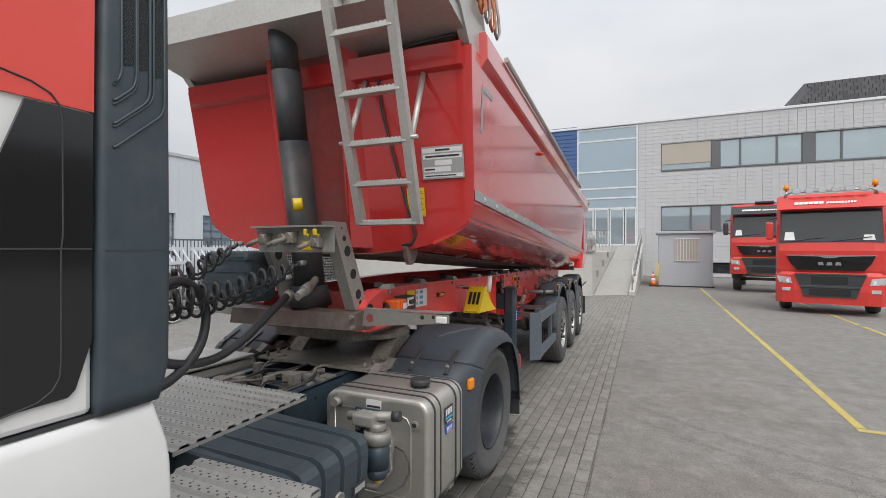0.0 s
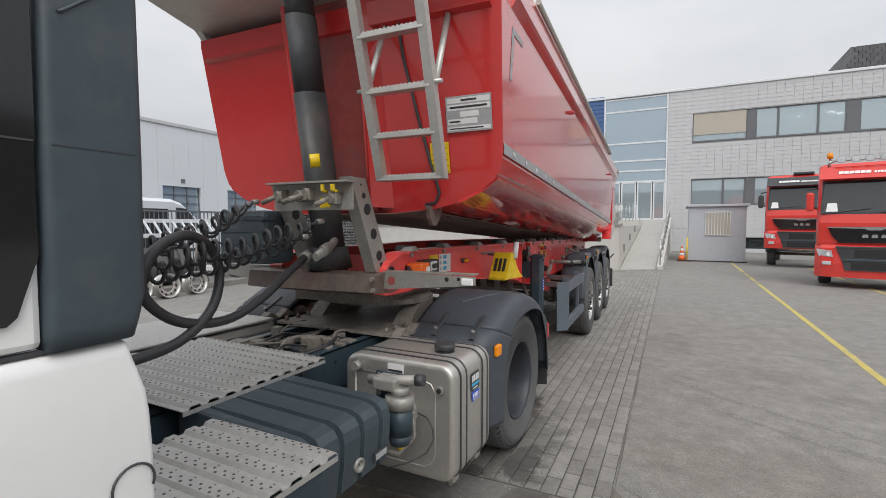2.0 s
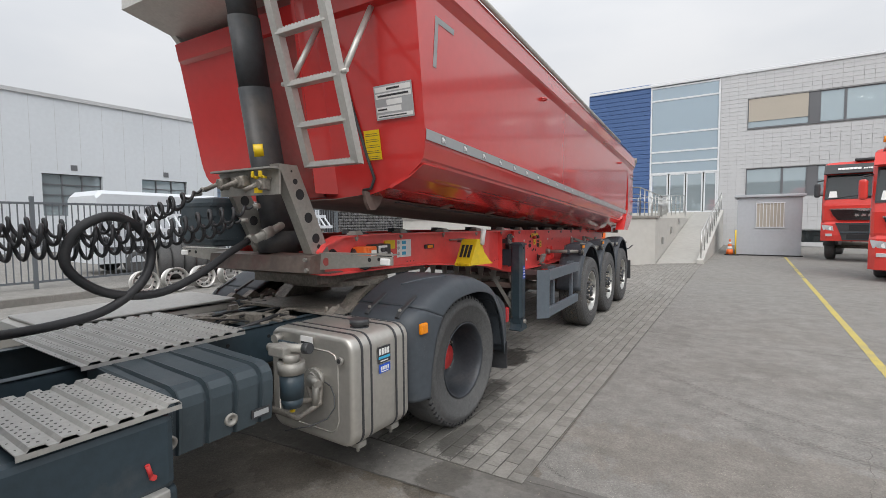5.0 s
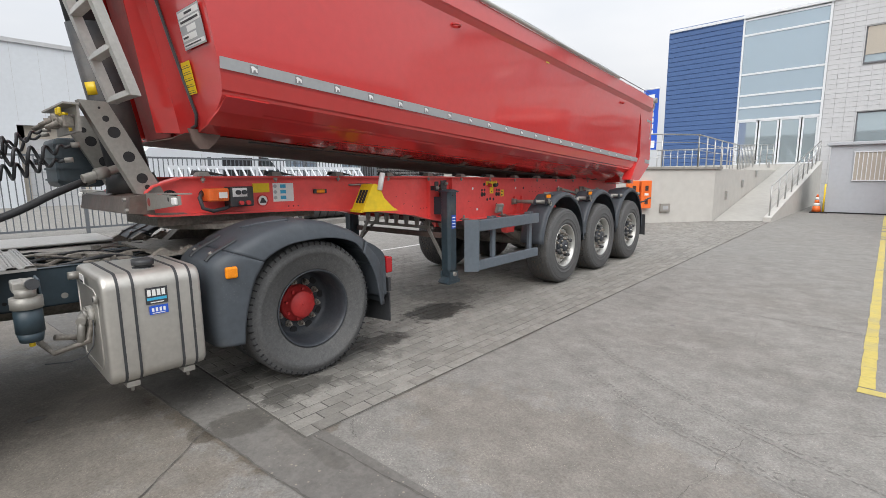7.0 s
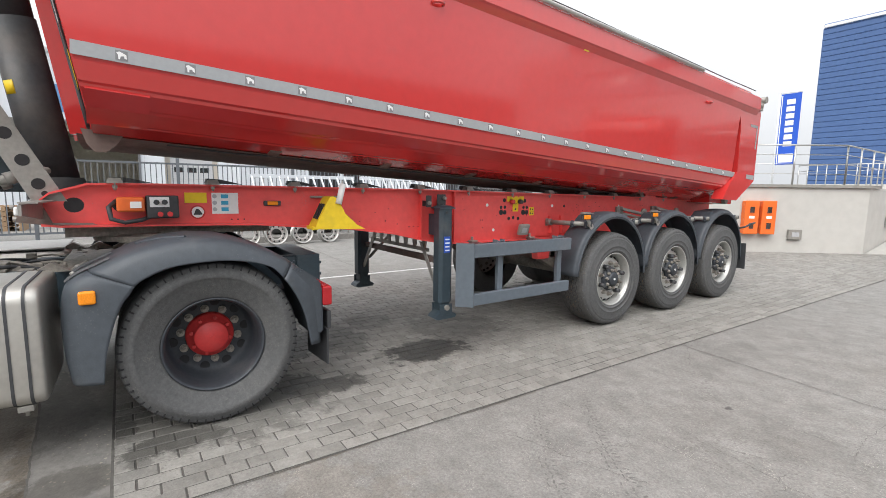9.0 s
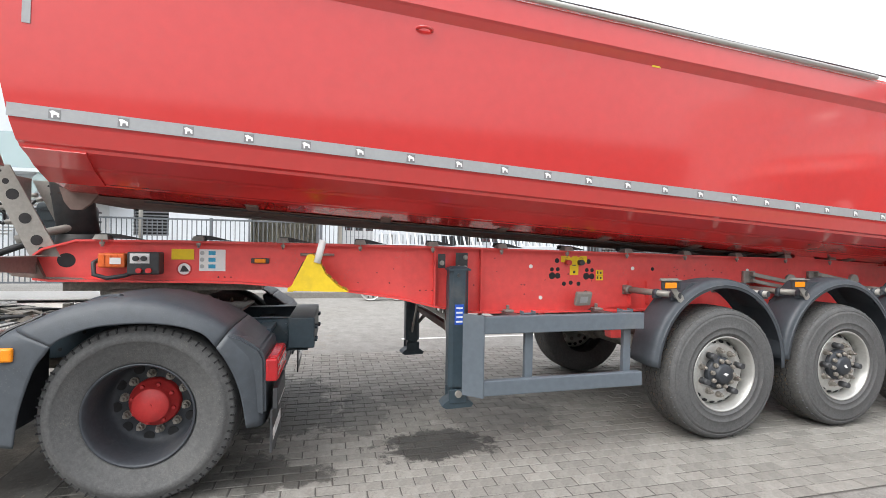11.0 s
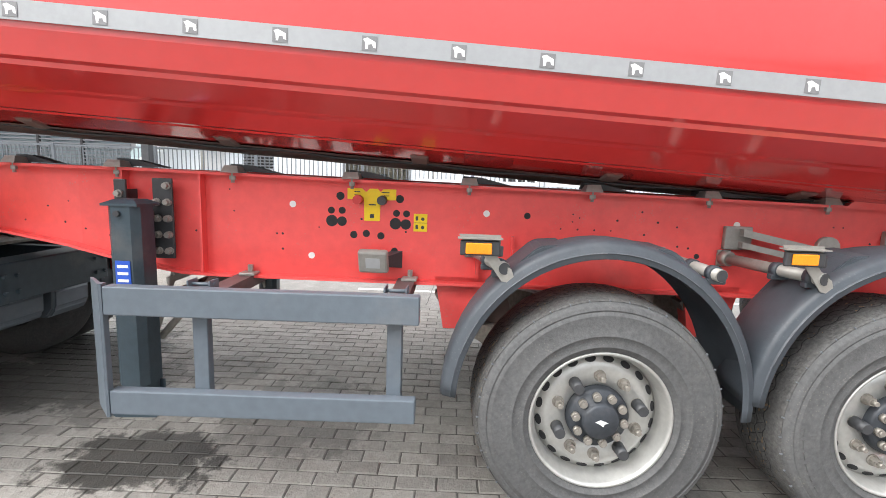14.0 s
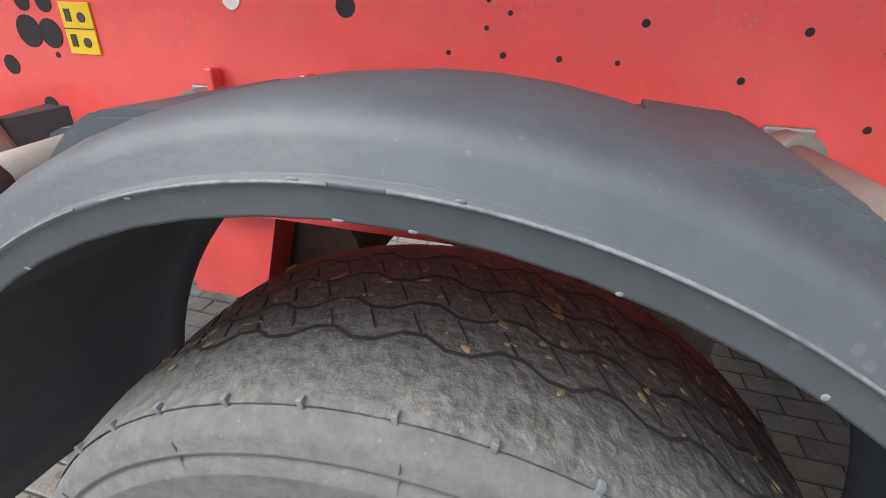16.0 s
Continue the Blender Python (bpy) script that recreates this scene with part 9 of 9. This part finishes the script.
    for x0, x1 in ((-0.26, -0.12), (-0.07, 0.07), (0.12, 0.26)):
        bm = bmesh.new()
        sweep(bm, [[(x0 + e, y, 1.34 + z), (x1 - e, y, 1.34 + z), (x1 - 0.02, y, 1.43 + z), (x0 + 0.02, y, 1.43 + z)] for y, e in ((-0.03, 0), (-0.042, 0.004))])
        lp("emblem_bar", bm, CHROME_TRIM, gr)
    # bumper with lower grille, headlamps
    bm = bmesh.new()
    o = [(-0.06, 0.24 + z), (-0.10, 0.62 + z), (-0.06, 1.05 + z), (0.02, 1.14 + z), (0.9, 1.14 + z), (0.9, 0.75 + z), (0.55, 0.24 + z)]
    if not lamps:
        o = [(-0.06, 0.40 + z), *o[1:5], (0.9, 0.8 + z), (0.35, 0.42 + z)]
    sweep(bm, [[(x, y + k, q) for y, q in o] for x, k in ((-1.25, 0.22), (-1.1, 0.05), (-0.8, 0.0), (0.8, 0.0), (1.1, 0.05), (1.25, 0.22))])
    bmp = lp("bumper", bm, TRUCK_RED, cab)
    bm = bmesh.new()
    tz = [(-0.80, 1.10), (0.80, 1.10), (0.66, 0.72), (0.58, 0.44), (-0.58, 0.44), (-0.66, 0.72)]
    sweep(bm, [[(x, y, q + z) for x, q in tz] for y in (-0.05, -0.112)])
    lg = lp("lower_grille", bm, BLACK, bmp, "black bumper intake with a dark centre recess")
    lp("intake_bar", B(box, -0.66, 0.66, -0.135, -0.112, 0.70 + z, 0.76 + z, 0.008), PLASTIC, lg)
    lp("intake_recess", B(box, -0.40, 0.40, -0.118, -0.112, 0.80 + z, 1.02 + z, 0.004), DARK, lg)
    lp("intake_recess", B(box, -0.46, 0.46, -0.118, -0.112, 0.48 + z, 0.66 + z, 0.004), DARK, lg)
    lp("intake_rim", B(box, -0.78, 0.78, -0.128, -0.112, 1.06 + z, 1.095 + z, 0.006), PLASTIC, lg)
    for s in (-1, 1):
        bm = bmesh.new()
        sweep(bm, [[(s * 0.84, -0.10, 0.80 + z), (s * 1.16, -0.01, 0.82 + z), (s * 1.22, 0.02, 1.02 + z), (s * 0.90, -0.09, 0.98 + z)], [(s * 0.82, 0.0, 0.78 + z), (s * 1.14, 0.1, 0.80 + z), (s * 1.18, 0.1, 1.02 + z), (s * 0.84, 0.0, 0.96 + z)]])
        hl = lp("headlamp", bm, LENS_CLEAR, bmp, "clear headlamp unit")
        lp("reflector", B(rod, (s * 0.93, -0.08, 0.88 + z), (s * 0.93, -0.075, 0.88 + z), 0.06, 16), STICKER_W, hl)
        lp("fog_lamp", B(box, min(s * 0.88, s * 1.08), max(s * 0.88, s * 1.08), -0.085, -0.04, 0.58 + z, 0.68 + z, 0.01), LENS_CLEAR, bmp)
        bm = bmesh.new()
        sweep(bm, [[(s * (1.05), 0.06, 1.16 + z), (s * 1.235, 0.16, 1.2 + z), (s * 1.235, 0.16, 1.85 + z), (s * 1.12, 0.08, 1.7 + z)], [(s * 1.05, 0.10, 1.16 + z), (s * 1.25, 0.22, 1.2 + z), (s * 1.25, 0.22, 1.85 + z), (s * 1.12, 0.14, 1.7 + z)]])
        lp("corner_vent", bm, PLASTIC, cab)
        # mirrors
        lp("mirror_arm", B(rod, (s * 1.2, 0.40, 2.75 + z), (s * 1.42, 0.25, 2.70 + z), 0.025, 8), BLACK, cab)
        mr = lp("mirror_arm", B(rod, (s * 1.2, 0.40, 2.15 + z), (s * 1.42, 0.25, 2.2 + z), 0.025, 8), BLACK, cab)
        bm = bmesh.new()
        box(bm, min(s * 1.31, s * 1.50), max(s * 1.31, s * 1.50), 0.12, 0.30, 2.08 + z, 2.62 + z, 0.06)
        lp("mirror_housing", bm, TRUCK_RED if lamps else BLACK, mr)
        # side window and door seams
        x0, x1 = (s * 1.238, s * 1.246)
        bm = bmesh.new()
        prism_x(bm, [(0.55, 2.05 + z), (1.45, 2.12 + z), (1.45, 2.85 + z), (0.80, 2.85 + z)], min(x0, x1), max(x0, x1))
        lp("side_window", bm, GLASS_DARK, cab)
        lp("door_handle", B(box, min(s * 1.24, s * 1.262), max(s * 1.24, s * 1.262), 1.3, 1.45, 1.80 + z, 1.85 + z, 0.006), BLACK, cab)
        bm = bmesh.new()
        for k in range(3):
            box(bm, min(s * 0.95, s * 1.2), max(s * 0.95, s * 1.2), 0.35, 0.75, 0.42 + 0.2 * k + z, 0.46 + 0.2 * k + z, 0.006)
        lp("step", bm, BLACK, cab)
        # wheels
        for yw, dual in ((1.35, False), (4.9, True)):
            bm = bmesh.new()
            lathe_x(bm, [(0.29, -0.12), (0.48, -0.155), (0.515, -0.10), (0.515, 0.10), (0.48, 0.155), (0.30, 0.13), (0.285, 0.10)], yw, 0.515, s * 1.03, 40, s)
            wh = lp("wheel", bm, RUBBER)
            bm = bmesh.new()
            lathe_x(bm, [(0.30, 0.13), (0.285, 0.10), (0.24, 0.06), (0.14, 0.10 if not dual else -0.02), (0.004, 0.12 if not dual else 0.0)], yw, 0.515, s * 1.03, 28, s)
            lp("rim", bm, RIM_SILVER, wh)
        bm = bmesh.new()
        sweep(bm, [[(s * 0.85, 1.35 - 0.62 * math.cos(a) * k, 0.56 + 0.66 * math.sin(a) * k) for k in (1.0, 0.93)] + [(s * 1.22, 1.35 - 0.62 * math.cos(a) * k, 0.56 + 0.66 * math.sin(a) * k) for k in (0.93, 1.0)] for a in np.linspace(0.0, math.pi, 15)], True)
        lp("wheel_arch", bm, BLACK, cab)
        lp("chassis_rail", B(box, min(s * 0.37, s * 0.44), max(s * 0.37, s * 0.44), 1.6, 5.9, 0.70, 0.96), BLACK)
    lp("axle", B(rod, (-1.0, 1.35, 0.515), (1.0, 1.35, 0.515), 0.07, 10), GREASE)
    lp("axle", B(rod, (-1.0, 4.9, 0.515), (1.0, 4.9, 0.515), 0.09, 10), GREASE)
    lp("crossmember", B(box, -0.36, 0.36, 3.0, 3.2, 0.74, 0.92), GREASE)
    lp("under_cab", B(box, -0.9, 0.9, 0.3, 2.1, 0.50 + z, 1.0 + z, 0.04), BLACK)
    if lamps:
        bm = bmesh.new()
        pts = [(-1.05, 0.42, 3.30 + z), (-1.02, 0.30, 3.42 + z), (-0.9, 0.24, 3.48 + z), (0.9, 0.24, 3.48 + z), (1.02, 0.30, 3.42 + z), (1.05, 0.42, 3.30 + z)]
        pipe(bm, pts, 0.028, 10)
        lb = lp("lamp_bar", bm, INOX, cab, "polished steel lamp bar")
        for x in (-0.75, -0.45, -0.15, 0.15, 0.45, 0.75):
            bm = bmesh.new()
            sweep(bm, [[(x + r * 1.25 * math.cos(a), y, 3.50 + z + r * math.sin(a)) for a in np.linspace(0, 2 * math.pi, 17)[:-1]] for y, r in ((0.24, 0.05), (0.20, 0.09), (0.16, 0.095))])
            sp = lp("spotlight", bm, INOX, lb)
            bm = bmesh.new()
            sweep(bm, [[(x + r * 1.25 * math.cos(a), y, 3.50 + z + r * math.sin(a)) for a in np.linspace(0, 2 * math.pi, 17)[:-1]] for y, r in ((0.16, 0.08), (0.150, 0.07))])
            lp("lens", bm, LENS_CLEAR, sp)
        for x in (-1.0, 1.0):
            bm = bmesh.new()
            rod(bm, (x, 0.45, 3.25 + z), (x, 0.45, 3.58 + z), 0.03, 10)
            bc = lp("beacon_post", bm, INOX, lb)
            bm = bmesh.new()
            rod(bm, (x, 0.45, 3.58 + z), (x, 0.45, 3.74 + z), 0.075, 16, 0.06)
            lp("beacon", bm, AMBER, bc, "amber rotating beacon")
    else:
        bm = bmesh.new()
        box(bm, -0.35, 0.35, 0.62, 0.78, 3.45 + z, 3.55 + z, 0.03)
        lp("roof_marker", bm, BLACK, cab)
    return t


lorry(pose(7.10, 16.72, 0, 0, 0, -13), 0.06, "red lorry with a steel lamp bar and amber beacons", True)
lorry(pose(6.78, 23.72, 0, 0, 0, -11), 0.38, "taller red lorry with a black visor", False)

# ---- beyond the truck: bar fence, sign, van, racks, rims ----
FX = -10.5
LAY = Matrix.Translation((0, 0, 0.16))
fence = thing("bar_fence", (FX, 0, 0), "grey painted steel bar fence along the yard", "fence", kind="structure")


def span(y0, y1):
    for z in (0.14, 1.96):
        part("fence_rail", bx(-0.025, 0.025, y0 + 0.04, y1 - 0.04, z, z + 0.05), FENCE, fence)
    n = int((y1 - y0) / 0.125)
    me = None
    for i in range(1, n):
        y = y0 + (y1 - y0) * i / n
        if me is None:
            o = part("fence_bar", B(box, -0.011, 0.011, -0.011, 0.011, 0.19, 1.96), FENCE, fence)
            me = o.data
        else:
            o = new("fence_bar", me)
            o.parent = fence
        o.location = (0, y, 0)


posts = [-13.9, -10.8, -7.7, -4.6, -1.55, 1.42, 4.53, 7.70, 10.90, 14.1]
for y in posts:
    h = 2.14 if y == 4.53 else 2.04
    part("fence_post", bx(-0.04, 0.04, y - 0.04, y + 0.04, 0, h, 0.004), FENCE, fence)
for a, b in zip(posts, posts[1:]):
    span(a, b)

sign = thing("stop_sign", (-11.8, -0.9, 0), "red octagonal stop sign on a grey post", "road sign")
part("post", B(rod, (-0.06, 0, 0), (-0.06, 0, 4.3), 0.06, 14), GALV, sign)
SG = pose(0.0, 0, 2.98, 90, 0, 76)
oct_ = [(0.455 * math.cos(radians(22.5 + 45 * k)), 0.455 * math.sin(radians(22.5 + 45 * k))) for k in range(8)]
pl = part("sign_plate", B(slab, oct_, 0.012, SG), STICKER_W, sign, "white-edged octagon")
part("sign_face", B(slab, [(x * 0.93, y * 0.93) for x, y in oct_], 0.004, SG @ Matrix.Translation((0, 0, 0.012))), PRINT_RED, pl)
words("lettering", "STOP", 0.31, SG @ Matrix.Translation((0, 0, 0.018)), STICKER_W, pl)
part("name_board", B(slab, [(-0.42, -0.06), (0.42, -0.06), (0.42, 0.06), (-0.42, 0.06)], 0.02, pose(0.0, -0.15, 3.85, 90, 0, 30)), PRINT, sign, "thin dark board above the sign")
bol = thing("dark_post", (-10.1, -1.52, 0), "dark square steel post by the fence", "post")
part("shaft", bx(-0.11, 0.11, -0.11, 0.11, 0, 2.62, 0.01), BLACK, bol)
part("cap", bx(-0.12, 0.12, -0.12, 0.12, 2.62, 2.65, 0.006), FENCE, bol)

van = thing("van", (-13.0, 9.0, 0), "white panel van with a raised roof", "van")
vo = [(-2.6, 0.35), (-2.6, 2.3), (-2.45, 2.45), (0.9, 2.42), (1.25, 2.30), (2.0, 1.55), (2.75, 1.28), (2.85, 1.0), (2.85, 0.35)]
bm = bmesh.new()
sweep(bm, [[(x, y, z - (0.10 if z > 2 and abs(x) > 0.9 else 0)) for y, z in vo] for x in (-0.98, -0.85, 0.85, 0.98)])
vb = part("body", bm, WHITE_PANEL, van, "plain white sheet metal body")
part("side_window", B(prism_x, [(1.0, 1.50), (1.92, 1.48), (1.35, 2.12), (1.0, 2.15)], 0.978, 0.992), GLASS_DARK, vb)
# the body is closed here; a dark sheet paints the shaded doorway
part("open_side_door", B(prism_x, [(-0.3, 0.55), (0.75, 0.55), (0.75, 2.1), (-0.3, 2.1)], 0.976, 0.988), DARK, vb, "dark sheet painted as the shade of an open side door")
for q in (-0.95, 0.80):
    part("seam", B(box, 0.978, 0.985, q, q + 0.02, 0.5, 2.2), GREY_PANEL, vb)
part("rubbing_strip", B(box, 0.98, 1.0, -2.5, 2.6, 0.72, 0.82, 0.006), BLACK, vb)
for y in (-1.6, 1.9):
    for s in (-1, 1):
        bm = bmesh.new()
        lathe_x(bm, [(0.2, -0.08), (0.32, -0.1), (0.345, -0.06), (0.345, 0.06), (0.32, 0.1), (0.2, 0.08), (0.004, 0.06)], y, 0.345, s * 0.9, 28, s)
        part("wheel", bm, RUBBER, van)


def rack(y0, y1):
    """A long white ladder rack: rails, many rungs, stands."""
    t = thing("ladder_rack", (-9.5, (y0 + y1) / 2, 0), "white aluminium ladder section lying on trestles", "ladder", "white ladder sections")
    L = (y1 - y0) / 2
    for x, z in ((-0.22, 1.70), (0.12, 1.32)):
        part("side_rail", bx(x - 0.035, x + 0.035, -L, L, z - 0.05, z + 0.05, 0.006), WHITE_PANEL, t)
    n = int(2 * L / 0.26)
    me = None
    for i in range(n + 1):
        y = -L + 0.08 + (2 * L - 0.16) * i / n
        bm = bmesh.new()
        sweep(bm, [[(-0.22, -0.022, 1.68), (-0.22, 0.022, 1.68), (-0.19, 0.022, 1.71), (-0.19, -0.022, 1.71)], [(0.12, -0.022, 1.31), (0.12, 0.022, 1.31), (0.15, 0.022, 1.34), (0.15, -0.022, 1.34)]])
        if me is None:
            o = part("rung", bm, WHITE_PANEL, t)
            me = o.data
        else:
            bm.free()
            o = new("rung", me)
            o.parent = t
        o.location = (0, y, 0)
    for y in (-L + 0.4, L - 0.4):
        bm = bmesh.new()
        for s in (-1, 1):
            rod(bm, (-0.05 + 0.32 * s, y, 0.0), (-0.05 + 0.1 * s, y, 1.27), 0.025, 8)
        rod(bm, (-0.28, y, 1.26), (0.18, y, 1.26), 0.025, 8)
        rod(bm, (-0.22, y, 1.26), (-0.22, y, 1.66), 0.02, 8)
        part("trestle", bm, GALV, t)


rack(6.22, 9.42)
rack(9.62, 12.75)


def loose_rim(at, lean, turn):
    r = thing("wheel_rim", at @ pose(0, 0, 0, 0, lean, turn), "bare silver lorry wheel rim standing on the ground", "wheel rim", "loose wheel rims")
    bm = bmesh.new()
    lathe_x(bm, [(0.29, -0.12), (0.265, -0.11), (0.25, -0.02), (0.25, 0.05), (0.27, 0.11), (0.292, 0.125), (0.285, 0.13), (0.262, 0.118), (0.24, 0.06), (0.238, -0.02), (0.25, -0.11), (0.29, -0.12)], 0, 0.29, 0, 40)
    rm = part("rim_well", bm, RIM_SILVER, r)
    bm = bmesh.new()
    lathe_x(bm, [(0.242, 0.02), (0.20, 0.06), (0.15, 0.055), (0.14, 0.05), (0.14, 0.035), (0.20, 0.045), (0.242, 0.0)], 0, 0.29, 0, 40)
    part("disc", bm, RIM_SILVER, r)
    for k in range(10):
        a = 2 * math.pi * k / 10
        part("hand_hole", B(rod, (0.038, 0.205 * math.cos(a), 0.29 + 0.205 * math.sin(a)), (0.062, 0.205 * math.cos(a), 0.29 + 0.205 * math.sin(a)), 0.024, 10), DARK, r)


for k, y in enumerate((5.9, 6.62, 7.33, 8.1)):
    loose_rim(Matrix.Translation((-8.4 - 0.03 * k, y, -0.165)), -6, 4 * k - 6)
for y in [6.95 + 0.31 * k for k in range(6)] + [10.35 + 0.31 * k for k in range(6)]:
    ty = thing("loose_tyre", (-9.75, y, 0.50), "used black lorry tyre standing in a row", "tyre", "row of loose tyres")
    bm = bmesh.new()
    lathe_x(bm, [(0.29, -0.11), (0.42, -0.15), (0.48, -0.13), (0.50, -0.09), (0.50, 0.09), (0.48, 0.13), (0.42, 0.15), (0.29, 0.11), (0.31, 0.0), (0.29, -0.11)], 0, 0, 0, 36)
    bmesh.ops.rotate(bm, verts=bm.verts[:], cent=(0, 0, 0), matrix=Matrix.Rotation(radians(78), 3, "Z"))
    part("tyre", bm, RUBBER, ty)

# stacked timber pallets and crates behind the fence
for k, (x, y) in enumerate(((-14.5, -1.5), (-14.3, 0.3))):
    p = thing("pallet_stack", (x, y, 0), "stack of pale timber pallets", "pallets", "pallet stacks")
    for j in range(5):
        bm = bmesh.new()
        for i in range(6):
            box(bm, -0.6, 0.6, -0.4 + 0.145 * i, -0.31 + 0.145 * i, 0.125 + 0.145 * j, 0.143 + 0.145 * j)
        for i in (-1, 0, 1):
            box(bm, -0.6, 0.6, -0.05 + 0.36 * i, 0.05 + 0.36 * i, 0.0 + 0.145 * j, 0.125 + 0.145 * j)
        part("pallet", bm, CARDBOARD, p)

# gabion wall with separate stones
gab = thing("gabion_wall", (-11.2, 1.4, 0), "low wall of dark stones in wire cages", "wall", kind="structure")
rg = random.Random(8)
bm = bmesh.new()
for i in range(46):
    for j in range(17):
        y, z = 12.9 + 0.125 * i + rg.uniform(-0.02, 0.02), 0.06 + 0.125 * j
        r = rg.uniform(0.055, 0.075)
        m = Matrix.Translation((0.40 + rg.uniform(-0.02, 0.02), y, z)) @ Matrix.Rotation(rg.uniform(0, 3), 4, (rg.random(), rg.random(), rg.random() + 0.1)) @ Matrix.Diagonal((r, r * rg.uniform(0.9, 1.25), r * rg.uniform(0.7, 1), 1))
        bmesh.ops.create_icosphere(bm, subdivisions=1, radius=1, matrix=m)
tagged(part("stone", bm, STONE, gab), kind="stuff")
part("core", bx(-0.4, 0.40, 12.85, 18.65, 0, 2.1), DARK, gab)
bm = bmesh.new()
for i in range(30):
    box(bm, 0.475, 0.480, 12.85 + 0.2 * i, 12.856 + 0.2 * i, 0, 2.16)
for j in range(12):
    box(bm, 0.475, 0.480, 12.85, 18.65, 0.19 * j, 0.19 * j + 0.006)
part("wire_cage", bm, GALV, gab)

# ---- brick paving, laid in running bond ----
PB, PL = 4.44 / 41, 0.21
rp = random.Random(77)
paving = tagged(new("paving"), "strip of grey concrete paving bricks in running bond", "pavement", kind="structure")
paving.matrix_basis = Matrix.Translation((2.14, 3.3, 0)) @ Matrix.Rotation(radians(0.7), 4, "Z") @ Matrix.Translation((-2.14, -3.3, 0))
part("sand_bed", bx(-2.30, 2.14, 3.21, 21.6, -0.3, -0.0055), JOINT, paving)
kv, kf = [], []
fresh = bmesh.new()
box(fresh, -PB / 2 + 0.0035, PB / 2 - 0.0035, -PL / 2 + 0.0035, PL / 2 - 0.0035, -0.05, 0.0)
bmesh.ops.bevel(fresh, geom=[e for e in fresh.edges if all(v.co.z > -0.01 for v in e.verts)], offset=0.005, segments=1, affect="EDGES")
bmesh.ops.recalc_face_normals(fresh, faces=fresh.faces[:])
brick_mesh = bpy.data.meshes.new("paving_brick")
fresh.to_mesh(brick_mesh)
fresh.free()
brick_mesh.materials.append(PAVER)
bco = [v.co.copy() for v in brick_mesh.vertices]
bfa = [tuple(p.vertices) for p in brick_mesh.polygons]
cols = 41
count = 0
for i in range(cols):
    x = -2.30 + PB * (i + 0.5)
    y = 3.22 + (PL / 2 if i % 2 else PL)
    if i % 2 == 0:
        n0 = len(kv)
        kv.extend((x + c.x, 3.22 + PL / 4 + c.y * 0.46, c.z) for c in bco)
        kf.extend(tuple(q + n0 for q in f) for f in bfa)
    while y < 21.5:
        yc = y - PL / 2
        dz = rp.uniform(-0.003, 0.002)
        m = pose(x + rp.uniform(-0.001, 0.001), yc + PL / 2, dz, rp.uniform(-0.5, 0.5), rp.uniform(-0.9, 0.9), rp.uniform(-0.5, 0.5))
        if 1.05 < x < 2.14 and 5.0 < yc < 8.0 and count < 280:
            o = new("paving_brick", brick_mesh)
            o.parent = paving
            o.matrix_basis = m
            count += 1
        else:
            n0 = len(kv)
            kv.extend(m @ c for c in bco)
            kf.extend(tuple(q + n0 for q in f) for f in bfa)
        y += PL
me = bpy.data.meshes.new("paving_field")
me.from_pydata(kv, [], kf)
me.materials.append(PAVER)
field = new("paving_field", me)
field.parent = paving
tagged(field, kind="stuff")
